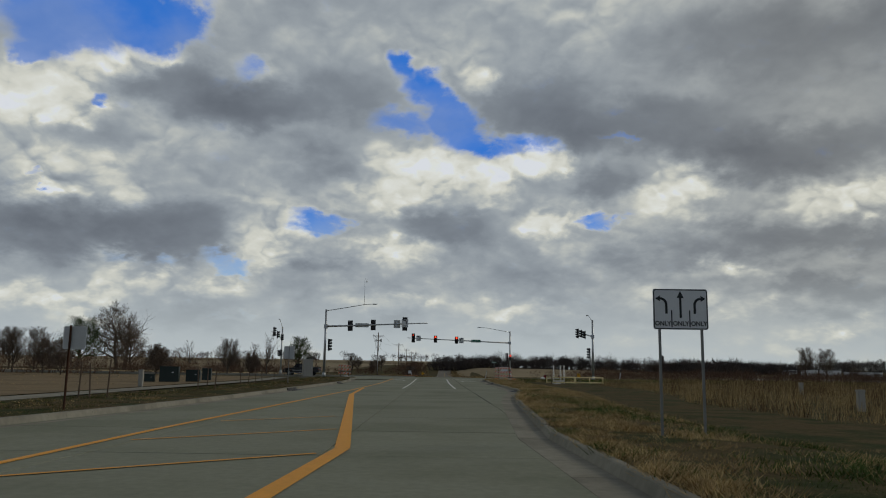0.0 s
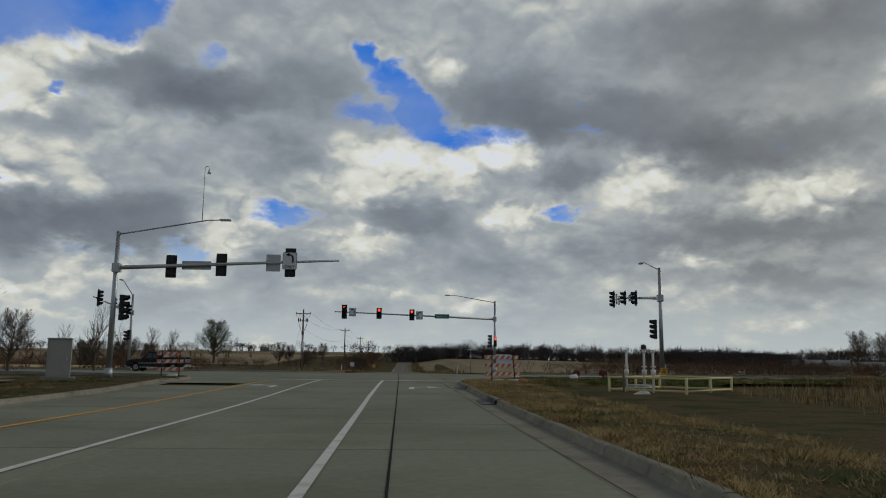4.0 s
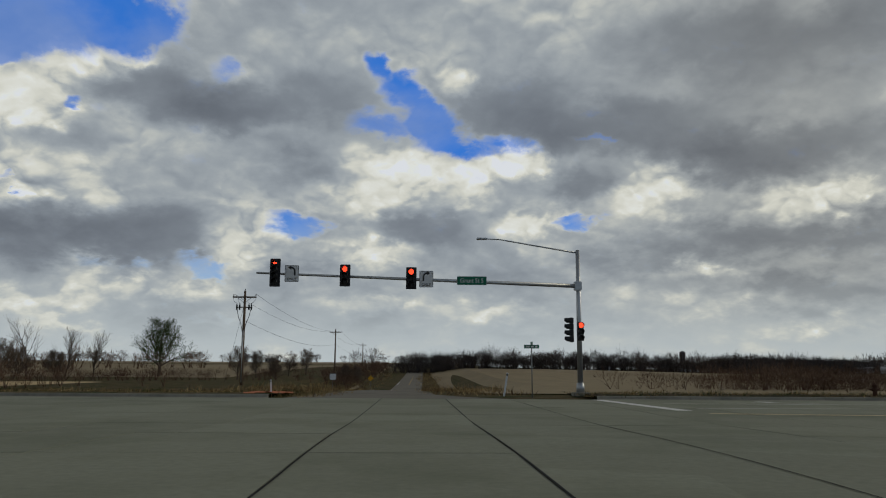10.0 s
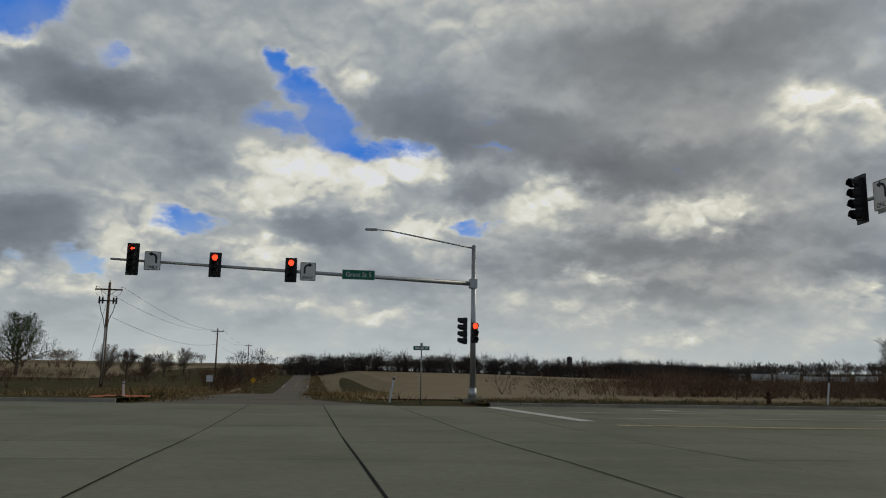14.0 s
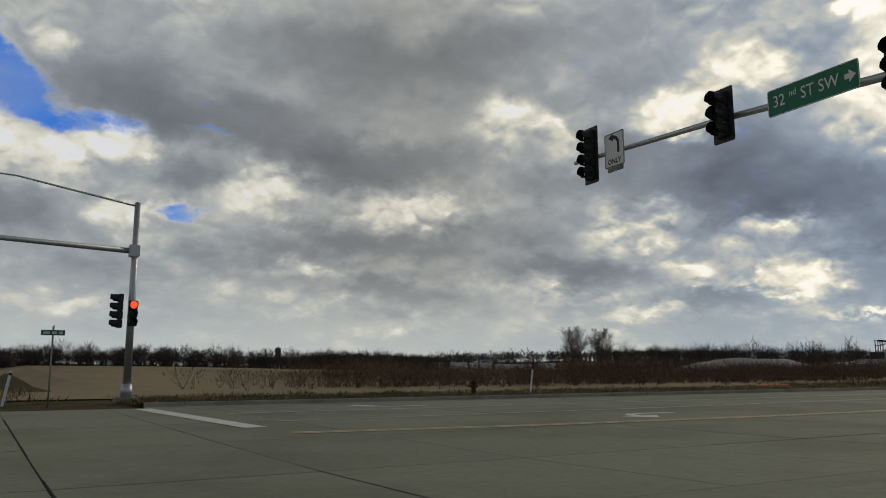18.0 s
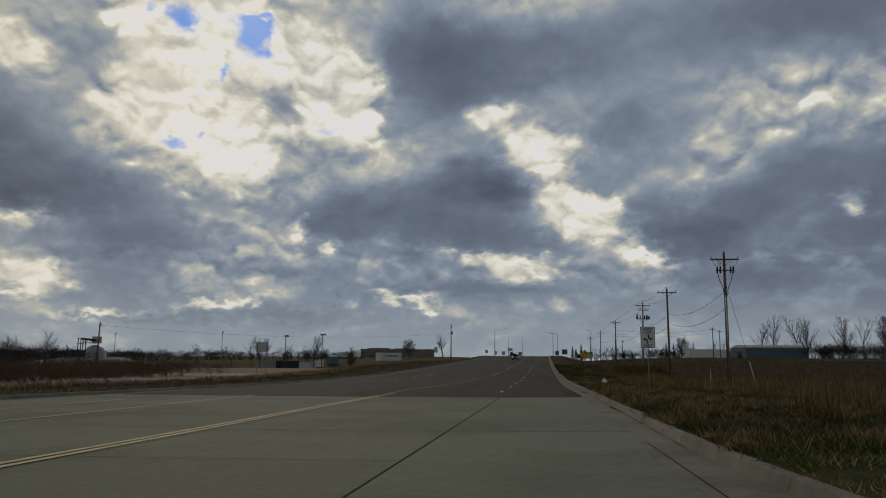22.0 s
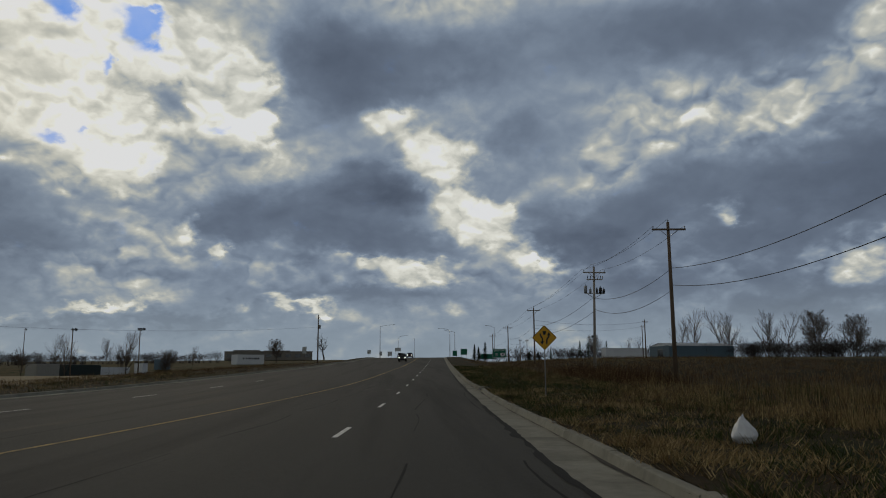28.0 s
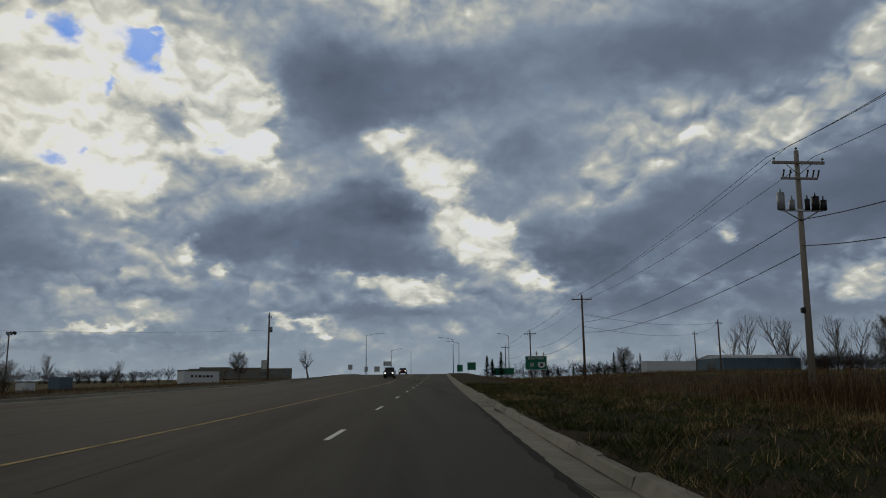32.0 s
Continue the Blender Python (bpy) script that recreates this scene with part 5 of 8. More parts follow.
letters("32nd ST SW", 0.3, 0, -0.008, 0, SIGN_WHITE, p, 0.85, 0.002, place=at)
signal_head(far_w, Matrix.Translation((0.5, 0.0, 3.55)) @ Matrix.Rotation(radians(90), 4, "Z"), 3, backplate=False)
signal_head(far_w, Matrix.Translation((0.02, -0.3, 3.45)), 3, 0, RED_LENS, backplate=False)


# ---- road signs on posts ----
def post(bm, x, y, z0, z1):
    """A punched square steel post."""
    box(bm, x, y, (z0 + z1) / 2, 0.045, 0.045, z1 - z0)


def ground_at(x, y, off=0.12):
    return height(x, y) + off


sx, sy = 1.52, -77.4
lane_sign = thing("lane_control_sign", pose(sx, sy, ground_at(sx, sy), 0, 0, -2), "white three-lane arrow sign on two steel posts", "road sign")
for x in (-0.41, 0.41):
    bm = bmesh.new()
    post(bm, x, 0.02, -0.2, 2.84)
    part("post", bm, POST_STEEL, lane_sign, "punched galvanised post")
p = plate(lane_sign, 1.07, 0.80, 0, -0.01, 2.44, SIGN_WHITE, SIGN_BLACK, "sign_plate", "white sheet with black border")
for pts in hook_arrow(0.28, 0.34, -1, 0.17):
    flat_shape(p, pts, -0.36, -0.018, 2.52, SIGN_BLACK, "arrow")
for pts in hook_arrow(0.28, 0.34, 1, 0.17):
    flat_shape(p, pts, 0.36, -0.018, 2.52, SIGN_BLACK, "arrow")
flat_shape(p, [(-0.022, -0.22), (0.022, -0.22), (0.022, 0.17), (0.07, 0.17), (0, 0.31), (-0.07, 0.17), (-0.022, 0.17)], 0, -0.018, 2.49, SIGN_BLACK, "arrow")
for x in (-0.175, 0.175):
    flat_shape(p, [(-0.012, -0.35), (0.012, -0.35), (0.012, -0.02), (-0.012, -0.02)], x, -0.018, 2.44, SIGN_BLACK, "divider")
for x in (-0.35, 0, 0.35):
    letters("ONLY", 0.125, x, -0.02, 2.155, SIGN_BLACK, p, 0.92, 0.003)

bx_, by_ = -12.82, -72.2
back_sign = thing("road_sign", pose(bx_, by_, ground_at(bx_, by_), 0, 0, 180), "road sign seen from its bare metal back", "road sign")
bm = bmesh.new()
post(bm, 0, 0.02, -0.2, 2.18)
part("post", bm, RUST, back_sign, "thin rusty post")
for x in (-0.11,):
    plate(back_sign, 0.60, 0.60, x, -0.01, 1.86, SIGN_WHITE, None, "sign_plate", "bare aluminium back")

far_back = thing("road_sign", pose(-14.1, -35.4, ground_at(-14.1, -35.4), 0, 0, 185), "grey sign back on a thin post beside a pavement", "road sign")
bm = bmesh.new()
post(bm, 0, 0.02, -0.2, 2.7)
part("post", bm, POST_STEEL, far_back)
plate(far_back, 0.76, 0.92, 0, -0.01, 2.25, ALU, None, "sign_plate", "bare aluminium back")

x, y = 55.18, 7.40
centre_sign = thing("centre_lane_sign", pose(x, y, ground_at(x, y), 0, 0, -92), "white centre lane only sign on a steel post", "road sign")
bm = bmesh.new()
post(bm, 0, 0.02, -0.2, 2.88)
part("post", bm, POST_STEEL, centre_sign, "punched galvanised post")
p = plate(centre_sign, 0.62, 0.93, 0, -0.01, 2.44, SIGN_WHITE, SIGN_BLACK, "sign_plate", "white sheet with black border")
letters("CENTER", 0.125, 0, -0.02, 2.44 + 0.34, SIGN_BLACK, p, 0.9, 0.003)
letters("LANE", 0.125, 0, -0.02, 2.44 + 0.22, SIGN_BLACK, p, 0.9, 0.003)
letters("ONLY", 0.135, 0, -0.02, 2.44 - 0.36, SIGN_BLACK, p, 0.9, 0.003)
flat_shape(p, [(-0.21, -0.006), (0.21, -0.006), (0.21, 0.006), (-0.21, 0.006)], 0, -0.02, 2.44 + 0.14, SIGN_BLACK, "rule")
for sgn in (1, -1):
    for pts in hook_arrow(0.20, 0.22, sgn, 0.27):
        flat_shape(p, [(a, -c * sgn) if sgn > 0 else (a, c) for a, c in pts], 0.09 * sgn, -0.02, 2.44 + (0.01 if sgn > 0 else -0.16), SIGN_BLACK, "arrow")

x, y = 103.5, 5.2
diamond = thing("warning_sign", pose(x, y, ground_at(x, y), 0, 0, -93), "yellow diamond warning sign with two-way arrows", "road sign")
bm = bmesh.new()
post(bm, 0, 0.02, -0.2, 2.9)
part("post", bm, POST_STEEL, diamond, "punched galvanised post")
p = plate(diamond, 0.76, 0.76, 0, -0.01, 2.47, SIGN_YELLOW, SIGN_BLACK, "sign_plate", "yellow sheet with black border", m=Matrix.Rotation(radians(45), 4, "Y"))
flat_shape(p, [(-0.08, 0.24), (0.08, 0.24), (0.045, 0.08), (-0.045, 0.08)], 0, -0.02, 2.51, SIGN_BLACK, "island")
flat_shape(p, [(-0.20, 0.17), (-0.14, 0.17), (-0.13, 0.08), (-0.055, -0.03), (-0.06, -0.16), (-0.015, -0.15), (-0.10, -0.30), (-0.19, -0.15), (-0.12, -0.16), (-0.115, -0.04), (-0.19, 0.06)], 0, -0.02, 2.47, SIGN_BLACK, "arrow")
flat_shape(p, [(0.12, -0.28), (0.06, -0.28), (0.07, -0.06), (0.155, 0.05), (0.15, 0.09), (0.10, 0.08), (0.19, 0.24), (0.27, 0.08), (0.215, 0.09), (0.22, 0.04), (0.135, -0.08)], 0, -0.02, 2.47, SIGN_BLACK, "arrow")


# ---- utility poles and wires ----
def utility_pole(x, y, top, kind, label, lean=0.0, turn=0.0, mat=None, base=None, width=2.4):
    """A wooden pole with its crossarm across the line of wires; kinds: plain, risers (cut-outs and drop cables), tanks (transformers)."""
    z = height(x, y) if base is None else base
    t = thing("utility_pole", pose(x, y, z - 0.1, 0, lean, turn), label, "utility pole", "utility poles")
    mat = mat or WOOD_POLE
    bm = bmesh.new()
    tube(bm, (0, 0, -0.3), (0, 0, top), 0.165, 0.105, 12)
    part("pole", bm, mat, t)
    bm = bmesh.new()
    za = top - 0.62 if kind != "plain" else top - 0.55
    box(bm, 0, -0.15, za, width, 0.10, 0.13, 0.01)
    part("crossarm", bm, mat, t)
    bm = bmesh.new()
    for s in (-1, 1):
        tube(bm, (s * 0.62, -0.16, za - 0.05), (0.02 * s, -0.14, za - 0.55), 0.02, 0.02, 6)
    part("brace", bm, GALV, t)
    for px in (-width / 2 + 0.08, width / 2 - 0.08, 0.0):
        bm = bmesh.new()
        zz = za + 0.07 if px else top
        tube(bm, (px, -0.15 if px else 0, zz), (px, -0.15 if px else 0, zz + 0.09), 0.02, 0.02, 8)
        tube(bm, (px, -0.15 if px else 0, zz + 0.09), (px, -0.15 if px else 0, zz + 0.17), 0.07, 0.035, 10)
        part("insulator", bm, PORCELAIN, t)
    if kind == "risers":
        bm = bmesh.new()
        box(bm, 0, -0.16, za - 0.95, 1.5, 0.09, 0.10, 0.01)
        part("lower_arm", bm, mat, t)
        for px in (-0.66, -0.40, 0.46, 0.68):
            bm = bmesh.new()
            box(bm, px, -0.24, za - 0.95, 0.13, 0.16, 0.52, 0.02)
            tube(bm, (px, -0.24, za - 0.66), (px, -0.24, za - 0.58), 0.05, 0.03, 8)
            part("cut_out", bm, BLACK, t, "dark fuse cut-out")
        for px in (-0.62, 0.62):
            bm = bmesh.new()
            bent_tube(bm, [(px, -0.22, za - 1.2), (px * 0.8, -0.2, za - 1.8), (px * 0.35, -0.2, za - 2.5), (0.10 * (1 if px > 0 else -1), -0.16, za - 3.2)], 0.03, 0.03, 6)
            part("riser_cable", bm, WIRE, t)
        bm = bmesh.new()
        tube(bm, (0.0, -0.17, 0.3), (0.0, -0.14, za - 3.1), 0.05, 0.05, 8)
        part("conduit", bm, GALV, t)
        for px in (-1.05, 1.05, -0.6):
            bm = bmesh.new()
            bent_tube(bm, [(px, -0.15, za - 0.05), (px * 0.9, -0.3, za - 0.4), (px * 0.62, -0.24, za - 0.62)], 0.014, 0.014, 5)
            part("jumper", bm, WIRE, t)
    if kind == "tanks":
        bm = bmesh.new()
        box(bm, 0, -0.13, za - 0.75, 1.7, 0.08, 0.10, 0.01)
        part("lower_arm", bm, mat, t)
        for px in (-0.75, -0.45, 0.35, 0.62, 0.85):
            bm = bmesh.new()
            tube(bm, (px, -0.13, za - 0.70), (px + 0.05, -0.2, za - 0.35), 0.03, 0.045, 8)
            part("cut_out", bm, BLACK, t)
        bm = bmesh.new()
        box(bm, 0, -0.12, za - 2.25, 1.9, 0.10, 0.10, 0.01)
        for s in (-1, 1):
            tube(bm, (s * 0.85, -0.12, za - 2.25), (0, -0.12, za - 2.75), 0.03, 0.03, 6)
        part("tank_rack", bm, GALV, t)
        for px, r, h in ((-0.95, 0.17, 0.78), (-0.45, 0.13, 0.45), (0.25, 0.11, 0.5), (0.62, 0.17, 0.62), (0.98, 0.15, 0.46)):
            bm = bmesh.new()
            tube(bm, (px, -0.2, za - 2.25), (px, -0.2, za - 2.25 + h), r, r, 14)
            tube(bm, (px, -0.2, za - 2.25 + h), (px, -0.2, za - 2.25 + h + 0.2), 0.04, 0.025, 8)
            part("transformer", bm, PORCELAIN if px < 0 else BLACK, t, "can transformer with a bushing")
        bm = bmesh.new()
        box(bm, -0.22, -0.05, 3.9, 0.18, 0.16, 0.26, 0.02)
        part("meter_box", bm, BLACK, t)
    return t


def wire(parent, a, b, sag, r=0.011, n=14):
    a, b = Vector(a), Vector(b)
    pts = [a + (b - a) * i / n - Vector((0, 0, 4 * sag * (i / n) * (1 - i / n))) for i in range(n + 1)]
    bm = bmesh.new()
    bent_tube(bm, pts, r, r, 4)
    return part("wire", bm, WIRE, parent)


def line_top(x, y, top, off, turn, down):
    """A wire's place on a pole: sideways along its arm and down from the top."""
    a = radians(turn)
    return (x + off * math.cos(a), y + off * math.sin(a), height(x, y) + top - down)


# north line along the country road
NORTH_POLES = [(-15.5, 69.5, 8.75, "risers"), (-14.8, 145, 8.6, "plain"), (-16.0, 240, 7.6, "plain"), (-17.0, 335, 7.4, "plain"), (-17.5, 430, 7.0, "plain"), (-18, 540, 7.0, "plain")]
for x, y, top, kind in NORTH_POLES:
    utility_pole(x, y, top, kind, "dark wooden utility pole with crossarm and wires", mat=WOOD_POLE, width=2.2)
for (xa, ya, ta, _), (xb, yb, tb, _) in zip(NORTH_POLES, NORTH_POLES[1:]):
    line = thing("power_line", pose(0, 0, 0), "thin dark power wires between two poles", "power line", "power lines")
    for off, down in ((-1.02, 0.42), (1.02, 0.42), (0.1, 2.9)):
        wire(line, line_top(xa, ya, ta, off, 0, down), line_top(xb, yb, tb, off, 0, down), 1.1, 0.014)
guy = thing("guy_wire", pose(0, 0, 0), "slack guy wire staked beside a pole", "guy wire")
wire(guy, (-15.6, 69.6, 7.2), (-17.4, 71.0, 0.2), 0.05, 0.014)

# east line along the climbing road
EAST_POLES = [(89.05, -5.43, 11.45, "risers", 0.5), (123.5, -7.68, 11.4, "plain", 0.0), (151.4, -9.15, 11.35, "tanks", 1.5), (209.3, -13.0, 10.3, "plain", 0.0), (268, -16.5, 9.5, "plain", 0.0), (330, -20, 9.5, "plain", 0.0)]
for x, y, top, kind, lean in EAST_POLES:
    utility_pole(x, y, top, kind, "weathered grey wooden utility pole in tall weeds", lean, -93, PALE_POLE if kind == "tanks" else WOOD_POLE)
for (xa, ya, ta, ka, _), (xb, yb, tb, kb, _) in zip(EAST_POLES, EAST_POLES[1:]):
    line = thing("power_line", pose(0, 0, 0), "thin dark power wires between two poles", "power line", "power lines")
    spans = ((-1.1, 0.40), (1.1, 0.40), (0.0, -0.15)) if ka != "risers" else ()
    for off, down in spans:
        wire(line, line_top(xa, ya, ta, off, -93, down), line_top(xb, yb, tb, off, -93, down), 0.55, 0.014)
    wire(line, line_top(xa, ya, ta, 0.12, -93, 3.4), line_top(xb, yb, tb, 0.12, -93, 3.4), 0.9, 0.02)
    wire(line, line_top(xa, ya, ta, 0.12, -93, 4.9), line_top(xb, yb, tb, 0.12, -93, 4.6), 1.0, 0.02)
for x, y, top in ((248, -46, 9.0), (300, -62, 10.0), (360, -34, 8.5), (380, -40, 9)):
    utility_pole(x, y, top, "plain", "thin dark utility pole behind a metal shed", 0, -60, WOOD_POLE, width=1.9)
svc = thing("power_line", pose(0, 0, 0), "thin dark service wires across a yard", "power line", "power lines")
wire(svc, line_top(209.3, -13.0, 10.3, 0, 0, 2.4), (248, -46, height(248, -46) + 8.4), 0.8, 0.018)
wire(svc, line_top(209.3, -13.0, 10.3, 0, 0, 3.9), (300, -62, height(300, -62) + 9.4), 0.8, 0.018)
wire(svc, (248, -46, height(248, -46) + 8.4), (300, -62, height(300, -62) + 9.4), 0.5, 0.018)
guy = thing("guy_wire", pose(0, 0, 0), "white-sleeved guy wire staked in weeds", "guy wire")
wire(guy, (89.05, -5.43, 9.2), (93.5, -9.0, 0.2), 0.02, 0.014)
bm = bmesh.new()
tube(bm, (92.6, -8.28, 2.0), (93.45, -8.96, 0.2), 0.05, 0.05, 8)
part("sleeve", bm, SIGN_WHITE, guy, "white plastic sleeve")


# ---- bare trees ----
def tree_meshes(seed, hgt, spread, levels=3, limbs=2, trunk=0.2, lean=0.1, leafy=0.0, upright=0.5, bare=0.25, crook=0.12):
    """Trunk with limbs, and a crown of fine twigs, as plain lists. bare: the share of the trunk without limbs."""
    r = random.Random(seed)
    wood, twig = ([], []), ([], [])

    def limb(store, a, b, ra, rb, sides):
        ra, rb = max(ra, 0.012), max(rb, 0.007)
        vs, fs = store
        d = (b - a).normalized()
        u = d.orthogonal().normalized()
        w = d.cross(u)
        base = len(vs)
        for p, rad in ((a, ra), (b, rb)):
            for k in range(sides):
                ang = k * math.tau / sides
                vs.append(p + (u * math.cos(ang) + w * math.sin(ang)) * rad)
        for k in range(sides):
            fs.append((base + k, base + (k + 1) % sides, base + sides + (k + 1) % sides, base + sides + k))

    def grow(p, d, length, rad, level):
        segs = (9, 6, 4, 2)[level]
        turn = r.uniform(0, math.tau)
        for i in range(segs):
            wob = Vector((r.uniform(-1, 1), r.uniform(-1, 1), r.uniform(-0.6, 0.8)))
            d = (d + wob * crook * (0.5 if level == 0 and i < 3 else 1.3) + Vector((0, 0, 0.05 * level))).normalized()
            q = p + d * length / segs
            r2 = rad * (1 - (i + 1) / segs * 0.8)
            r1 = rad * (1 - i / segs * 0.8)
            limb(wood if level < 2 else twig, p, q, r1, r2, 7 if level == 0 else (5 if level == 1 else 3))
            p = q
            at = (i + 1) / segs
            if level < levels and at > (bare if level == 0 else 0.2):
                for k in range(limbs if level < 2 else 2):
                    turn += 2.4 + r.uniform(-0.5, 0.5)
                    u = d.orthogonal().normalized()
                    side = u * math.cos(turn) + d.cross(u) * math.sin(turn)
                    nd = (d * (1 - spread * 0.55) + side * spread + Vector((0, 0, upright * (0.6 if level else 0.35)))).normalized()
                    ln = length * r.uniform(0.42, 0.66) * (1.1 - 0.62 * at) * (1.15 if level == 0 else 1.0)
                    grow(p, nd, ln, r2 * r.uniform(0.5, 0.75) + 0.004, level + 1)
        if leafy and level >= 2:
            for _ in range(int(leafy * 4 + r.random())):
                c = p + Vector((r.gauss(0, 0.2), r.gauss(0, 0.2), r.gauss(0, 0.16)))
                b = len(twig[0])
                e1 = Vector((r.uniform(-1, 1), r.uniform(-1, 1), r.uniform(-1, 1))).normalized() * 0.09
                e2 = Vector((r.uniform(-1, 1), r.uniform(-1, 1), r.uniform(-1, 1))).normalized() * 0.07
                twig[0].extend((c - e1, c + e2, c + e1))
                twig[1].append((b, b + 1, b + 2))

    grow(Vector((0, 0, -0.1)), Vector((r.uniform(-lean, lean), r.uniform(-lean, lean), 1)).normalized(), hgt * 0.8, trunk, 0)
    return wood, twig


def tree_kind(name, seed, hgt, label, category="tree", crown_mat=None, **kw):
    wood, twig = tree_meshes(seed, hgt, **kw)
    top = max(v.z for v in twig[0])
    k = hgt / top
    t = thing(name, pose(0, 0, -60), label, category, "trees")
    raw("trunk", [v * k for v in wood[0]], wood[1], BARK, t)
    raw("crown", [v * k for v in twig[0]], twig[1], crown_mat or TWIGS, t, "fine bare twigs")
    return t


KINDS = {
    "round": tree_kind("tree", 11, 8, "bare spreading tree with a round twiggy crown", spread=0.85, trunk=0.20, bare=0.18, limbs=3),
    "tall": tree_kind("tree", 23, 10, "tall bare tree with upright branches", spread=0.62, trunk=0.15, upright=0.6, bare=0.24, levels=2, limbs=2, crook=0.17),
    "wide": tree_kind("tree", 37, 8, "bare tree with crooked wide limbs", spread=1.0, trunk=0.24, upright=0.25, bare=0.2, crook=0.25, limbs=3),
    "leafy": tree_kind("tree", 41, 7, "small round tree still holding dull green leaves", crown_mat=LEAVES, spread=0.95, trunk=0.20, leafy=0.20, bare=0.22, limbs=3, upright=0.4, crook=0.14),
    "shrub": tree_kind("shrub", 53, 3.5, "low bare thicket shrub", "shrub", spread=1.0, trunk=0.06, upright=0.5, bare=0.02, limbs=3),
    "stag": tree_kind("tree", 67, 8, "dead bare tree with few stubby branches", spread=0.95, trunk=0.24, bare=0.3, crook=0.3, levels=2),
    "open": tree_kind("tree", 89, 9, "bare tree with an open crown on forked limbs", spread=0.62, trunk=0.15, upright=0.7, bare=0.14, limbs=3, crook=0.18, levels=2),
    "slim": tree_kind("tree", 71, 7, "slim young bare tree", spread=0.55, trunk=0.10, upright=0.65, bare=0.22, levels=2, limbs=2, crook=0.15),
}
plant_rng = random.Random(9)


def plant(kind, x, y, hgt, ref, z=None, label=""):
    t = copy_thing(KINDS[kind], Matrix())
    z = height(x, y) - 0.05 if z is None else z
    k = hgt / ref
    t.matrix_world = pose(x, y, z, 0, 0, plant_rng.uniform(0, 360)) @ Matrix.Diagonal((k, k, k, 1))
    if label:
        t["label"] = label
    return t


def from_view(az, dist, ex=0.0, ey=0.0):
    a = radians(az)
    return ex + dist * math.sin(a), ey + dist * math.cos(a)


TREES_NW = [("slim", -29.5, 95, 6, 7),
            ("round", -12.2, 120, 5.0, 8), ("round", -11.0, 130, 4.5, 8), ("wide", -8.8, 140, 4.5, 8), ("round", -7.6, 150, 5.0, 8),
            ("shrub", -23.5, 84, 3.0, 3.5), ("shrub", -26.0, 86, 3.4, 3.5), ("shrub", -4.9, 130, 3.6, 3.5), ("shrub", -3.9, 150, 3.6, 3.5), ("shrub", -9.6, 118, 3.4, 3.5)]
for kind, az_, dist, hgt, ref in TREES_NW:
    near = az_ < -15
    x, y = from_view(az_, dist * (1.5 if near else 1.0), 0, -6)
    plant(kind, x, y, hgt * (1.4 if near else 1.0), ref)
for kind, x, y, hgt, ref in [("leafy", -42.7, 129.8, 10.2, 7), ("tall", -58.6, 117.6, 9.5, 10), ("open", -53.5, 119.0, 8.0, 9), ("open", -50.0, 121.0, 7.5, 9),
                             ("round", -92.4, 69.7, 9.0, 8), ("round", -88.3, 71.9, 9.2, 8), ("tall", -85.6, 73.3, 8.5, 10), ("leafy", -84.0, 82.5, 12.5, 7), ("wide", -82.0, 99.0, 17.5, 8), ("stag", -79.0, 96.0, 16.0, 8), ("wide", -70.9, 79.8, 10.5, 8), ("open", -52.2, 86.0, 7.5, 9), ("round", -46.7, 87.5, 5.0, 8)]:
    plant(kind, x, y, hgt, ref)
# thicket beyond the dirt lot, west of the approach
for kind, x, y, hgt, ref in [("round", -60, -22, 7.5, 8), ("round", -66, -25, 7.0, 8), 
                             ("shrub", -56, -20, 4, 3.5), ("shrub", -44, -8, 4, 3.5), ("shrub", -38, 4, 4, 3.5), ("round", -34, 22, 5.5, 8), ("tall", -30, 30, 7, 10), ("shrub", -42, 16, 4, 3.5), ("shrub", -50, 0, 4.2, 3.5),
                             ("shrub", -62, -10, 4, 3.5), ("round", -58, 8, 6, 8), ("shrub", -70, -14, 4, 3.5), ("shrub", -35, 40, 3.5, 3.5), ("shrub", -48, 34, 4, 3.5)]:
    plant(kind, x, y, hgt, ref)


# ---- low plants, in bulk ----
def slivers(name, base, tip, width, mats, which, label, category):
    """Many thin blades in one mesh: base and tip places (n x 3), widths, and each blade's material."""
    n = len(base)
    r = np.random.RandomState(len(name) + n)
    ang = r.uniform(0, math.tau, n)
    side = np.stack([np.cos(ang), np.sin(ang), np.zeros(n)], 1) * (width / 2)[:, None]
    co = np.stack([base - side, base + side, tip], 1).reshape(-1, 3)
    me = bpy.data.meshes.new(name)
    me.vertices.add(3 * n)
    me.vertices.foreach_set("co", co.astype(np.float32).ravel())
    me.loops.add(3 * n)
    me.loops.foreach_set("vertex_index", np.arange(3 * n, dtype=np.int32))
    me.polygons.add(n)
    me.polygons.foreach_set("loop_start", np.arange(0, 3 * n, 3, dtype=np.int32))
    me.polygons.foreach_set("material_index", which.astype(np.int32))
    for m in mats:
        me.materials.append(m)
    me.update(calc_edges=True)
    ob = new(name, me)
    return tagged(ob, label, category, kind="stuff")


def heights(xy):
    return np.array([height(x, y) for x, y in xy])


def b_to_xy(s, d):
    return np.column_stack([s * UX + d * NX, s * UY + d * NY])


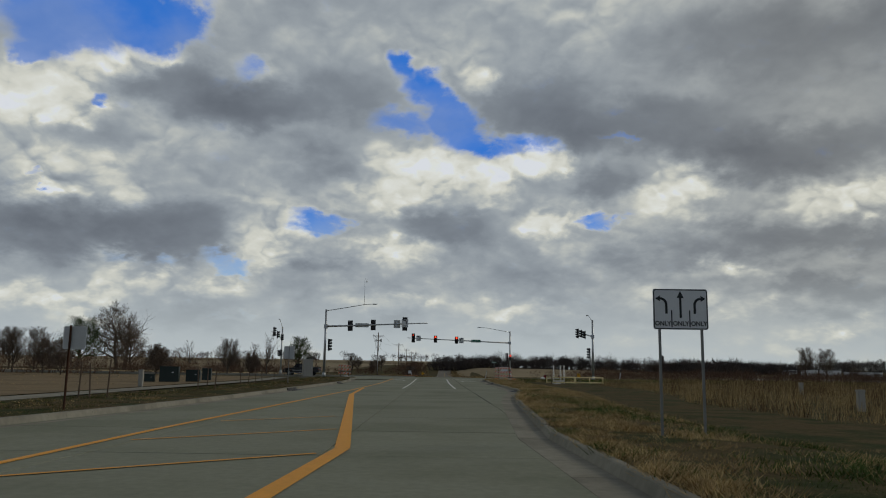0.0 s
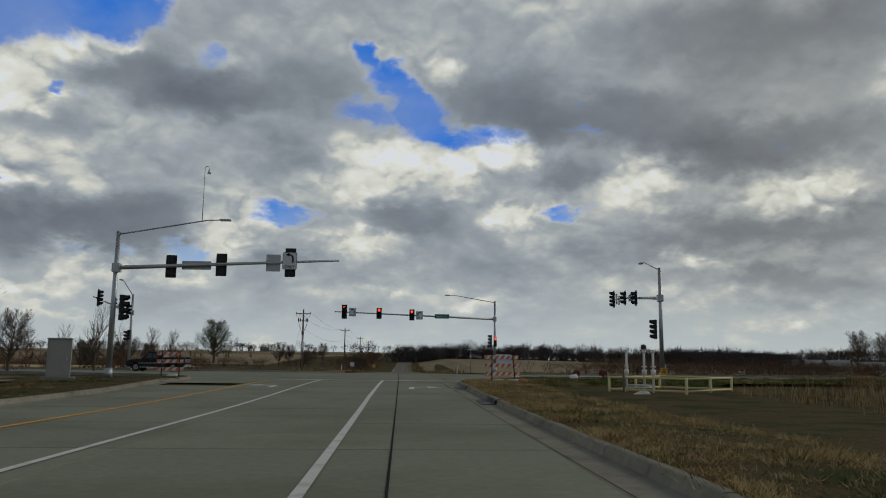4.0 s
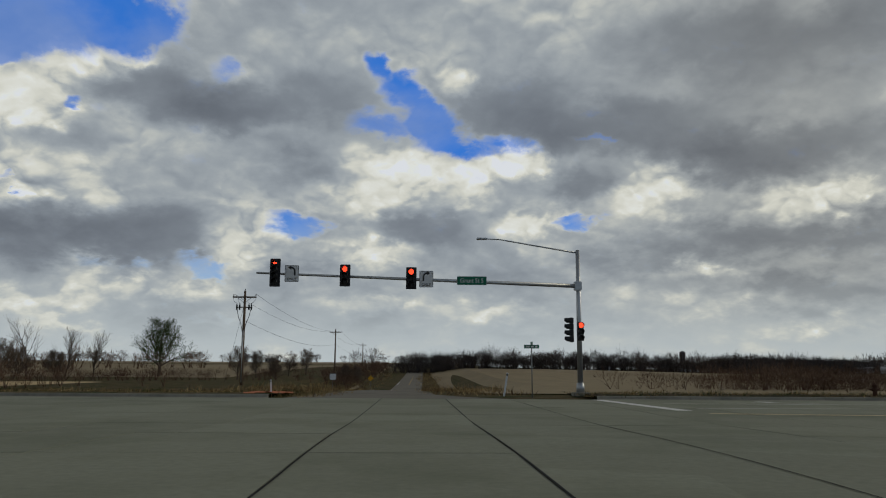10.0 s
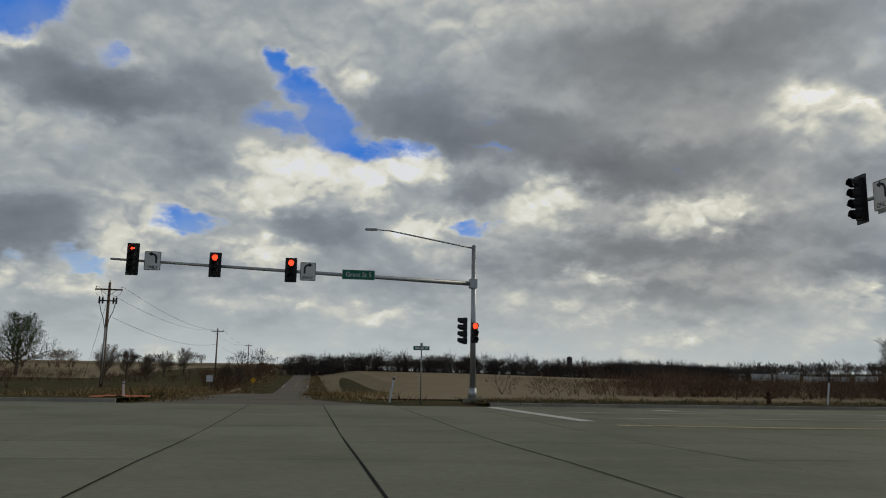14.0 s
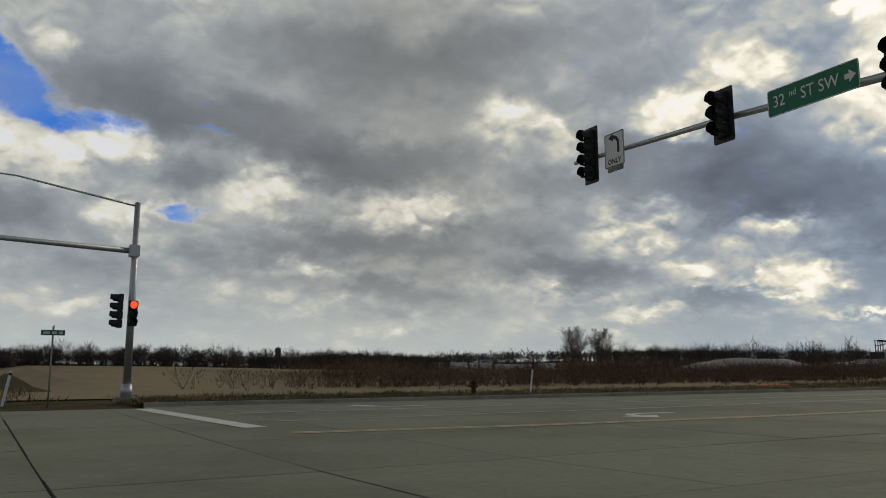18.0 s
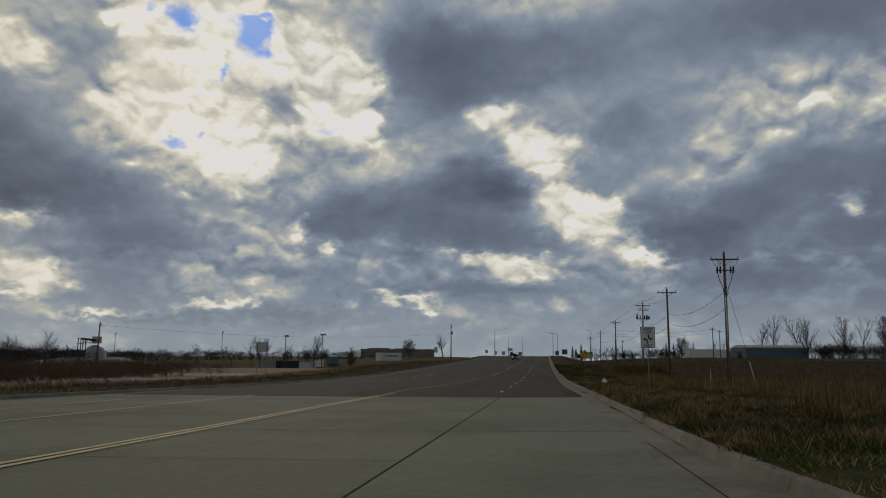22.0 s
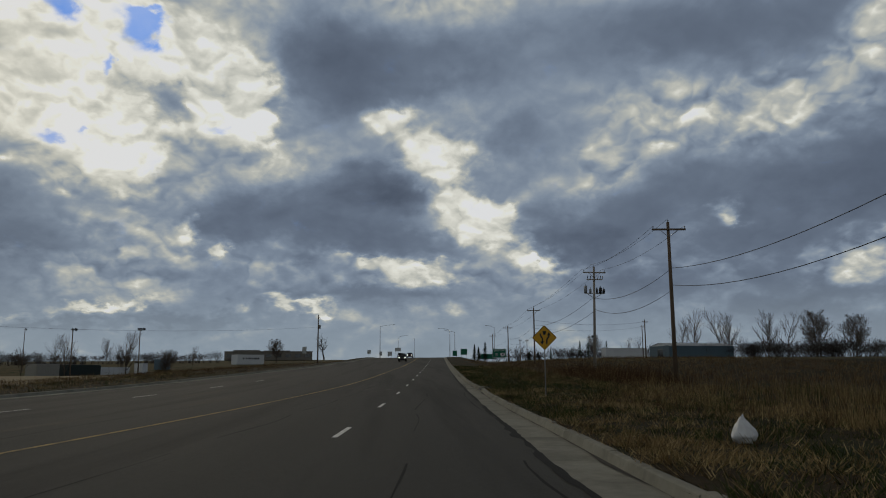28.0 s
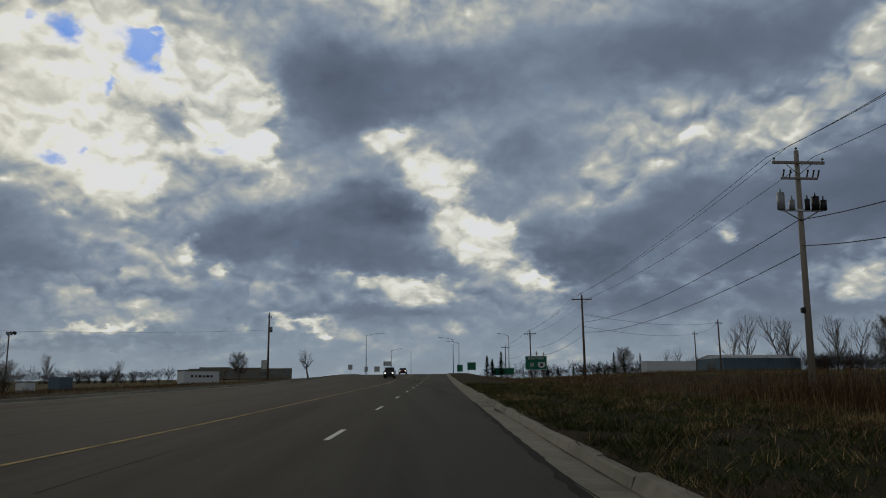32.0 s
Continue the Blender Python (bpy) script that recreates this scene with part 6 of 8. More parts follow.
def meadow(name, centres, each, hgt, length, width, mats, green, lift, label, category, seed, spread=0.10, flop=1.0, dip=False):
    """Tussocks: each centre bears a tuft of thin blades that lean one way; green(x, y) says how green the place is."""
    r = np.random.RandomState(seed)
    n = len(centres)
    z = heights(centres) + lift
    if dip:
        kerb = np.interp(centres[:, 1], [p[1] for p in KERB_R], [p[0] for p in KERB_R])
        z -= np.array([swale(x, y, x - k) for (x, y), k in zip(centres, kerb)])
    lump = np.array([noise.noise(Vector((x * 0.8, y * 0.8, 7.0))) + 0.8 * noise.noise(Vector((x * 2.4, y * 2.4, 9.0))) for x, y in centres])
    tone = np.array([noise.noise(Vector((x * 0.35, y * 0.35, 2.0))) + 0.9 * noise.noise(Vector((x * 1.9, y * 1.9, 4.0))) + green(x, y) for x, y in centres])
    size = np.clip(0.80 + 1.15 * lump, 0.22, 2.1)
    way = r.uniform(0, math.tau, n)
    rep = lambda a: np.repeat(a, each, axis=0)
    m = n * each
    size, way, tone = rep(size), rep(way) + r.normal(0, 0.7, m), rep(tone) + r.normal(0, 0.25, m)
    base = np.column_stack([rep(centres) + r.normal(0, spread, (m, 2)), rep(z) - 0.02])
    up = r.uniform(hgt[0], hgt[1], m) * size
    out = r.uniform(length[0], length[1], m) * size * flop
    tip = base + np.column_stack([np.cos(way) * out, np.sin(way) * out, up])
    which = np.where(tone > 0.12, 1, 0)
    pale = r.rand(m)
    which = np.where((which == 0) & (pale < 0.30), 2, which)
    which = np.where((which == 1) & (pale < 0.12), 0, which)
    return slivers(name, base, tip, r.uniform(width[0], width[1], m), mats, which, label, category)


rs = np.random.RandomState(4)
LIVE = [DRY_GRASS, GREEN_GRASS, STRAW]
DULL = [BROWN_GRASS, DARK_GRASS, DRY_GRASS]
# verge of the approach, thickest where the camera comes close
n = 30000
yy = -95 + 87 * rs.rand(n)
off = 0.26 + 15.5 * rs.rand(n) ** 1.8
kx = np.interp(yy, [p[1] for p in KERB_R], [p[0] for p in KERB_R])
meadow("verge_grass", np.column_stack([kx + off, yy]), 14, (0.03, 0.14), (0.04, 0.20), (0.010, 0.026), LIVE,
       lambda x, y: 0.55 * smooth01(x, 5.0, 8.5) * smooth01(y, -30, -12) + 0.22 * smooth01(x, 4.5, 9.0) + 0.75 * smooth01(-y, 48, 72) * smooth01(x, 0.3, 2.5) - 0.30, 0.13, "matted dry grass and green clover along a kerb", "grass", 1, 0.11, dip=True)
# corner by the barricade
n = 17000
bend_at = rs.uniform(0, len(corner_r) - 1.001, n)
bend_xy = np.array(corner_r)
bend_i = bend_at.astype(int)
way_ = bend_xy[bend_i + 1] - bend_xy[bend_i]
way_ /= np.linalg.norm(way_, axis=1, keepdims=True)
off = (0.32 + 12.5 * rs.rand(n) ** 1.45)[:, None]
spot = bend_xy[bend_i] + (bend_xy[bend_i + 1] - bend_xy[bend_i]) * (bend_at - bend_i)[:, None] + np.column_stack([way_[:, 1], -way_[:, 0]]) * off
meadow("corner_grass", spot, 14, (0.03, 0.14), (0.04, 0.20), (0.010, 0.026), LIVE,
       lambda x, y: 0.75 * smooth01(x + y * 0.3, 4.5, 8.0) - 0.25, 0.13, "matted dry grass and green clover on a corner", "grass", 2, 0.11, dip=True)
# verge of the climbing road
n = 20000
ss = 31 + 155 * rs.rand(n) ** 1.25
dd = south_at(ss) - 0.34 - 8.5 * rs.rand(n) ** 1.5
meadow("road_verge_grass", b_to_xy(ss, dd), 13, (0.05, 0.22), (0.06, 0.26), (0.010, 0.028), DULL,
       lambda x, y: 0.10 + 0.5 * smooth01(x, 95, 120) - 0.3 * smooth01(-y, -4, 2), 0.13, "brown and dull green grass beside the kerb", "grass", 3, 0.12)
# dark red-brown weeds behind it
n = 17000
ss = 24 + 240 * rs.rand(n) ** 1.15
dd = SOUTH - 5.0 - 60 * rs.rand(n) ** 1.5 + 1.5 * np.sin(ss * 0.21)
meadow("weed_field", b_to_xy(ss, dd), 11, (0.20, 0.62), (0.02, 0.28), (0.010, 0.028), [WEEDS, BROWN_GRASS, BROWN_GRASS],
       lambda x, y: -0.12, -0.02, "tall red-brown dead weeds in an open field", "weeds", 4, 0.24)
n = 5000
ss = 24 + 90 * rs.rand(n)
dd = SOUTH - 5.5 - 14 * rs.rand(n) ** 1.2
meadow("pale_weeds", b_to_xy(ss, dd), 6, (0.35, 0.75), (0.02, 0.2), (0.008, 0.018), [BROWN_GRASS, DARK_GRASS, DRY_GRASS],
       lambda x, y: -0.1, 0.0, "thin pale seed stalks among dead weeds", "weeds", 24, 0.2)
n = 700
ss = 120 + 30 * rs.rand(n)
dd = 1.5 - 3.0 + 5 * rs.rand(n)
meadow("weed_clump", b_to_xy(ss, dd), 12, (0.5, 1.2), (0.05, 0.5), (0.012, 0.03), [WEEDS, BROWN_GRASS, WEEDS], lambda x, y: -0.3, 0.1, "tall dark weed thicket round a pole", "weeds", 14, 0.3)
# straw-coloured weeds beyond the approach's verge
n = 8500
xx, yy = 9.0 + 50 * rs.rand(n) ** 1.25, -78 + 68 * rs.rand(n)
keep = xx > 9.8 + 2.0 * np.sin(yy * 0.12) + np.maximum(0, (yy + 40) * 0.22)
meadow("straw_weeds", np.column_stack([xx, yy])[keep], 11, (0.30, 0.95), (0.04, 0.45), (0.012, 0.034), [DRY_GRASS, WEEDS, BROWN_GRASS], lambda x, y: -0.15, -0.25, "tall straw-coloured dead weeds", "weeds", 5, 0.25)
# strip west of the approach
n = 4500
yy = -95 + 91 * rs.rand(n)
kx = np.interp(yy, [p[1] for p in KERB_L], [p[0] for p in KERB_L])
meadow("west_verge_grass", np.column_stack([kx - 0.2 - 4.6 * rs.rand(n), yy]), 13, (0.03, 0.10), (0.03, 0.16), (0.010, 0.026), DULL, lambda x, y: 0.32, 0.12, "short green grass strip beside a pavement", "grass", 6, 0.14)
n = 2600
meadow("lot_straw", np.column_stack([-24 - 45 * rs.rand(n), -85 + 90 * rs.rand(n)]), 8, (0.02, 0.10), (0.05, 0.22), (0.012, 0.03), [DRY_GRASS, DARK_GRASS, STRAW], lambda x, y: -0.2, -0.03, "thin straw strewn over bare ground", "grass", 7, 0.4)
# far side of the cross road
n = 5000
ss = 7 + 150 * rs.rand(n)
dd = NORTH + 0.2 + 9 * rs.rand(n) ** 1.3
meadow("far_verge_grass", b_to_xy(ss, dd), 10, (0.04, 0.2), (0.03, 0.2), (0.02, 0.045), DULL, lambda x, y: 0.15, 0.1, "low green and brown grass on the far verge", "grass", 8, 0.2)
n = 4500
ss = 55 + 205 * rs.rand(n)
dd = NORTH + 1.5 + 13 * rs.rand(n)
meadow("yard_weeds", b_to_xy(ss, dd), 9, (0.12, 0.42), (0.02, 0.3), (0.02, 0.05), [WEEDS, BROWN_GRASS, BROWN_GRASS], lambda x, y: -0.25, 0.0, "brown dead weeds before a storage yard", "weeds", 9, 0.35)
n = 2600
ss = -90 + 84 * rs.rand(n)
dd = NORTH + 0.3 + 11 * rs.rand(n)
meadow("west_weeds", b_to_xy(ss, dd), 9, (0.06, 0.28), (0.05, 0.3), (0.02, 0.05), [BROWN_GRASS, DARK_GRASS, DRY_GRASS], lambda x, y: -0.1, 0.0, "brown weeds and grass along the far verge", "weeds", 10, 0.3)
n = 2400
yy = 42 + 200 * rs.rand(n)
xx = np.where(rs.rand(n) < 0.5, -6.0 - 7 * rs.rand(n), 1.2 + 6 * rs.rand(n))
meadow("ditch_weeds", np.column_stack([xx, yy]), 9, (0.12, 0.5), (0.05, 0.4), (0.02, 0.06), [BROWN_GRASS, WEEDS, DRY_GRASS], lambda x, y: -0.1, -0.05, "dead grass in the ditches of the country road", "weeds", 11, 0.4)


# ---- brush and far woods, in bulk ----
def thicket(name, xy, hgt, crown, per, width, mat, label, category, seed):
    """Bare growth as clouds of thin twigs, each on a few stems."""
    r = np.random.RandomState(seed)
    n = len(xy)
    z = heights(xy) - 0.1
    h = r.uniform(hgt[0], hgt[1], n) * np.where(r.rand(n) < 0.15, 1.25, 1.0)
    v = r.normal(0, 1, (n, per, 3))
    v /= np.linalg.norm(v, axis=2, keepdims=True)
    p = v * (r.rand(n, per, 1) ** 0.45)
    mid = 0.56
    rad = np.stack([crown * h, crown * h, 0.42 * h], 1)[:, None, :]
    c = np.column_stack([xy, z + mid * h])[:, None, :]
    base = c + p * rad * 0.85
    tip = base + (v * np.array([0.8, 0.8, 0.5]) + np.array([0, 0, 0.7]) + r.normal(0, 0.45, (n, per, 3))) * (h * 0.16)[:, None, None]
    stems = max(2, per // 22)
    base[:, :stems, :2] = xy[:, None, :] + r.normal(0, 0.06, (n, stems, 2)) * h[:, None, None]
    base[:, :stems, 2] = z[:, None]
    tip[:, :stems] = c + r.normal(0, 0.35, (n, stems, 3)) * rad * np.array([1, 1, 0.6]) + np.array([0, 0, 0.1])
    w = np.full((n, per), width) * r.uniform(0.6, 1.5, (n, per))
    w[:, :stems] *= 1.6
    tip[..., 2] = np.maximum(tip[..., 2], base[..., 2] - 0.3)
    return slivers(name, base.reshape(-1, 3), tip.reshape(-1, 3), w.ravel(), [mat], np.zeros(n * per), label, category)


def along(pts, n, depth, seed):
    r = np.random.RandomState(seed)
    pts = np.array(pts, float)
    seg = np.hypot(*np.diff(pts, axis=0).T)
    cum = np.r_[0, np.cumsum(seg)]
    t = r.rand(n) * cum[-1]
    x, y = np.interp(t, cum, pts[:, 0]), np.interp(t, cum, pts[:, 1])
    return np.column_stack([x + r.normal(0, depth, n), y + r.normal(0, depth, n)])


thicket("woods_north", along([(-2, 240), (40, 238), (110, 250), (170, 290)], 430, 6, 1), (3.4, 6.0), 0.5, 300, 0.085, WOODS, "dark belt of bare woods beyond a field", "woods", 21)
thicket("woods_north_undergrowth", along([(-2, 236), (40, 234), (110, 246), (170, 284)], 430, 5, 31), (2.2, 3.6), 0.9, 170, 0.10, WOODS, "dark undergrowth below bare woods", "woods", 41)
thicket("woods_far_north_east", along([(120, 330), (260, 420), (480, 420), (700, 330)], 700, 14, 2), (5, 8.5), 0.7, 90, 0.34, WOODS, "far dark line of bare woods", "woods", 22)
thicket("woods_far_north_west", along([(-700, 620), (-420, 720), (-150, 800), (60, 930)], 110, 20, 3), (6, 10), 0.6, 110, 0.45, WOODS, "far tree groups on a hilltop", "woods", 23)
thicket("woods_west", along([(-300, 110), (-190, 160), (-120, 190), (-60, 215)], 170, 8, 4), (2.5, 5.0), 0.55, 130, 0.12, BRUSH, "brown hedge of bare brush", "woods", 24)
thicket("brush_west", along([(-90, -30), (-62, -5), (-48, 22), (-36, 55), (-30, 62)], 300, 5, 5), (1.0, 2.4), 0.6, 170, 0.035, BRUSH, "tangled brown brush", "brush", 25)
thicket("brush_west_fence", along([(-80, 90), (-45, 98), (-14, 108)], 150, 3, 15), (0.8, 1.9), 0.8, 150, 0.04, BRUSH, "tangled brown brush along a fence", "brush", 35)
thicket("brush_road", along([(-12, 105), (-13, 140), (-12, 200), (-11, 300)], 130, 2.2, 6), (1.2, 2.6), 0.7, 140, 0.06, BRUSH, "brown brush beside the country road", "brush", 26)
thicket("brush_north_east", along([on_b(22, 62), on_b(60, 62), on_b(110, 66), on_b(125, 72)], 1500, 4.5, 7), (0.9, 2.1), 1.0, 110, 0.032, BRUSH, "low red-brown brush at the edge of a field", "brush", 27)
thicket("woods_yard", along([(140, 150), (165, 140), (185, 112)], 170, 5, 8), (3.6, 6.2), 0.4, 200, 0.07, WOODS, "dark bare trees behind a gravel pile", "woods", 28)
thicket("woods_east", along([(330, -104), (327, -130), (318, -165), (250, -215)], 620, 6, 9), (3.2, 6.5), 0.6, 170, 0.09, WOODS, "dark brush and bare woods behind a weed field", "woods", 29)
thicket("woods_far_east", along([(280, 190), (310, 130), (330, 95), (340, 70)], 260, 6, 10), (2.0, 3.8), 0.6, 110, 0.12, WOODS, "low dark brush behind a storage yard", "woods", 30)
thicket("woods_far_south_east", along([(372, -30), (366, -52), (352, -80), (345, -102)], 170, 4, 11), (2.5, 5), 0.6, 120, 0.13, WOODS, "low dark brush behind a metal shed", "woods", 31)
thicket("woods_far_west", along([(-900, 60), (-700, 300), (-650, 600)], 200, 25, 12), (7, 11), 0.6, 80, 0.4, WOODS, "far dark woods", "woods", 32)

# single trees of the east
for kind, x, y, hgt, ref in [("round", 94.6, 111.6, 8.8, 8), ("round", 98.5, 108.3, 8.4, 8), ("slim", 89.8, 115.4, 4.5, 7), ("tall", 105, 104, 4.6, 10), ("wide", 108, 112, 4.0, 8), ("tall", 183, 114, 9.0, 10), ("tall", 178, 118, 8.0, 10),
                             ("slim", 188, 82, 6.0, 7), ("tall", 191, 75, 6.0, 10), ("slim", 192.7, 69.2, 5.0, 7), ("slim", 194.4, 63.4, 6.2, 7), ("open", 226.3, 65.2, 9.6, 9), ("round", 200, 49.6, 4.5, 8),
                             ("stag", 452.4, 48.5, 13.0, 8), ("slim", 236, 69.6, 7.0, 7), 
                             ("slim", 345.8, -96.2, 19.0, 7), ("tall", 346.1, -105.7, 19.0, 10), ("open", 347.5, -109.5, 18.0, 9), ("slim", 343.0, -90.5, 15.5, 7), ("open", 344.3, -122.4, 18.5, 9), ("tall", 345.5, -130.5, 18.0, 10),
                             ("round", 349.3, -143.5, 18.5, 8), ("round", 348.0, -158.0, 17.0, 8), ("open", 340, -172, 12.0, 9), ("round", 332, -182, 11.0, 8), ("round", 363.5, -63.3, 10.0, 8), ("slim", 362, -76, 9.0, 7), ("slim", 361, -80, 9.5, 7),
                             ("round", 326.2, 51.7, 8.0, 8), ("open", 388.4, 129.2, 10.0, 9), ("open", 274.8, 65.0, 5.2, 9), ("slim", 262, 92, 8.0, 7), ("slim", 266, 96, 8.5, 7)]:
    plant(kind, x, y, hgt, ref)
for t in KINDS.values():
    for o in [*t.children_recursive, t]:
        bpy.data.objects.remove(o)


def evergreen(x, y, hgt, r0):
    t = thing("evergreen", pose(x, y, height(x, y) - 0.05), "small dark evergreen with drooping boughs", "evergreen tree", "evergreens")
    bm = bmesh.new()
    tube(bm, (0, 0, 0), (0, 0, hgt * 0.9), 0.10, 0.02, 7)
    part("trunk", bm, BARK, t)
    r = random.Random(int(x * 7 + y))
    vs, fs = [], []
    for i in range(420):
        u = r.random() ** 0.8
        z = hgt * (0.06 + 0.92 * u)
        rad = r0 * (1 - u) ** 0.8 * r.uniform(0.5, 1.1) + 0.06
        a = r.uniform(0, math.tau)
        c, s = math.cos(a), math.sin(a)
        b = len(vs)
        w = 0.09 + 0.12 * (1 - u)
        vs += [(c * rad * 0.15 - s * w, s * rad * 0.15 + c * w, z + 0.06), (c * rad * 0.15 + s * w, s * rad * 0.15 - c * w, z + 0.05), (c * rad, s * rad, z - 0.12 + r.uniform(-0.1, 0.15))]
        fs.append((b, b + 1, b + 2))
    raw("crown", vs, fs, NEEDLES, t, "dark needles")
    return t


for x, y, hgt, r0 in [(260.1, -7.0, 4.2, 1.5), (259.9, -9.6, 5.4, 1.7), (262, -8.2, 3.8, 1.6), (366, -38.5, 4.0, 1.8), (364, -46.5, 4.6, 1.9), (361, -54, 5.0, 1.8), (318, -47.0, 6.0, 1.9), (320, -50.2, 5.6, 2.1), (366, -42, 3.4, 1.8), (358, -66.6, 7.6, 2.6)]:
    evergreen(x, y, hgt, r0)


# ---- barricades and street-corner things ----
def barricade(x, y, turn, w, label, board=True, tilt=0.0):
    """Three striped boards hung behind two steel posts, some with a blank sign between."""
    t = thing("barricade", pose(x, y, ground_at(x, y, 0.14), 0, 0, turn), label, "barricade", "striped barricades")
    for px, top in ((-w * 0.31, 0.0), (w * 0.34, -tilt)):
        bm = bmesh.new()
        tube(bm, (px, -0.045, -0.15), (px + top, -0.045, 1.44), 0.030, 0.030, 6)
        part("post", bm, RUST, t, "rusty steel post")
    for z, wide in ((0.39, 1.0), (0.83, 0.97), (1.26, 0.94)):
        bm = bmesh.new()
        ww = w * wide
        mid = (ww - w) / 2
        box(bm, mid, 0, z, ww, 0.03, 0.205, 0.006)
        b = part("board", bm, BOARD_WHITE, t, "white barricade board")
        n = max(3, round(ww / 0.36))
        pitch = ww / n
        for k in range(n + 1):
            x0 = mid - ww / 2 + (k - 0.35) * pitch
            pts = [(x0, -0.1), (x0 + pitch * 0.5, -0.1), (x0 + pitch * 0.5 + 0.15, 0.1), (x0 + 0.15, 0.1)]
            lo, hi = mid - ww / 2 + 0.004, mid + ww / 2 - 0.004
            if pts[2][0] <= lo or pts[0][0] >= hi:
                continue
            pts = [(max(lo, min(hi, px)), pz) for px, pz in pts]
            flat_shape(b, pts, 0, -0.018, z, ORANGE, "stripe")
    if board:
        bm = bmesh.new()
        box(bm, 0.08, 0.03, 1.10, 0.95, 0.012, 0.62, 0.004)
        part("panel", bm, SIGN_WHITE, t, "blank white panel")
    return t


barricade(4.53, -3.78, 22, 2.2, "orange and white striped barricade leaning on rusty posts", tilt=0.16)
barricade(-14.15, 0.15, 6, 1.5, "orange and white striped barricade by a signal pole", board=False)


def sandbag(x, y, turn, mat, label):
    bm = bmesh.new()
    bmesh.ops.create_icosphere(bm, subdivisions=3, radius=1)
    for v in bm.verts:
        f = 1 + 0.32 * noise.noise(v.co * 1.9 + Vector((x * 3, y * 3, 0))) + 0.16 * noise.noise(v.co * 5 + Vector((y * 5, 0, 0)))
        v.co = Vector((math.copysign(abs(v.co.x) ** 0.7, v.co.x) * 0.29 * f, math.copysign(abs(v.co.y) ** 0.7, v.co.y) * 0.17 * f, math.copysign(abs(v.co.z) ** 0.8, v.co.z) * 0.09 * f))
    for f in bm.faces:
        f.smooth = True
    ob = link_mesh("sandbag", bm, mat)
    ob.matrix_world = pose(x, y, ground_at(x, y, 0.17), 0, 0, turn)
    return tagged(ob, label, "sandbag", "sandbags")


for x, y, a, m, lab in [(3.70, -4.0, 30, BURLAP_ORANGE, "faded orange sandbag at a barricade's foot"), (4.25, -4.15, 18, BURLAP, "off-white sandbag at a barricade's foot"), (4.85, -3.62, 26, BURLAP_ORANGE, "faded orange sandbag at a barricade's foot"),
                        (5.10, -3.86, 12, BURLAP, "off-white sandbag at a barricade's foot"), (5.62, -3.55, 22, BURLAP_ORANGE, "faded orange sandbag at a barricade's foot"), (-13.9, -0.3, 20, BURLAP, "off-white sandbag in short grass")]:
    sandbag(x, y, a, m, lab)

# guard rail of painted pipe round a valve set
rail = thing("pipe_guard_rail", pose(11.6, -9.78, -0.3, 0, 0, 46.9), "cream painted pipe rail standing in grass", "guard rail")
ring = [(-2.66, -1.8), (2.66, -1.8), (2.66, 1.8), (-2.66, 1.8)]
for px, py in ring + [(0, -1.8), (0, 1.8)]:
    bm = bmesh.new()
    tube(bm, (px, py, -0.2), (px, py, 1.04), 0.058, 0.058, 12)
    part("post", bm, CREAM, rail)
for z in (0.45, 0.98):
    for (ax, ay), (bx, by) in zip(ring, ring[1:] + ring[:1]):
        bm = bmesh.new()
        tube(bm, (ax, ay, z), (bx, by, z), 0.045, 0.045, 10)
        part("rail_bar", bm, CREAM, rail)
valves = thing("valve_set", pose(9.75, -11.4, -0.36, 0, 0, -35), "white painted gas valve pipes standing in a row", "valve pipes")
for i, px in enumerate((-0.75, 0.05, 0.45)):
    bm = bmesh.new()
    tube(bm, (px, 0, -0.2), (px, 0, 2.2), 0.055, 0.055, 10)
    p = part("riser", bm, PIPE_WHITE, valves)
    bm = bmesh.new()
    tube(bm, (px, 0, 1.15), (px, 0, 1.4), 0.11, 0.11, 10)
    tube(bm, (px, 0, 1.5), (px, 0, 1.55), 0.12, 0.12, 10)
    part("collar", bm, PIPE_WHITE, p)
    bm = bmesh.new()
    tube(bm, (px, 0, 2.14), (px, 0, 2.2), 0.10, 0.10, 10)
    box(bm, px, 0, 2.24, 0.18, 0.06, 0.07, 0.01)
    part("hand_wheel", bm, PIPE_WHITE, p)
for z in (0.62, 0.72):
    bm = bmesh.new()
    tube(bm, (-0.78, 0, z), (0.5, 0, z), 0.035, 0.035, 8)
    part("manifold", bm, PIPE_WHITE, valves)
bm = bmesh.new()
bent_tube(bm, [(-0.75, -0.1, 0.5), (-0.9, -0.3, 0.3), (-1.1, -0.5, 0.05)], 0.03, 0.03, 8)
part("drain_pipe", bm, PIPE_WHITE, valves)
bm = bmesh.new()
bmesh.ops.create_icosphere(bm, subdivisions=3, radius=1)
for v in bm.verts:
    f = 1 + 0.3 * noise.noise(v.co * 1.6)
    v.co = Vector((v.co.x * 0.5 * f, v.co.y * 0.35 * f, max(v.co.z, -0.2) * 0.30 * f))
ob = link_mesh("sack", bm, BURLAP)
ob.matrix_world = pose(9.3, -12.6, -0.15, 0, 0, 20)
tagged(ob, "grey-white plastic sack slumped in grass", "sack")
bm = bmesh.new()
tube(bm, (0, 0, -0.2), (0, 0, 1.15), 0.05, 0.05, 8)
ob = link_mesh("marker_post", bm, WOOD_POLE)
ob.matrix_world = pose(8.9, -11.3, -0.3)
tagged(ob, "thin dark wooden stake by a pipe rail", "stake")

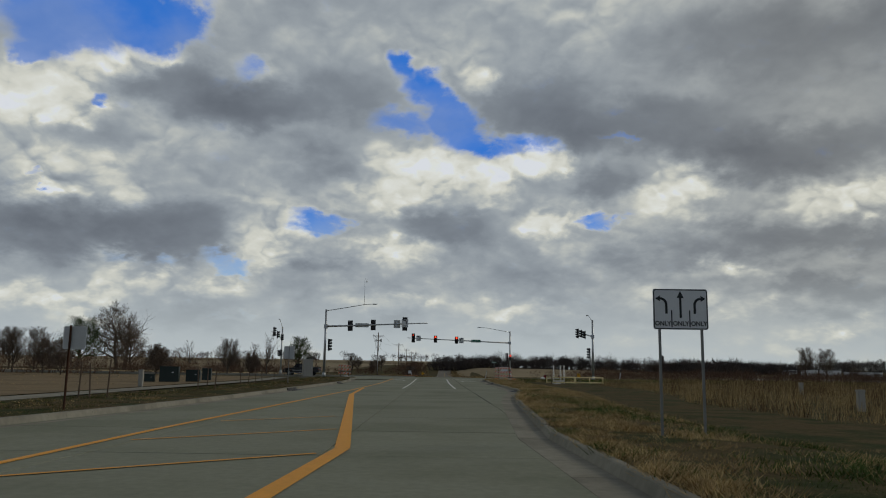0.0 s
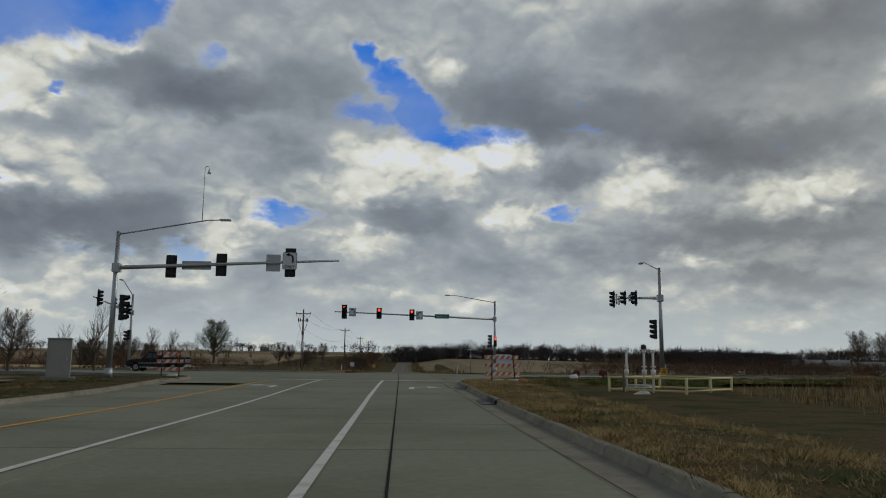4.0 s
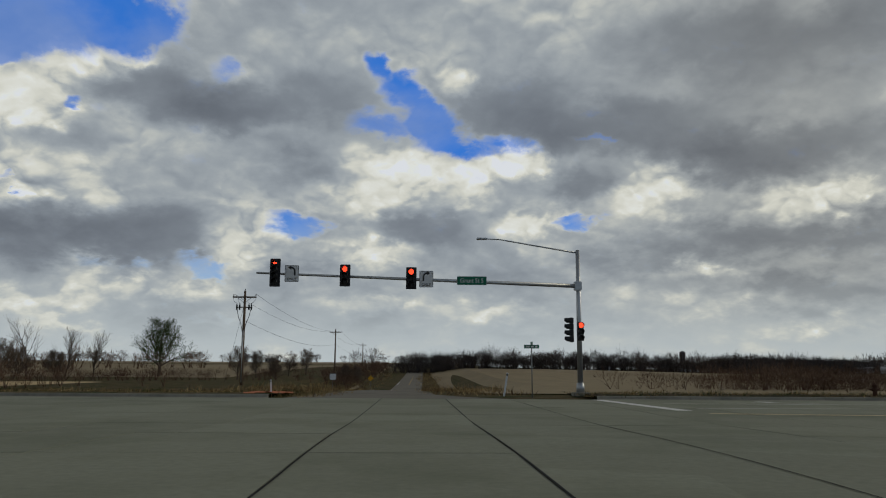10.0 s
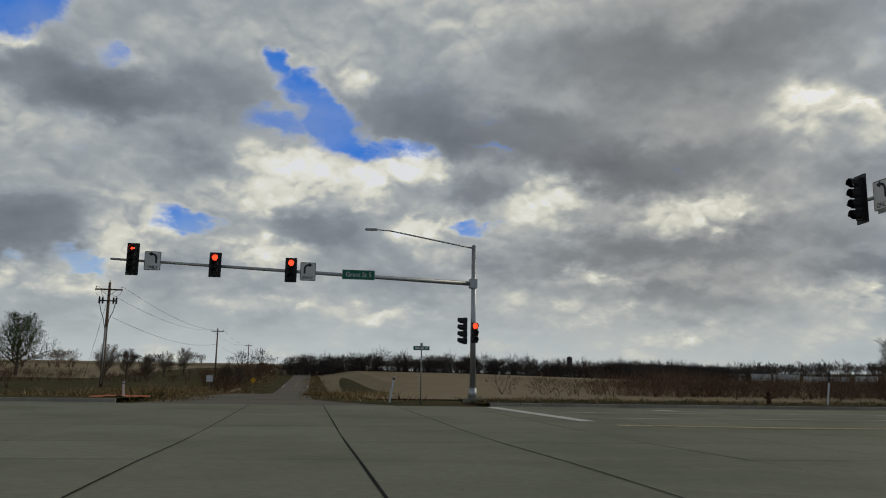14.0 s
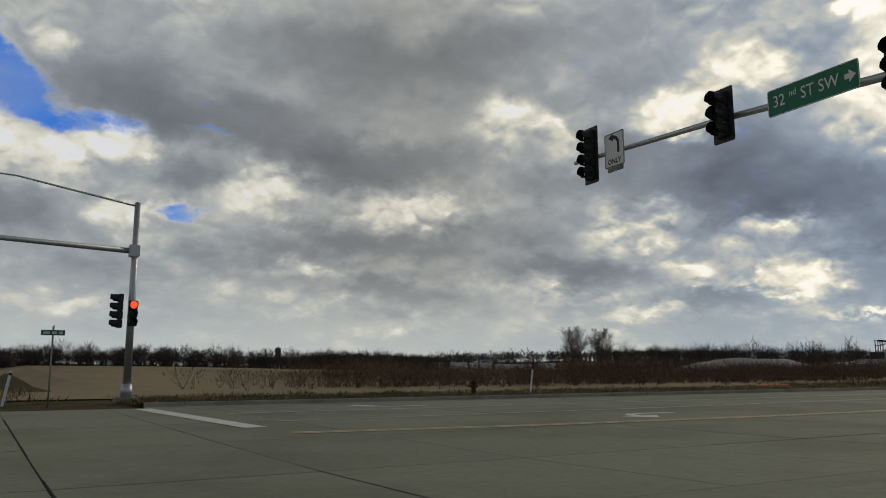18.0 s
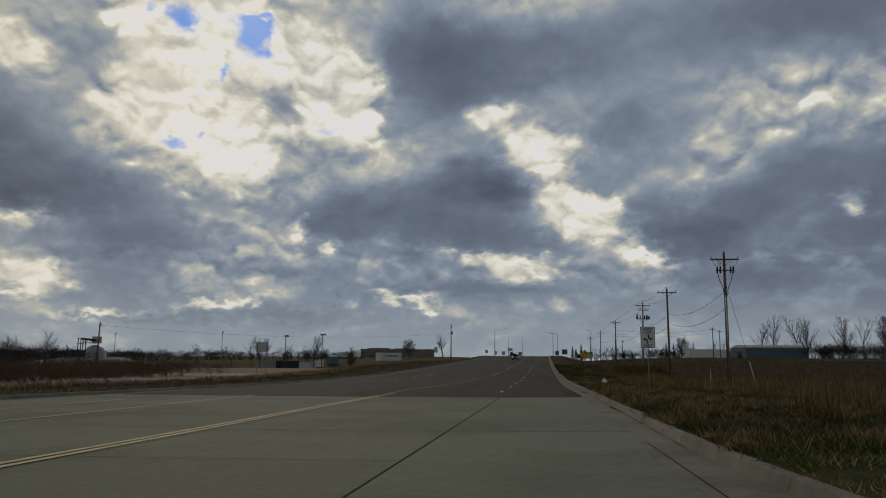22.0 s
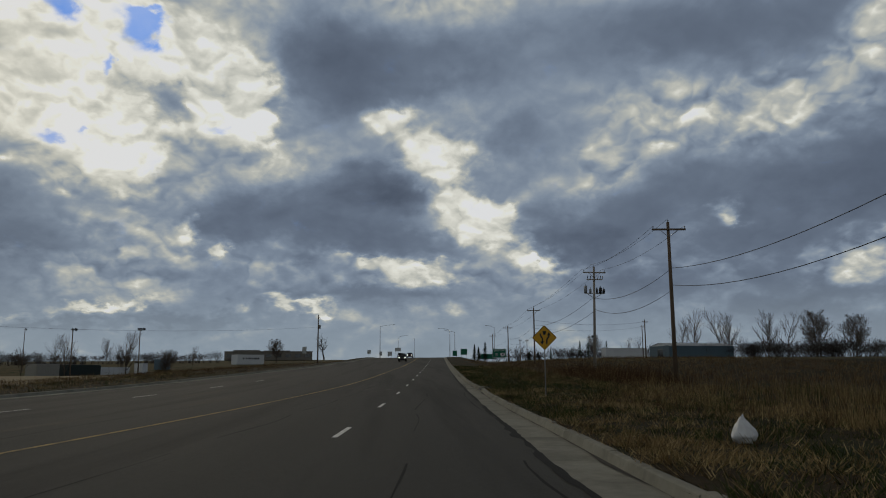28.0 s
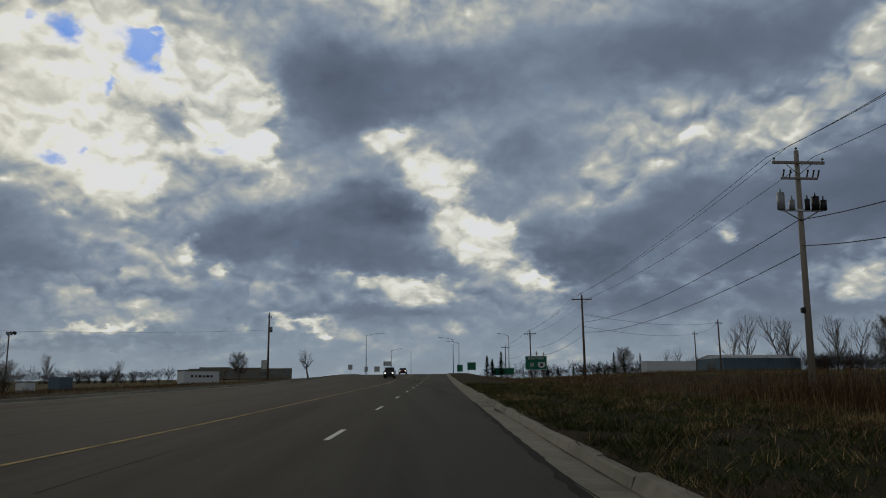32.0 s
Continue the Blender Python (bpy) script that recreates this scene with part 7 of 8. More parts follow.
x, y = 12.9, -5.0
flag = thing("utility_marker", pose(x, y, height(x, y) - 0.05, 0, 0, -20), "yellow utility warning plate on a short post", "marker sign")
bm = bmesh.new()
tube(bm, (0, 0.02, -0.2), (0, 0.02, 0.98), 0.03, 0.03, 8)
part("post", bm, POST_STEEL, flag)
p = plate(flag, 0.34, 0.38, 0, -0.02, 0.80, SIGN_YELLOW, None, "marker_plate", "yellow plate")
for z, w in ((0.90, 0.22), (0.82, 0.18), (0.74, 0.20)):
    flat_shape(p, [(-w / 2, -0.022), (w / 2, -0.022), (w / 2, 0.022), (-w / 2, 0.022)], 0, -0.03, z, SIGN_BLACK, "text_bar")

# two warning lamps lying by their stand at the corner
trestle = thing("lamp_trestle", pose(11.45, 5.2, ground_at(11.45, 5.2, 0.20), 0, 0, 28), "low trestle with two black octagonal warning lamps", "warning lamps")
bm = bmesh.new()
box(bm, 0, 0, 0.08, 2.3, 0.10, 0.08, 0.01)
part("base_bar", bm, BOARD_WHITE, trestle)
for px in (-1.15, 1.1):
    bm = bmesh.new()
    tube(bm, (px, -0.06, 0.26), (px + 0.04, 0.06, 0.26), 0.25, 0.25, 6)
    b = part("lamp_body", bm, BLACK, trestle, "black hexagonal lamp body")
    bm = bmesh.new()
    tube(bm, (px - 0.005, -0.085, 0.26), (px, -0.055, 0.26), 0.16, 0.17, 18)
    ring = part("lens", bm, TAIL_RED, b, "dull red lens ring")
    bm = bmesh.new()
    tube(bm, (px - 0.005, -0.092, 0.26), (px, -0.08, 0.26), 0.085, 0.09, 14)
    part("lens_centre", bm, BLACK, ring)
for px, hh in ((-0.3, 0.55), (1.5, 0.6)):
    bm = bmesh.new()
    tube(bm, (px, 0, -0.1), (px, 0, hh), 0.025, 0.025, 6)
    part("stake", bm, RUST, trestle)
bm = bmesh.new()
bmesh.ops.create_icosphere(bm, subdivisions=2, radius=1)
for v in bm.verts:
    v.co = Vector((v.co.x * 0.28, v.co.y * 0.2, max(v.co.z, -0.3) * 0.22)) * (1 + 0.3 * noise.noise(v.co * 2))
ob = link_mesh("litter_bag", bm, PLASTIC_BAG)
ob.matrix_world = pose(9.9, 2.9, ground_at(9.9, 2.9, 0.24))
tagged(ob, "crumpled white litter bag in grass", "litter")


# broken-edged inlet box in the verge of the climbing road
x, y = on_b(113.9, 12.05)
t = thing("kerb_inlet", pose(x, y, height(x, y), 0, 0, -2.9), "concrete kerb inlet with a dark slot under its slab", "storm drain")
bm = bmesh.new()
box(bm, 0, 0.28, 0.15, 2.4, 0.60, 0.09, 0.02)
part("cover_slab", bm, GUTTER, t)
# no real hollow: a black bar gives the slot its darkness
bm = bmesh.new()
box(bm, 0, 0.56, 0.065, 2.2, 0.10, 0.10)
part("slot", bm, BLACK, t, "black bar standing in for the shaded slot under the slab")
bm = bmesh.new()
box(bm, 0.3, 0.80, 0.008, 3.4, 0.42, 0.016, 0.004)
part("apron", bm, GUTTER, t, "cracked concrete apron")
for px in (-1.2, 1.2):
    bm = bmesh.new()
    box(bm, px, 0.54, 0.06, 0.16, 0.14, 0.12, 0.03)
    part("cheek", bm, GUTTER, t)


# ---- storm inlets set into the kerb ----
def inlet(y, x, turn=-1):
    t = thing("storm_inlet", pose(x, y, height(x, y), 0, 0, turn), "dark storm drain opening under a rusty kerb lintel", "storm drain", "storm drains")
    for py in (-0.68, 0.68):
        # solid black boxes paint the darkness of the pit and its throat
        bm = bmesh.new()
        box(bm, -0.24, py, 0.010, 0.42, 1.16, 0.014)
        g = part("grate_opening", bm, BLACK, t, "black panel standing in for the dark inside a drain opening")
        for k in range(3):
            bm = bmesh.new()
            box(bm, -0.38 + k * 0.14, py, 0.019, 0.018, 1.14, 0.008)
            part("bar", bm, HOSE, g)
        bm = bmesh.new()
        box(bm, -0.01, py, 0.072, 0.06, 1.18, 0.125)
        part("throat", bm, BLACK, t, "black block standing in for the shade under the lintel")
    bm = bmesh.new()
    box(bm, 0.0, 0, 0.075, 0.10, 0.12, 0.15, 0.02)
    part("divider", bm, GUTTER, t, "concrete rib between the openings")
    bm = bmesh.new()
    box(bm, 0.085, 0, 0.150, 0.19, 2.75, 0.036, 0.014)
    part("lintel", bm, GUTTER, t, "stained concrete lintel")
    return t


inlet(-20.4, 1.98)
inlet(-10.1, 1.98)
inlet(-43.0, 1.88)
inlet(-47.4, -11.58, 180)
inlet(-26.0, -11.5, 180)

bm = bmesh.new()
tube(bm, (0, 0, -0.02), (0, 0, 0.008), 0.36, 0.36, 28)
cover = thing("manhole_cover", pose(5.97, 5.97, height(5.97, 5.97)), "dark iron manhole cover in concrete", "manhole cover")
part("lid", bm, RUST, cover)
bm = bmesh.new()
tube(bm, (0, 0, 0.0), (0, 0, 0.009), 0.29, 0.29, 28)
part("raised_disc", bm, RUST, cover)

# signal cabinet and green boxes west of the approach
cab = thing("signal_cabinet", pose(-17.45, -6.7, ground_at(-17.45, -6.7, 0.05), 0, 0, 20), "tall beige metal signal cabinet on a concrete pad", "cabinet")
bm = bmesh.new()
box(bm, 0, 0, 0.06, 1.5, 1.2, 0.2, 0.02)
part("pad", bm, GUTTER, cab)
bm = bmesh.new()
box(bm, 0, 0, 1.05, 1.05, 0.75, 1.8, 0.03)
body = part("body", bm, CABINET, cab)
bm = bmesh.new()
box(bm, 0, -0.385, 1.05, 0.95, 0.02, 1.66, 0.01)
part("door", bm, CABINET, cab)
bm = bmesh.new()
box(bm, 0.36, -0.41, 1.05, 0.04, 0.04, 0.2, 0.01)
part("handle", bm, GALV, cab)
bm = bmesh.new()
box(bm, 0, 0, 1.98, 1.12, 0.82, 0.07, 0.02)
part("roof", bm, CABINET, cab)
for x, y, w, h, d in [(-26.2, -30.0, 0.75, 0.62, 0.7), (-24.9, -29.2, 1.45, 1.25, 1.2), (-23.6, -27.2, 1.1, 1.0, 1.1), (-24.6, -20.0, 0.8, 1.1, 0.9)]:
    t = thing("utility_box", pose(x, y, height(x, y) - 0.05, 0, 0, 12), "dark green enamelled utility box on bare ground", "utility box", "utility boxes")
    bm = bmesh.new()
    box(bm, 0, 0, h / 2, w, d, h, 0.03)
    part("body", bm, DARK_GREEN, t)
    bm = bmesh.new()
    box(bm, 0, 0, h - 0.04, w + 0.05, d + 0.05, 0.09, 0.02)
    part("lid", bm, DARK_GREEN, t)
    bm = bmesh.new()
    box(bm, w * 0.2, -d / 2 - 0.008, h * 0.62, w * 0.10, 0.012, h * 0.05)
    part("label_plate", bm, SIGN_WHITE, t)
# pavement west of the approach
sheet("pavement", [(-19.0, -95), (-17.3, -95), (-19.6, -6), (-21.3, -6)], 0.03, GUTTER, "narrow pale concrete pavement", "pavement", cell=3.0)
# silt fence stakes
for x, y, hh, ln in [(-16.6, -63.2, 1.35, 3), (-15.6, -64.5, 1.3, -6), (-15.7, -62.8, 1.45, 4), (-15.3, -52.9, 1.2, -4), (-15.5, -50.7, 1.25, 2), (-14.6, -52.4, 1.3, 5), (-16.4, -40, 1.25, -3), (-16.6, -37, 1.2, 4), (-17.0, -33, 1.2, -8), (-17.2, -30, 1.2, -6), (-17.5, -24, 1.2, 2), (-18, -17, 1.1, 3)]:
    bm = bmesh.new()
    box(bm, 0, 0, hh / 2 - 0.1, 0.05, 0.05, hh + 0.2, 0.005)
    ob = link_mesh("stake", bm, WOOD_POLE)
    ob.matrix_world = pose(x, y, ground_at(x, y, 0.05), ln, ln * 0.7, 10)
    tagged(ob, "dark wooden fence stake in grass", "stake", "fence stakes")
for x, y, h in [(-20.8, -46.1, 0.95), (12.6, -63.5, 0.75), (21.5, -40, 0.75)]:
    t = thing("cable_pedestal", pose(x, y, height(x, y) + 0.02), "squat pale green cable pedestal in weeds", "pedestal", "cable pedestals")
    bm = bmesh.new()
    box(bm, 0, 0, h / 2, 0.26, 0.22, h, 0.03)
    part("body", bm, CABINET, t)
    bm = bmesh.new()
    box(bm, 0, 0, h, 0.30, 0.26, 0.10, 0.03)
    part("cap", bm, CABINET, t)


# ---- far corner: street blade, marker posts, hydrant ----
def marker(x, y, h, lean, label, dark=0.0):
    t = thing("marker_post", pose(x, y, ground_at(x, y, 0.05), 0, lean, 0), label, "marker post", "marker posts")
    bm = bmesh.new()
    box(bm, 0, 0, h * (1 - dark) / 2, 0.10, 0.035, h * (1 - dark) + 0.1, 0.01)
    part("body", bm, SIGN_WHITE, t)
    bm = bmesh.new()
    box(bm, 0, 0, h - h * max(dark, 0.1) / 2, 0.10, 0.036, h * max(dark, 0.1), 0.01)
    part("cap", bm, BLACK, t, "dark top")
    return t


marker(5.15, 38.6, 1.15, 9, "leaning white marker post with a dark top")
marker(27.55, 37.2, 1.75, 8, "leaning white marker post with a black top", 0.32)
marker(-7.4, 40.5, 0.7, -4, "short white marker post in weeds")
marker(91.5, -4.5, 1.2, -12, "white marker post leaning in weeds")
x, y = 6.54, 37.95
blade = thing("street_name_sign", pose(x, y, ground_at(x, y, 0.05)), "green street name blade on a thin post", "street sign")
bm = bmesh.new()
tube(bm, (0, 0, -0.2), (0, 0, 2.5), 0.03, 0.03, 8)
part("post", bm, POST_STEEL, blade)
bm = bmesh.new()
box(bm, 0, 0, 2.55, 0.78, 0.015, 0.19, 0.005)
b = part("blade", bm, SIGN_GREEN, blade)
flat_shape(b, [(-0.31, -0.045), (-0.10, -0.045), (-0.10, 0.045), (-0.31, 0.045)], 0, -0.012, 2.55, SIGN_WHITE, "text_bar")
flat_shape(b, [(-0.04, -0.045), (0.12, -0.045), (0.12, 0.045), (-0.04, 0.045)], 0, -0.012, 2.55, SIGN_WHITE, "text_bar")
flat_shape(b, [(0.18, -0.045), (0.31, -0.045), (0.31, 0.045), (0.18, 0.045)], 0, -0.012, 2.55, SIGN_WHITE, "text_bar")
bm = bmesh.new()
box(bm, 0, 0, 2.72, 0.015, 0.7, 0.16, 0.005)
part("blade", bm, SIGN_GREEN, blade)

hyd = thing("fire_hydrant", pose(24.9, 38.2, ground_at(24.9, 38.2, 0.03)), "dark red fire hydrant in low grass", "hydrant")
bm = bmesh.new()
tube(bm, (0, 0, -0.1), (0, 0, 0.55), 0.12, 0.11, 14)
tube(bm, (0, 0, 0.55), (0, 0, 0.60), 0.16, 0.16, 14)
part("barrel", bm, RUST, hyd)
bm = bmesh.new()
tube(bm, (0, 0, 0.60), (0, 0, 0.74), 0.14, 0.05, 14)
tube(bm, (0, 0, 0.74), (0, 0, 0.80), 0.03, 0.03, 6)
part("bonnet", bm, RUST, hyd)
for s in (-1, 1):
    bm = bmesh.new()
    tube(bm, (0, 0, 0.42), (0.22 * s, 0, 0.42), 0.065, 0.065, 10)
    part("nozzle", bm, RUST, hyd)
bm = bmesh.new()
tube(bm, (0.1, 0.02, 0.0), (0.12, 0.02, 1.5), 0.008, 0.008, 5)
part("flag_rod", bm, RUST, hyd, "thin marker rod")

# orange netting heaped at the far kerb
for x, y, sx_, a in [(52.5, 41.8, 1.5, 0), (-7.5, 40.2, 1.2, 10)]:
    bm = bmesh.new()
    bmesh.ops.create_grid(bm, x_segments=14, y_segments=6, size=0.5)
    for v in bm.verts:
        v.co = Vector((v.co.x * sx_ * 2.2, v.co.y * 1.3, 0.10 + 0.22 * abs(noise.noise(Vector((v.co.x * 5 + x, v.co.y * 4, 0)))) * (1 - abs(v.co.x))))
    bmesh.ops.solidify(bm, geom=bm.faces[:], thickness=0.02)
    ob = link_mesh("fallen_netting", bm, ORANGE_FENCE)
    ob.matrix_world = pose(x, y, ground_at(x, y, 0.0), 0, 0, a)
    tagged(ob, "heap of faded orange plastic netting", "netting")
# signs by the country road
for x, y, kind in [(-9.5, 92, 0), (-7.0, 128, 1)]:
    t = thing("road_sign", pose(x, y, height(x, y)), "small white road sign by the country road" if not kind else "small yellow diamond sign by the country road", "road sign")
    bm = bmesh.new()
    post(bm, 0, 0.02, -0.2, 1.9)
    part("post", bm, POST_STEEL, t)
    plate(t, 0.75, 0.75, 0, -0.01, 1.7, SIGN_WHITE if not kind else SIGN_YELLOW, SIGN_BLACK, m=Matrix.Rotation(radians(45 if kind else 0), 4, "Y"))


# ---- vehicles ----
def prism(bm, side, half, inset=None, smooth=False):
    """A body from a side outline (x, z) with half width; inset narrows chosen points."""
    rows = []
    for s in (-1, 1):
        rows.append([bm.verts.new((x, s * (half - (inset[i] if inset else 0)), z)) for i, (x, z) in enumerate(side)])
    a, b = rows
    n = len(side)
    bm.faces.new(a[::-1])
    bm.faces.new(b)
    for k in range(n):
        bm.faces.new((a[k], a[(k + 1) % n], b[(k + 1) % n], b[k]))
    bmesh.ops.recalc_face_normals(bm, faces=bm.faces[:])


def wheel(parent, x, y, r, w):
    bm = bmesh.new()
    tube(bm, (x, y - w / 2, r), (x, y + w / 2, r), r, r, 24)
    bmesh.ops.bevel(bm, geom=[e for e in bm.edges if len(e.link_faces) == 2 and any(len(f.verts) > 4 for f in e.link_faces)], offset=0.03, segments=2, affect="EDGES")
    t = part("wheel", bm, RUBBER, parent, "black tyre")
    bm = bmesh.new()
    s = 1 if y > 0 else -1
    tube(bm, (x, y + s * (w / 2 - 0.03), r), (x, y + s * (w / 2 + 0.004), r), r * 0.62, r * 0.58, 20)
    part("rim", bm, CHROME, t)
    for k in range(5):
        bm = bmesh.new()
        a = k * math.tau / 5
        box(bm, 0, 0, 0, r * 0.42, 0.02, 0.09, 0.0, Matrix.Translation((x, y + s * (w / 2 + 0.008), r)) @ Matrix.Rotation(a, 4, "Y") @ Matrix.Translation((r * 0.34, 0, 0)))
        part("spoke", bm, BLACK, t)
    return t


def pickup(m, paint, label):
    """A crew-cab pickup, its nose towards +x."""
    t = thing("pickup_truck", m, label, "pickup truck")
    bm = bmesh.new()
    side = [(-2.85, 0.55), (-2.88, 0.85), (-2.86, 1.22), (-0.75, 1.24), (-0.7, 1.22), (1.05, 1.20), (1.5, 1.18), (2.55, 1.10), (2.82, 0.98), (2.86, 0.62), (2.75, 0.45), (2.45, 0.42), (2.38, 0.72), (2.2, 0.93), (1.9, 1.0), (1.6, 0.93), (1.42, 0.72), (1.35, 0.42), (-1.15, 0.42), (-1.22, 0.72), (-1.4, 0.93), (-1.7, 1.0), (-2.0, 0.93), (-2.18, 0.72), (-2.25, 0.48)]
    prism(bm, side, 0.98)
    bmesh.ops.bevel(bm, geom=[e for e in bm.edges if abs(e.verts[0].co.y - e.verts[1].co.y) < 1e-4 and e.verts[0].co.z > 1.0 and e.verts[1].co.z > 1.0], offset=0.05, segments=2, affect="EDGES")
    part("body", bm, paint, t)
    bm = bmesh.new()
    cab = [(-0.72, 1.2), (-0.66, 1.72), (-0.5, 1.86), (0.55, 1.88), (0.75, 1.84), (1.42, 1.2)]
    prism(bm, cab, 0.93, [0, 0.16, 0.22, 0.22, 0.18, 0.0])
    c = part("cab", bm, paint, t)
    for x0, x1 in ((-0.52, 0.28), (0.36, 1.08)):
        for s in (-1, 1):
            bm = bmesh.new()
            top1 = min(x1, 0.66)
            pts = [(x0, 1.26, 0.925), (x1, 1.26, 0.925), (top1 if x1 > 1 else x1, 1.74, 0.78), (x0 + 0.03, 1.74, 0.78)]
            vs = [bm.verts.new((x, s * (y + 0.012), z)) for x, z, y in pts]
            bm.faces.new(vs if s < 0 else vs[::-1])
            part("side_window", bm, CAR_GLASS, c)
    bm = bmesh.new()
    vs = [bm.verts.new(v) for v in ((1.40, -0.82, 1.24), (1.40, 0.82, 1.24), (0.80, 0.70, 1.81), (0.80, -0.70, 1.81))]
    bm.faces.new(vs)
    part("windscreen", bm, CAR_GLASS, c)
    bm = bmesh.new()
    vs = [bm.verts.new(v) for v in ((-0.735, -0.8, 1.26), (-0.735, 0.8, 1.26), (-0.685, 0.72, 1.72), (-0.685, -0.72, 1.72))]
    bm.faces.new(vs[::-1])
    part("rear_window", bm, CAR_GLASS, c)
    for s in (-1, 1):
        bm = bmesh.new()
        box(bm, -1.8, s * 0.9, 1.30, 2.05, 0.12, 0.16, 0.02)
        part("bed_rail", bm, BLACK, t)
        bm = bmesh.new()
        box(bm, 0.25, s * 0.985, 0.80, 2.4, 0.012, 0.045)
        part("side_trim", bm, CHROME, t, "chrome side strip")
        bm = bmesh.new()
        box(bm, 1.02, s * 1.08, 1.28, 0.14, 0.20, 0.20, 0.03)
        part("mirror", bm, BLACK, t)
        bm = bmesh.new()
        box(bm, 0.35, s * 0.92, 0.40, 2.4, 0.16, 0.06, 0.02)
        part("running_board", bm, CHROME, t)
        bm = bmesh.new()
        box(bm, 2.79, s * 0.74, 0.93, 0.10, 0.34, 0.17, 0.02)
        part("headlight", bm, LAMP_GLASS, t)
        bm = bmesh.new()
        box(bm, -2.865, s * 0.88, 1.0, 0.05, 0.16, 0.36, 0.01)
        part("tail_light", bm, TAIL_RED, t)
        for hx in (-0.42, 0.5):
            bm = bmesh.new()
            box(bm, hx, s * 0.99, 1.12, 0.16, 0.02, 0.03)
            part("door_handle", bm, CHROME, t)
    bm = bmesh.new()
    box(bm, 2.86, 0, 0.58, 0.14, 1.86, 0.2, 0.04)
    part("front_bumper", bm, CHROME, t)
    bm = bmesh.new()
    box(bm, -2.92, 0, 0.58, 0.16, 1.86, 0.2, 0.04)
    part("rear_bumper", bm, CHROME, t)
    bm = bmesh.new()
    box(bm, 2.85, 0, 0.90, 0.05, 1.05, 0.26, 0.02)
    part("grille", bm, CHROME, t)
    for x in (1.9, -1.7):
        for y in (-0.85, 0.85):
            wheel(t, x, y, 0.41, 0.27)
    return t


def car(m, paint, label, category="car", tall=0.0, lit=True):
    """A closed car, its nose towards +x; tall makes it an upright off-roader."""
    t = thing("car" if not tall else "off_road_car", m, label, category, "traffic on the climbing road")
    bm = bmesh.new()
    k = tall
    prism(bm, [(-2.25, 0.32), (-2.3, 0.7), (-2.2, 0.95 + k * 0.15), (-1.2, 1.0 + k * 0.15), (1.0, 0.95 + k * 0.15), (2.1, 0.82 + k * 0.2), (2.28, 0.62), (2.25, 0.32), (1.75, 0.3), (1.4, 0.62), (1.05, 0.3), (-1.0, 0.3), (-1.35, 0.62), (-1.7, 0.3)], 0.9)
    part("body", bm, paint, t)
    bm = bmesh.new()
    prism(bm, [(-2.0 - k * 0.2, 0.95 + k * 0.1), (-1.4 - k * 0.5, 1.42 + k * 0.35), (0.1 + k * 0.4, 1.45 + k * 0.35), (1.05, 0.95 + k * 0.1)], 0.84, [0, 0.16, 0.16, 0])
    c = part("cabin", bm, CAR_GLASS, t)
    bm = bmesh.new()
    box(bm, -0.6, 0, 1.45 + k * 0.35, 1.5 + k * 0.6, 1.3, 0.03, 0.01)
    part("roof", bm, paint, t)
    for s in (-1, 1):
        bm = bmesh.new()
        tube(bm, (2.2, s * 0.62, 0.70 + k * 0.08), (2.3, s * 0.62, 0.70 + k * 0.08), 0.09, 0.085, 12)
        part("headlight", bm, HEADLIGHT if lit else LAMP_GLASS, t, "lit round headlight" if lit else "")
        bm = bmesh.new()
        box(bm, -2.28, s * 0.72, 0.78, 0.05, 0.26, 0.14, 0.02)
        part("tail_light", bm, TAIL_RED, t)
        bm = bmesh.new()
        box(bm, 0.75, s * 0.98, 1.0 + k * 0.1, 0.1, 0.16, 0.12, 0.02)
        part("mirror", bm, BLACK, t)
    bm = bmesh.new()
    box(bm, 2.27, 0, 0.66, 0.04, 0.8, 0.2, 0.01)
    part("grille", bm, BLACK, t)
    for x in (1.4, -1.35):
        for y in (-0.8, 0.8):
            wheel(t, x, y, 0.33 + k * 0.08, 0.22)
    return t


x, y = on_b(-26.5, 31.6)
pickup(pose(x, y, height(x, y), 0, 0, 177.1), CAR_BLACK, "black crew-cab pickup with chrome rims on the cross road")
for s, d, paint, tall, label in ((246.0, 23.2, CAR_GREY, 1.0, "dark upright off-road car with lit headlights"), (300.0, 23.6, CAR_RED, 0.0, "dark red car with lit headlights"), (322.0, 27.5, CAR_GREY, 0.3, "dark grey car near the crest")):
    x, y = on_b(s, d)
    car(pose(x, y, height(x, y), 0, -1.2, 177.1), paint, label, tall=tall)
car(pose(-3.6, 520, height(-3.6, 520), 0, 0, 90), CAR_GREY, "small far car on the country road", lit=False)


# ---- along the climbing road ----
x, y = 83.5, 5.75
bm = bmesh.new()
bmesh.ops.create_icosphere(bm, subdivisions=4, radius=1)
for v in bm.verts:
    z = v.co.z
    pinch = 1.0 - 0.75 * max(0.0, z) ** 1.4
    f = 1 + 0.22 * noise.noise(v.co * 2.3) + 0.08 * noise.noise(v.co * 6)
    v.co = Vector((v.co.x * 0.17 * pinch * f, v.co.y * 0.20 * pinch * f, (z * 0.30 if z > 0 else z * 0.16) * f))
for f in bm.faces:
    f.smooth = True
ob = link_mesh("plastic_bag", bm, PLASTIC_BAG)
ob.matrix_world = pose(x, y, ground_at(x, y, 0.27), 0, 8, 0)
tagged(ob, "white plastic bag caught upright in grass", "plastic bag")

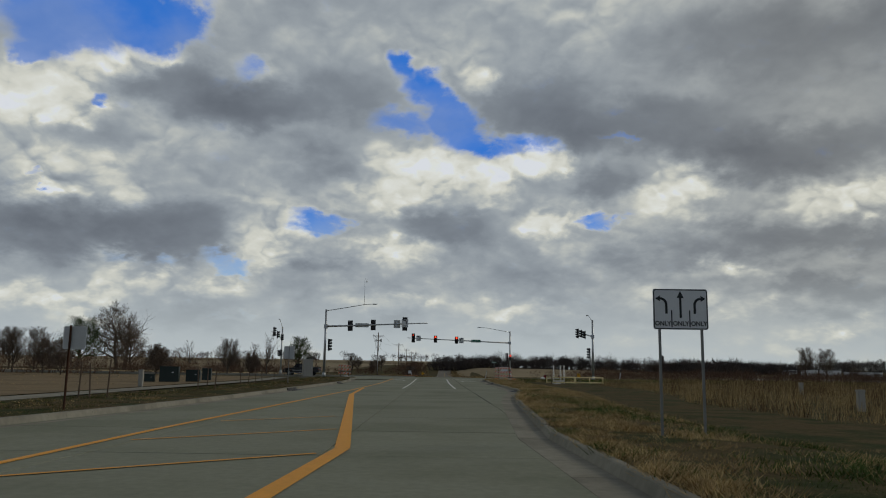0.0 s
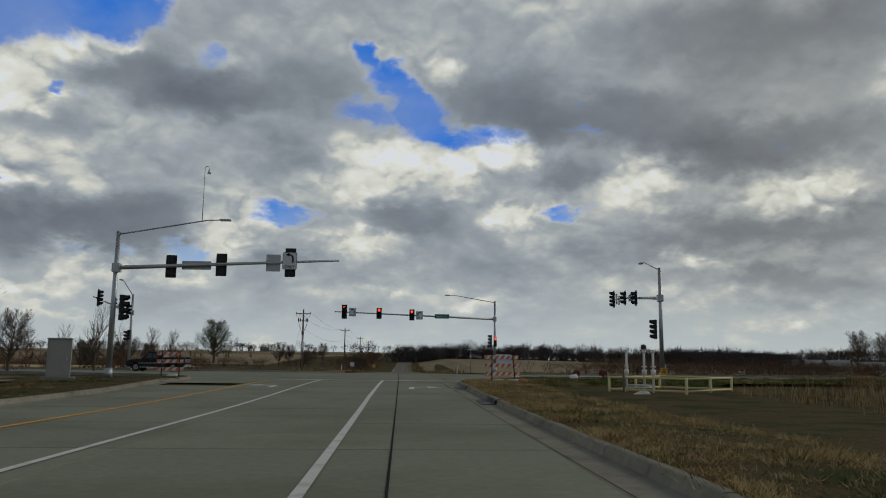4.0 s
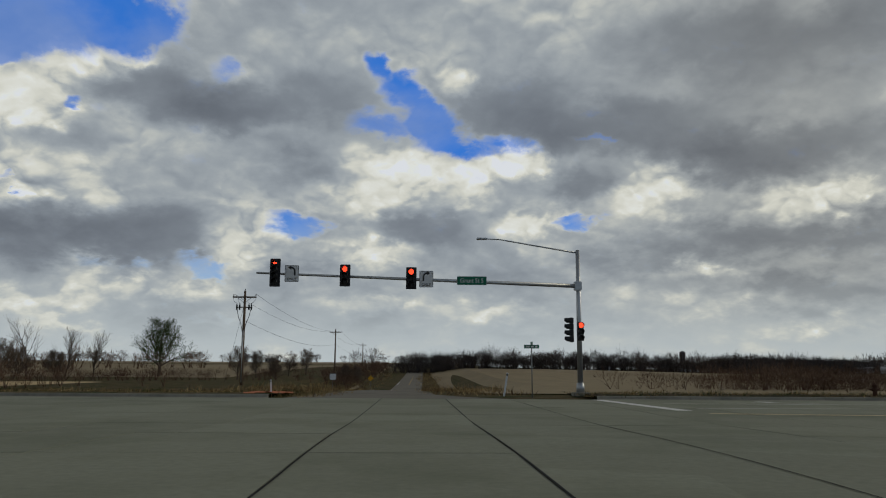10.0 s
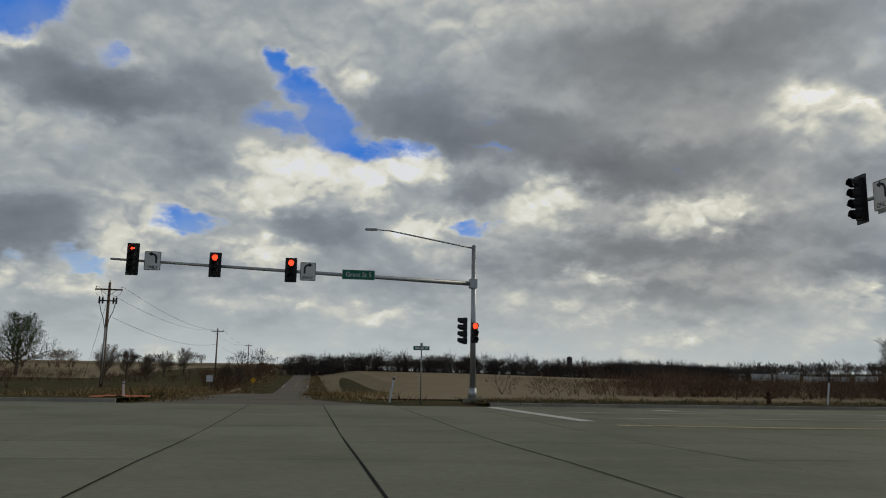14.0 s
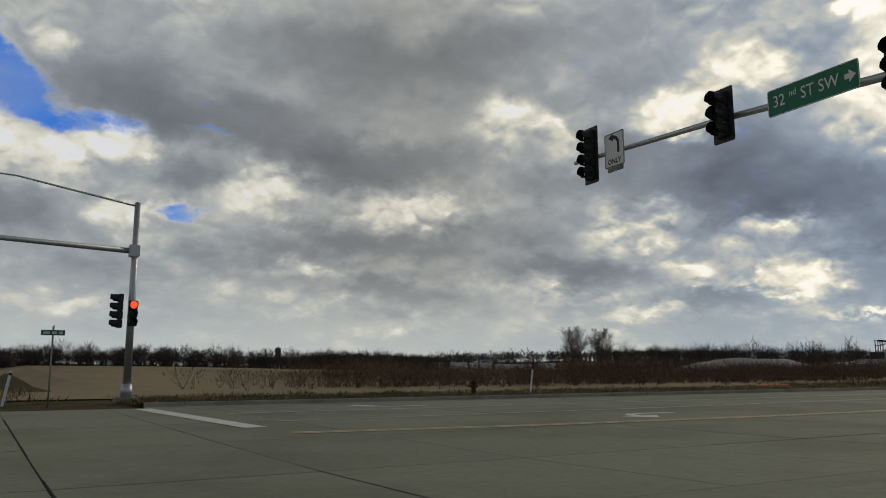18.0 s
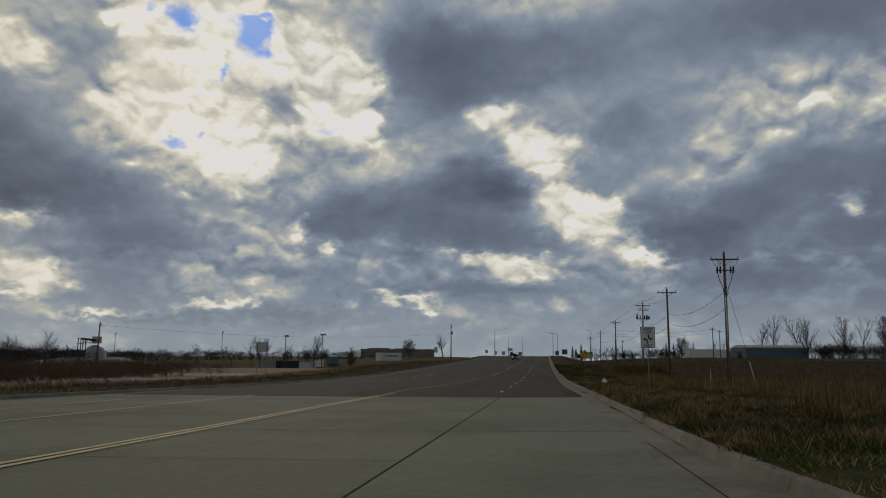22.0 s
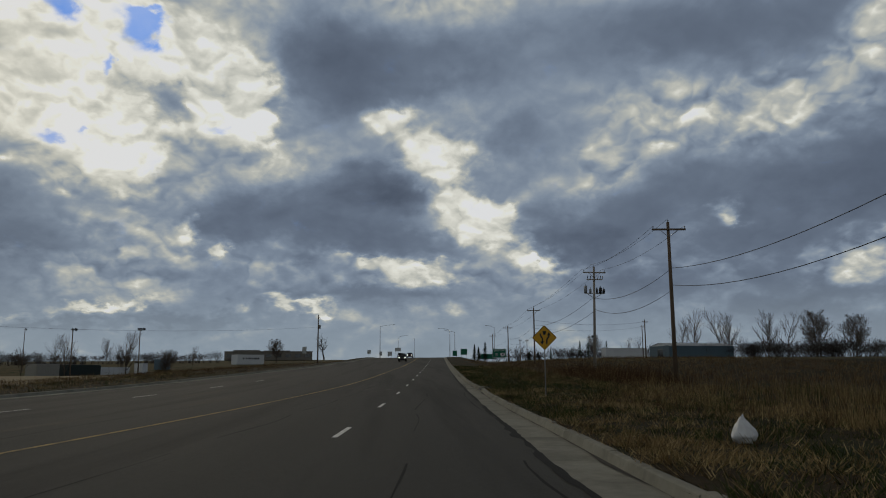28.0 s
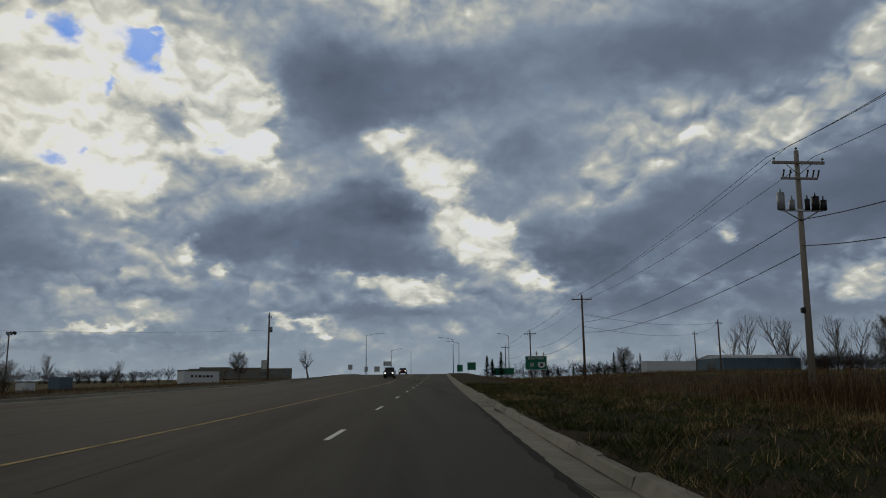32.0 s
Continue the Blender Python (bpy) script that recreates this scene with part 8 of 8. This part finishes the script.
x, y = 196.5, -4.9
junction = thing("junction_sign", pose(x, y, height(x, y) - 0.1, 0, 0, -93), "large green junction sign on two posts", "road sign")
for px in (-0.75, 0.75):
    bm = bmesh.new()
    box(bm, px, 0.05, 1.4, 0.10, 0.10, 3.0)
    part("post", bm, WOOD_POLE, junction)
p = plate(junction, 2.2, 1.42, 0, -0.02, 2.15, SIGN_GREEN, SIGN_WHITE, "sign_plate", "green sheet with white border", 0.03)
letters("JUNCTION", 0.34, 0, -0.032, 2.62, SIGN_WHITE, p, 0.95, 0.004)
flat_shape(p, [(-0.35, 0.26), (0.35, 0.26), (0.40, 0.0), (0.28, -0.22), (0.0, -0.34), (-0.28, -0.22), (-0.40, 0.0)], 0.55, -0.030, 1.96, SIGN_WHITE, "route_shield")
flat_shape(p, [(-0.13, -0.14), (0.13, -0.14), (0.13, 0.14), (-0.13, 0.14)], 0.55, -0.034, 1.97, SIGN_BLACK, "text_bar")
letters("30", 0.5, -0.45, -0.032, 1.96, SIGN_WHITE, p, 0.9, 0.006)

for x, y, w, h, z, mat, face, label in [(290.4, -4.3, 1.3, 1.5, 1.2, SIGN_GREEN, -93, "small green guide sign far up the road"), (290.2, -6.9, 1.9, 1.7, 1.7, SIGN_GREEN, -93, "green guide sign far up the road"), (263.5, -10.6, 3.8, 1.3, 1.6, SIGN_GREEN, -93, "wide green guide sign beside evergreens"),
                                        (291, 14.2, 1.2, 1.2, 1.2, ALU, 87, "far sign seen from behind"), (291, 11.9, 1.7, 1.0, 2.4, ALU, 87, "far sign seen from behind"), (290.8, 20.1, 1.0, 1.1, 1.7, ALU, 87, "far sign seen from behind"), (300, 17.0, 0.8, 1.2, 1.2, ALU, 87, "far sign seen from behind"),
                                        (81.4, 32.9, 1.05, 0.80, 2.87, ALU, 87, "road sign on two posts seen from behind"), (276, 36.5, 1.1, 1.8, 3.8, SIGN_WHITE, 87, "tall white sign near a low building")]:
    t = thing("road_sign", pose(x, y, height(x, y) - 0.05, 0, 0, face), label, "road sign")
    for px in ((-w * 0.38, w * 0.38) if w > 1.0 else (0,)):
        bm = bmesh.new()
        post(bm, px, 0.03, -0.2, z + h * 0.4)
        part("post", bm, POST_STEEL, t)
    plate(t, w, h, 0, -0.02, z + h * 0.1, mat, SIGN_WHITE if mat is SIGN_GREEN else None, edge=0.03)


def street_lamp(x, y, top, reach, turn, label):
    t = thing("street_lamp", pose(x, y, height(x, y) - 0.1, 0, 0, turn), label, "street lamp", "street lamps of the climbing road")
    bm = bmesh.new()
    tube(bm, (0, 0, 0), (0, 0, top), 0.12, 0.07, 10)
    part("pole", bm, GALV, t)
    bm = bmesh.new()
    bent_tube(bm, [(0, 0, top - 0.1), (reach * 0.5, 0, top + 0.35), (reach, 0, top + 0.5)], 0.06, 0.04, 6)
    a = part("arm", bm, GALV, t)
    bm = bmesh.new()
    box(bm, reach + 0.3, 0, top + 0.5, 0.8, 0.32, 0.12, 0.03)
    part("lamp_head", bm, GALV, a)
    return t


for x, y, top, reach, turn in [(311, 17.5, 9.8, 4.0, -93), (411, 5.0, 10, 0.8, 0), (310.5, -4.2, 8.6, 3.0, 87), (335, -7.5, 9.0, 2.8, 87), (309, -18, 11.0, 2.2, 87), (380, 12, 9.5, 3, -93)]:
    street_lamp(x, y, top, reach, turn, "tall grey street lamp by the climbing road")

# single poles beyond the far side
x, y = 233.5, 28.5
t = utility_pole(x, y, 10.2, "plain", "dark wooden pole with a can transformer", 0, -20, WOOD_POLE, width=0.9)
bm = bmesh.new()
tube(bm, (0.3, -0.2, 7.4), (0.3, -0.2, 8.2), 0.2, 0.2, 12)
part("transformer", bm, PORCELAIN, t, "grey can transformer")
x, y = 156, 87.6
t = utility_pole(x, y, 8.3, "plain", "leaning dark wooden pole in a storage yard", 2.5, 0, WOOD_POLE, width=0.6)
svc = thing("power_line", pose(0, 0, 0), "thin dark wire across a storage yard", "power line", "power lines")
wire(svc, (156.3, 87.6, height(156, 87.6) + 7.6), (233.5, 28.5, height(233.5, 28.5) + 7.6), 1.6, 0.012)


def flood_mast(x, y, top, heads, label):
    t = thing("floodlight_mast", pose(x, y, height(x, y) - 0.1, 0, 0, 60), label, "floodlight", "floodlights of a storage yard")
    bm = bmesh.new()
    tube(bm, (0, 0, 0), (0, 0, top), 0.12, 0.08, 8)
    part("pole", bm, WOOD_POLE, t)
    bm = bmesh.new()
    box(bm, 0, 0, top - 0.1, 1.1, 0.08, 0.08)
    part("crossbar", bm, GALV, t)
    for k in range(heads):
        px = (k - (heads - 1) / 2) * 0.75
        bm = bmesh.new()
        tube(bm, (px, -0.1, top + 0.12), (px, -0.42, top - 0.08), 0.14, 0.27, 12)
        part("floodlight", bm, BLACK, t)
    return t


for x, y, top, heads in [(286.2, 113.4, 10.2, 1), (204.4, 66.7, 8.3, 2), (228.2, 63.4, 9.7, 3), (300, 160, 10.0, 1)]:
    flood_mast(x, y, top, heads, "dark pole with yard floodlights on top")


def container(x, y, turn, l, w, h, mat, label, name="container"):
    t = thing(name, pose(x, y, height(x, y) - 0.04, 0, 0, turn), label, name.replace("_", " "))
    bm = bmesh.new()
    box(bm, 0, 0, h / 2, l, w, h, 0.02)
    part("body", bm, mat, t)
    n = int(l / 0.35) if name in ("container", "waste_container") else 0
    rib = None
    for k in range(n):
        for s in (-1, 1):
            if rib is None:
                bm = bmesh.new()
                box(bm, 0, 0, h / 2, 0.14, 0.03, h * 0.86)
                rib = part("rib", bm, mat, t)
                o = rib
            else:
                o = new("rib", rib.data)
                o.parent = t
            o.location = (-l / 2 + (k + 0.5) * l / n, s * (w / 2 + 0.012), 0)
    bm = bmesh.new()
    box(bm, 0, 0, h + 0.02, l + 0.06, w + 0.06, 0.06, 0.01)
    part("roof", bm, GREY_ROOF, t)
    for s in (-1, 1):
        bm = bmesh.new()
        box(bm, s * (l / 2 + 0.015), 0, h / 2, 0.03, w * 0.9, h * 0.88)
        part("door", bm, mat, t)
    return t


container(206.6, 72.2, -20, 5.0, 2.4, 2.5, CABINET, "beige storage container at a yard's edge")
container(215.0, 69.6, -20, 8.5, 2.4, 2.4, DARK_GREEN, "dark green storage container at a yard's edge")
container(250.8, 65.5, -15, 3.2, 2.2, 2.3, BLUE_SIDING, "small blue-grey cabin at a yard's edge", "cabin")
container(244.0, 68.0, -15, 2.0, 2.0, 2.2, METAL_SIDING, "small pale cabin at a yard's edge", "cabin")
fence = thing("panel_fence", pose(223.6, 66.5, height(223.6, 66.5), 0, 0, -20), "pale metal panel fence beside storage containers", "fence")
for k in range(6):
    bm = bmesh.new()
    box(bm, -3.7 + k * 1.5, 0.0, 1.0, 1.46, 0.05, 2.0, 0.01)
    part("panel", bm, METAL_SIDING, fence)


def low_building(name, x, y, turn, l, w, h, wall, label, bays=8, parapet=0.35, steps=()):
    t = thing(name, pose(x, y, height(x, y) - 0.1, 0, 0, turn), label, "building")
    bm = bmesh.new()
    box(bm, 0, 0, h / 2, l, w, h, 0.02)
    body = part("wall", bm, wall, t)
    bm = bmesh.new()
    box(bm, 0, 0, h + parapet / 2, l + 0.1, w + 0.1, parapet, 0.03)
    part("parapet", bm, TAN_WALL, t)
    for a, b2, hh in steps:
        bm = bmesh.new()
        box(bm, (a + b2) / 2, 0, h + hh / 2 + 0.1, b2 - a, w * 0.8, hh + 0.2, 0.03)
        part("roof_block", bm, wall, t)
    for k in range(bays):
        bm = bmesh.new()
        px = -l / 2 + (k + 0.5) * l / bays
        box(bm, px, -w / 2 - 0.02, h * 0.55, l / bays * 0.55, 0.06, h * 0.38)
        wd = part("window", bm, PANE, t, "dark window band")
        bm = bmesh.new()
        box(bm, px, -w / 2 - 0.03, h * 0.55 - h * 0.2, l / bays * 0.6, 0.10, 0.08)
        part("sill", bm, GREY_ROOF, wd)
    return t


low_building("low_building", 416, 69, -82, 37, 18, 3.5, TAN_WALL, "long low tan building with a flat roof", 9, steps=((-15, -4, 0.7), (-2, 9, 0.5)))
wb = low_building("white_kiosk", 303.5, 56.5, -52, 8.6, 4, 2.9, METAL_SIDING, "small white flat-roofed building with a dark lettered band", 0)
for k, w in enumerate((0.7, 0.5, 0.9, 0.6, 1.1, 0.7)):
    bm = bmesh.new()
    box(bm, -2.4 + k * 0.95, -2.06, 1.75, w * 0.75, 0.04, 0.5)
    part("text_bar", bm, BLACK, wb, "dark bar of lettering")

# metal shed and trailers south of the climbing road
shed = thing("metal_shed", pose(329.0, -88.0, height(329, -88) - 0.1, 0, 0, 102) @ Matrix.Diagonal((1.5, 1.25, 1.42, 1)), "long blue-grey metal shed with a low gable roof", "shed")
bm = bmesh.new()
prism(bm, [(-8.2, 0), (-8.2, 3.0), (8.2, 3.0), (8.2, 0)], 5.0)
part("wall", bm, BLUE_SIDING, shed)
bm = bmesh.new()
vs = [bm.verts.new(v) for v in ((-8.4, -5.2, 2.95), (8.4, -5.2, 2.95), (8.4, 0, 3.75), (-8.4, 0, 3.75), (-8.4, 5.2, 2.95), (8.4, 5.2, 2.95))]
bm.faces.new((vs[0], vs[1], vs[2], vs[3]))
bm.faces.new((vs[3], vs[2], vs[5], vs[4]))
bmesh.ops.solidify(bm, geom=bm.faces[:], thickness=0.08)
part("roof", bm, METAL_SIDING, shed, "pale metal roof")
for s in (-1, 1):
    bm = bmesh.new()
    vs = [bm.verts.new(v) for v in ((s * 8.2, -5, 3.0), (s * 8.2, 5, 3.0), (s * 8.2, 0, 3.7))]
    bm.faces.new(vs)
    part("gable", bm, METAL_SIDING, shed)
bm = bmesh.new()
box(bm, 0, 0, 1.5, 0.06, 0.03, 2.9)
rib = part("siding_rib", bm, BLUE_SIDING, shed)
rib.location = (-8.0, 5.012, 0)
for k in range(1, 34):
    o = new("siding_rib", rib.data)
    o.parent, o.location = shed, (-8.0 + k * 0.485, 5.012, 0)
bm = bmesh.new()
box(bm, 8.215, 0.5, 1.2, 0.04, 2.6, 2.3)
part("door", bm, PANE, shed, "dark shed doorway")
container(317.6, -61.5, 109, 16.0, 2.6, 3.3, METAL_SIDING, "long white box trailer parked by a shed", "box_trailer")

# gravel heaps, silo and hopper of the yard
for x, y, lx, ly, h, a in [(122.5, 96.0, 16, 7, 2.7, -53), (229, 130, 22, 14, 3.5, -30), (150, 76, 6.5, 4.5, 1.5, -30), (134, 80, 9, 4, 0.9, -50)]:
    bm = bmesh.new()
    bmesh.ops.create_grid(bm, x_segments=40, y_segments=24, size=1)
    for v in bm.verts:
        u, w = v.co.x, v.co.y
        rr = min(1, math.sqrt(u * u + w * w))
        prof = max(0, 1 - rr) ** 0.8 if lx < 10 else min(1.0, 1.5 * (1 - max(abs(u), abs(w) ** 1.0)))
        z = h * max(prof, 0) * (0.85 + 0.35 * noise.noise(Vector((u * 2.2, w * 2.2, x)))) + 0.12 * noise.noise(Vector((u * 9, w * 9, x))) - 0.06
        v.co = Vector((u * lx, w * ly, z))
    for f in bm.faces:
        f.smooth = True
    ob = link_mesh("gravel_mound", bm, GRAVEL)
    ob.matrix_world = pose(x, y, height(x, y) - 0.02, 0, 0, a)
    tagged(ob, "long grey heap of crushed gravel", "gravel heap", "gravel heaps")
x, y = 232, 130
dome = thing("silo_dome", pose(x, y, height(x, y) + 2.9), "pale domed silo with a feed tower", "silo")
bm = bmesh.new()
bmesh.ops.create_uvsphere(bm, u_segments=24, v_segments=12, radius=3.1)
bmesh.ops.delete(bm, geom=[v for v in bm.verts if v.co.z < -0.1], context="VERTS")
for v in bm.verts:
    v.co.z = v.co.z * 0.95 + 0.9
for f in bm.faces:
    f.smooth = True
part("dome", bm, SILO, dome)
bm = bmesh.new()
tube(bm, (0, 0, -0.1), (0, 0, 1.0), 3.1, 3.1, 24)
part("drum", bm, SILO, dome)
bm = bmesh.new()
box(bm, 0.6, 0, 5.3, 1.9, 1.9, 1.9, 0.05)
part("head_house", bm, SILO, dome)
bm = bmesh.new()
for px, py in ((-6.6, 0), (-5.2, 0), (-6.6, 1.4), (-5.2, 1.4)):
    tube(bm, (px, py, 0), (px, py, 5.6), 0.12, 0.12, 6)
for z in (2.0, 4.0, 5.5):
    box(bm, -5.9, 0.7, z, 1.8, 1.8, 0.12)
part("hopper_tower", bm, RUST, dome, "dark steel hopper tower")
bm = bmesh.new()
tube(bm, (-5.9, 0.7, 5.4), (0.2, 0, 5.2), 0.28, 0.28, 8)
for k in range(8):
    tube(bm, (-5.6 + k * 0.72, 0.6, 5.1), (-5.2 + k * 0.72, 0.5, 4.3), 0.05, 0.05, 5)
tube(bm, (-5.6, 0.6, 4.3), (0.3, 0, 4.3), 0.07, 0.07, 6)
part("conveyor", bm, RUST, dome)
bm = bmesh.new()
box(bm, -7.8, 0.5, 1.1, 2.6, 2.4, 2.2, 0.05)
part("plant_room", bm, BLACK, dome)

# low stock on the yard: pipes and blocks
for i in range(16):
    px = 176 + plant_rng.uniform(-8, 22)
    py = 92 + plant_rng.uniform(-18, 26)
    container(px, py, plant_rng.uniform(-60, 0), plant_rng.uniform(1.8, 4.5), 1.6, plant_rng.uniform(0.7, 1.4), [RUST, GREY_ROOF, BLUE_SIDING, TAN_WALL][i % 4], "low stack of stored goods in a yard", "goods_stack")
# far lorry trailers parked beyond the field
for i in range(13):
    a = 19.5 + i * 1.55 + (0.5 if i % 4 == 2 else 0)
    x, y = from_view(a, 330, 0, -6)
    container(x, y, -a + plant_rng.uniform(-8, 8), plant_rng.choice([9, 12, 7]), 2.5, plant_rng.choice([2.4, 2.7, 3.0]), METAL_SIDING, "far white lorry trailer parked in a row", "lorry_trailer")
x, y = from_view(19.2, 420, 0, -6)
t = thing("dark_tower", pose(x, y, height(x, y)), "far dark water tower or silo above woods", "tower")
bm = bmesh.new()
tube(bm, (0, 0, 0), (0, 0, 10.5), 1.6, 1.5, 14)
part("shaft", bm, WOODS, t)
bm = bmesh.new()
tube(bm, (0, 0, 10.5), (0, 0, 11.2), 1.55, 0.5, 14)
part("cap", bm, GREY_ROOF, t)
for az_, dist, l, h, m in [(14.0, 480, 10, 3.5, METAL_SIDING), (-29.0, 640, 10, 4, METAL_SIDING), (-10.5, 760, 9, 4, TAN_WALL)]:
    x, y = from_view(az_, dist, 0, -6)
    low_building("farm_building", x, y, -az_, l, 7, h, m, "far pale farm building among trees", 3)


# ---- slabs and kerbs of the roads ----
slabs_a()
slabs_b()
S_EAST, S_WEST = [(x - on_b(0, 12.98)[0]) / (on_b(1, 12.98)[0] - on_b(0, 12.98)[0]) for x in (1.91, -8.52)]
EDGE_UP = [(1.91, -0.45 + 13.38 * f / 7) for f in range(8)] + [on_b(S_EAST + (32 - S_EAST) * (f / 12) ** 1.1, 12.98) for f in range(1, 13)]
bend = [q for q in corner_r if q[1] > -0.6]
inner_bend = [bend[round(k * (len(bend) - 1) / (len(EDGE_UP) - 1))] for k in range(len(EDGE_UP))]
flare(road_a, inner_bend, EDGE_UP, 3)
foot = [q for q in corner_r if q[1] <= 0.6]
flare(road_a, foot, [(1.31, min(q[1], -0.45)) for q in foot], 1)
flare(road_a, [(-8.53, -7.0 + 19.95 * f / 10) for f in range(11)], [(-13.15 + 4.59 * f / 10, -7.0 + 19.95 * f / 10) for f in range(11)], 4)
SW_ARC = [(x + 0.05, y + 0.05) for x, y in corner_l]
flare(road_a, SW_ARC, [on_b(S_WEST - 15.0 * (k / (len(SW_ARC) - 1)) ** 1.2, 12.98) for k in range(len(SW_ARC))], 3)
kerb_run("kerb_south_east", KERB_SE, "grey concrete kerb and gutter with cracked edges", 1, None, 2.0, 0.009)
kerb_run("kerb_south_west", KERB_SW, "grey concrete kerb with gutter", -1, 0.4)
kerb_run("kerb_north_east", KERB_NE, "grey concrete kerb on the far side", -1, 0.7)
kerb_run("kerb_north_west", KERB_NW, "grey concrete kerb on the far side", 1, 0.7)
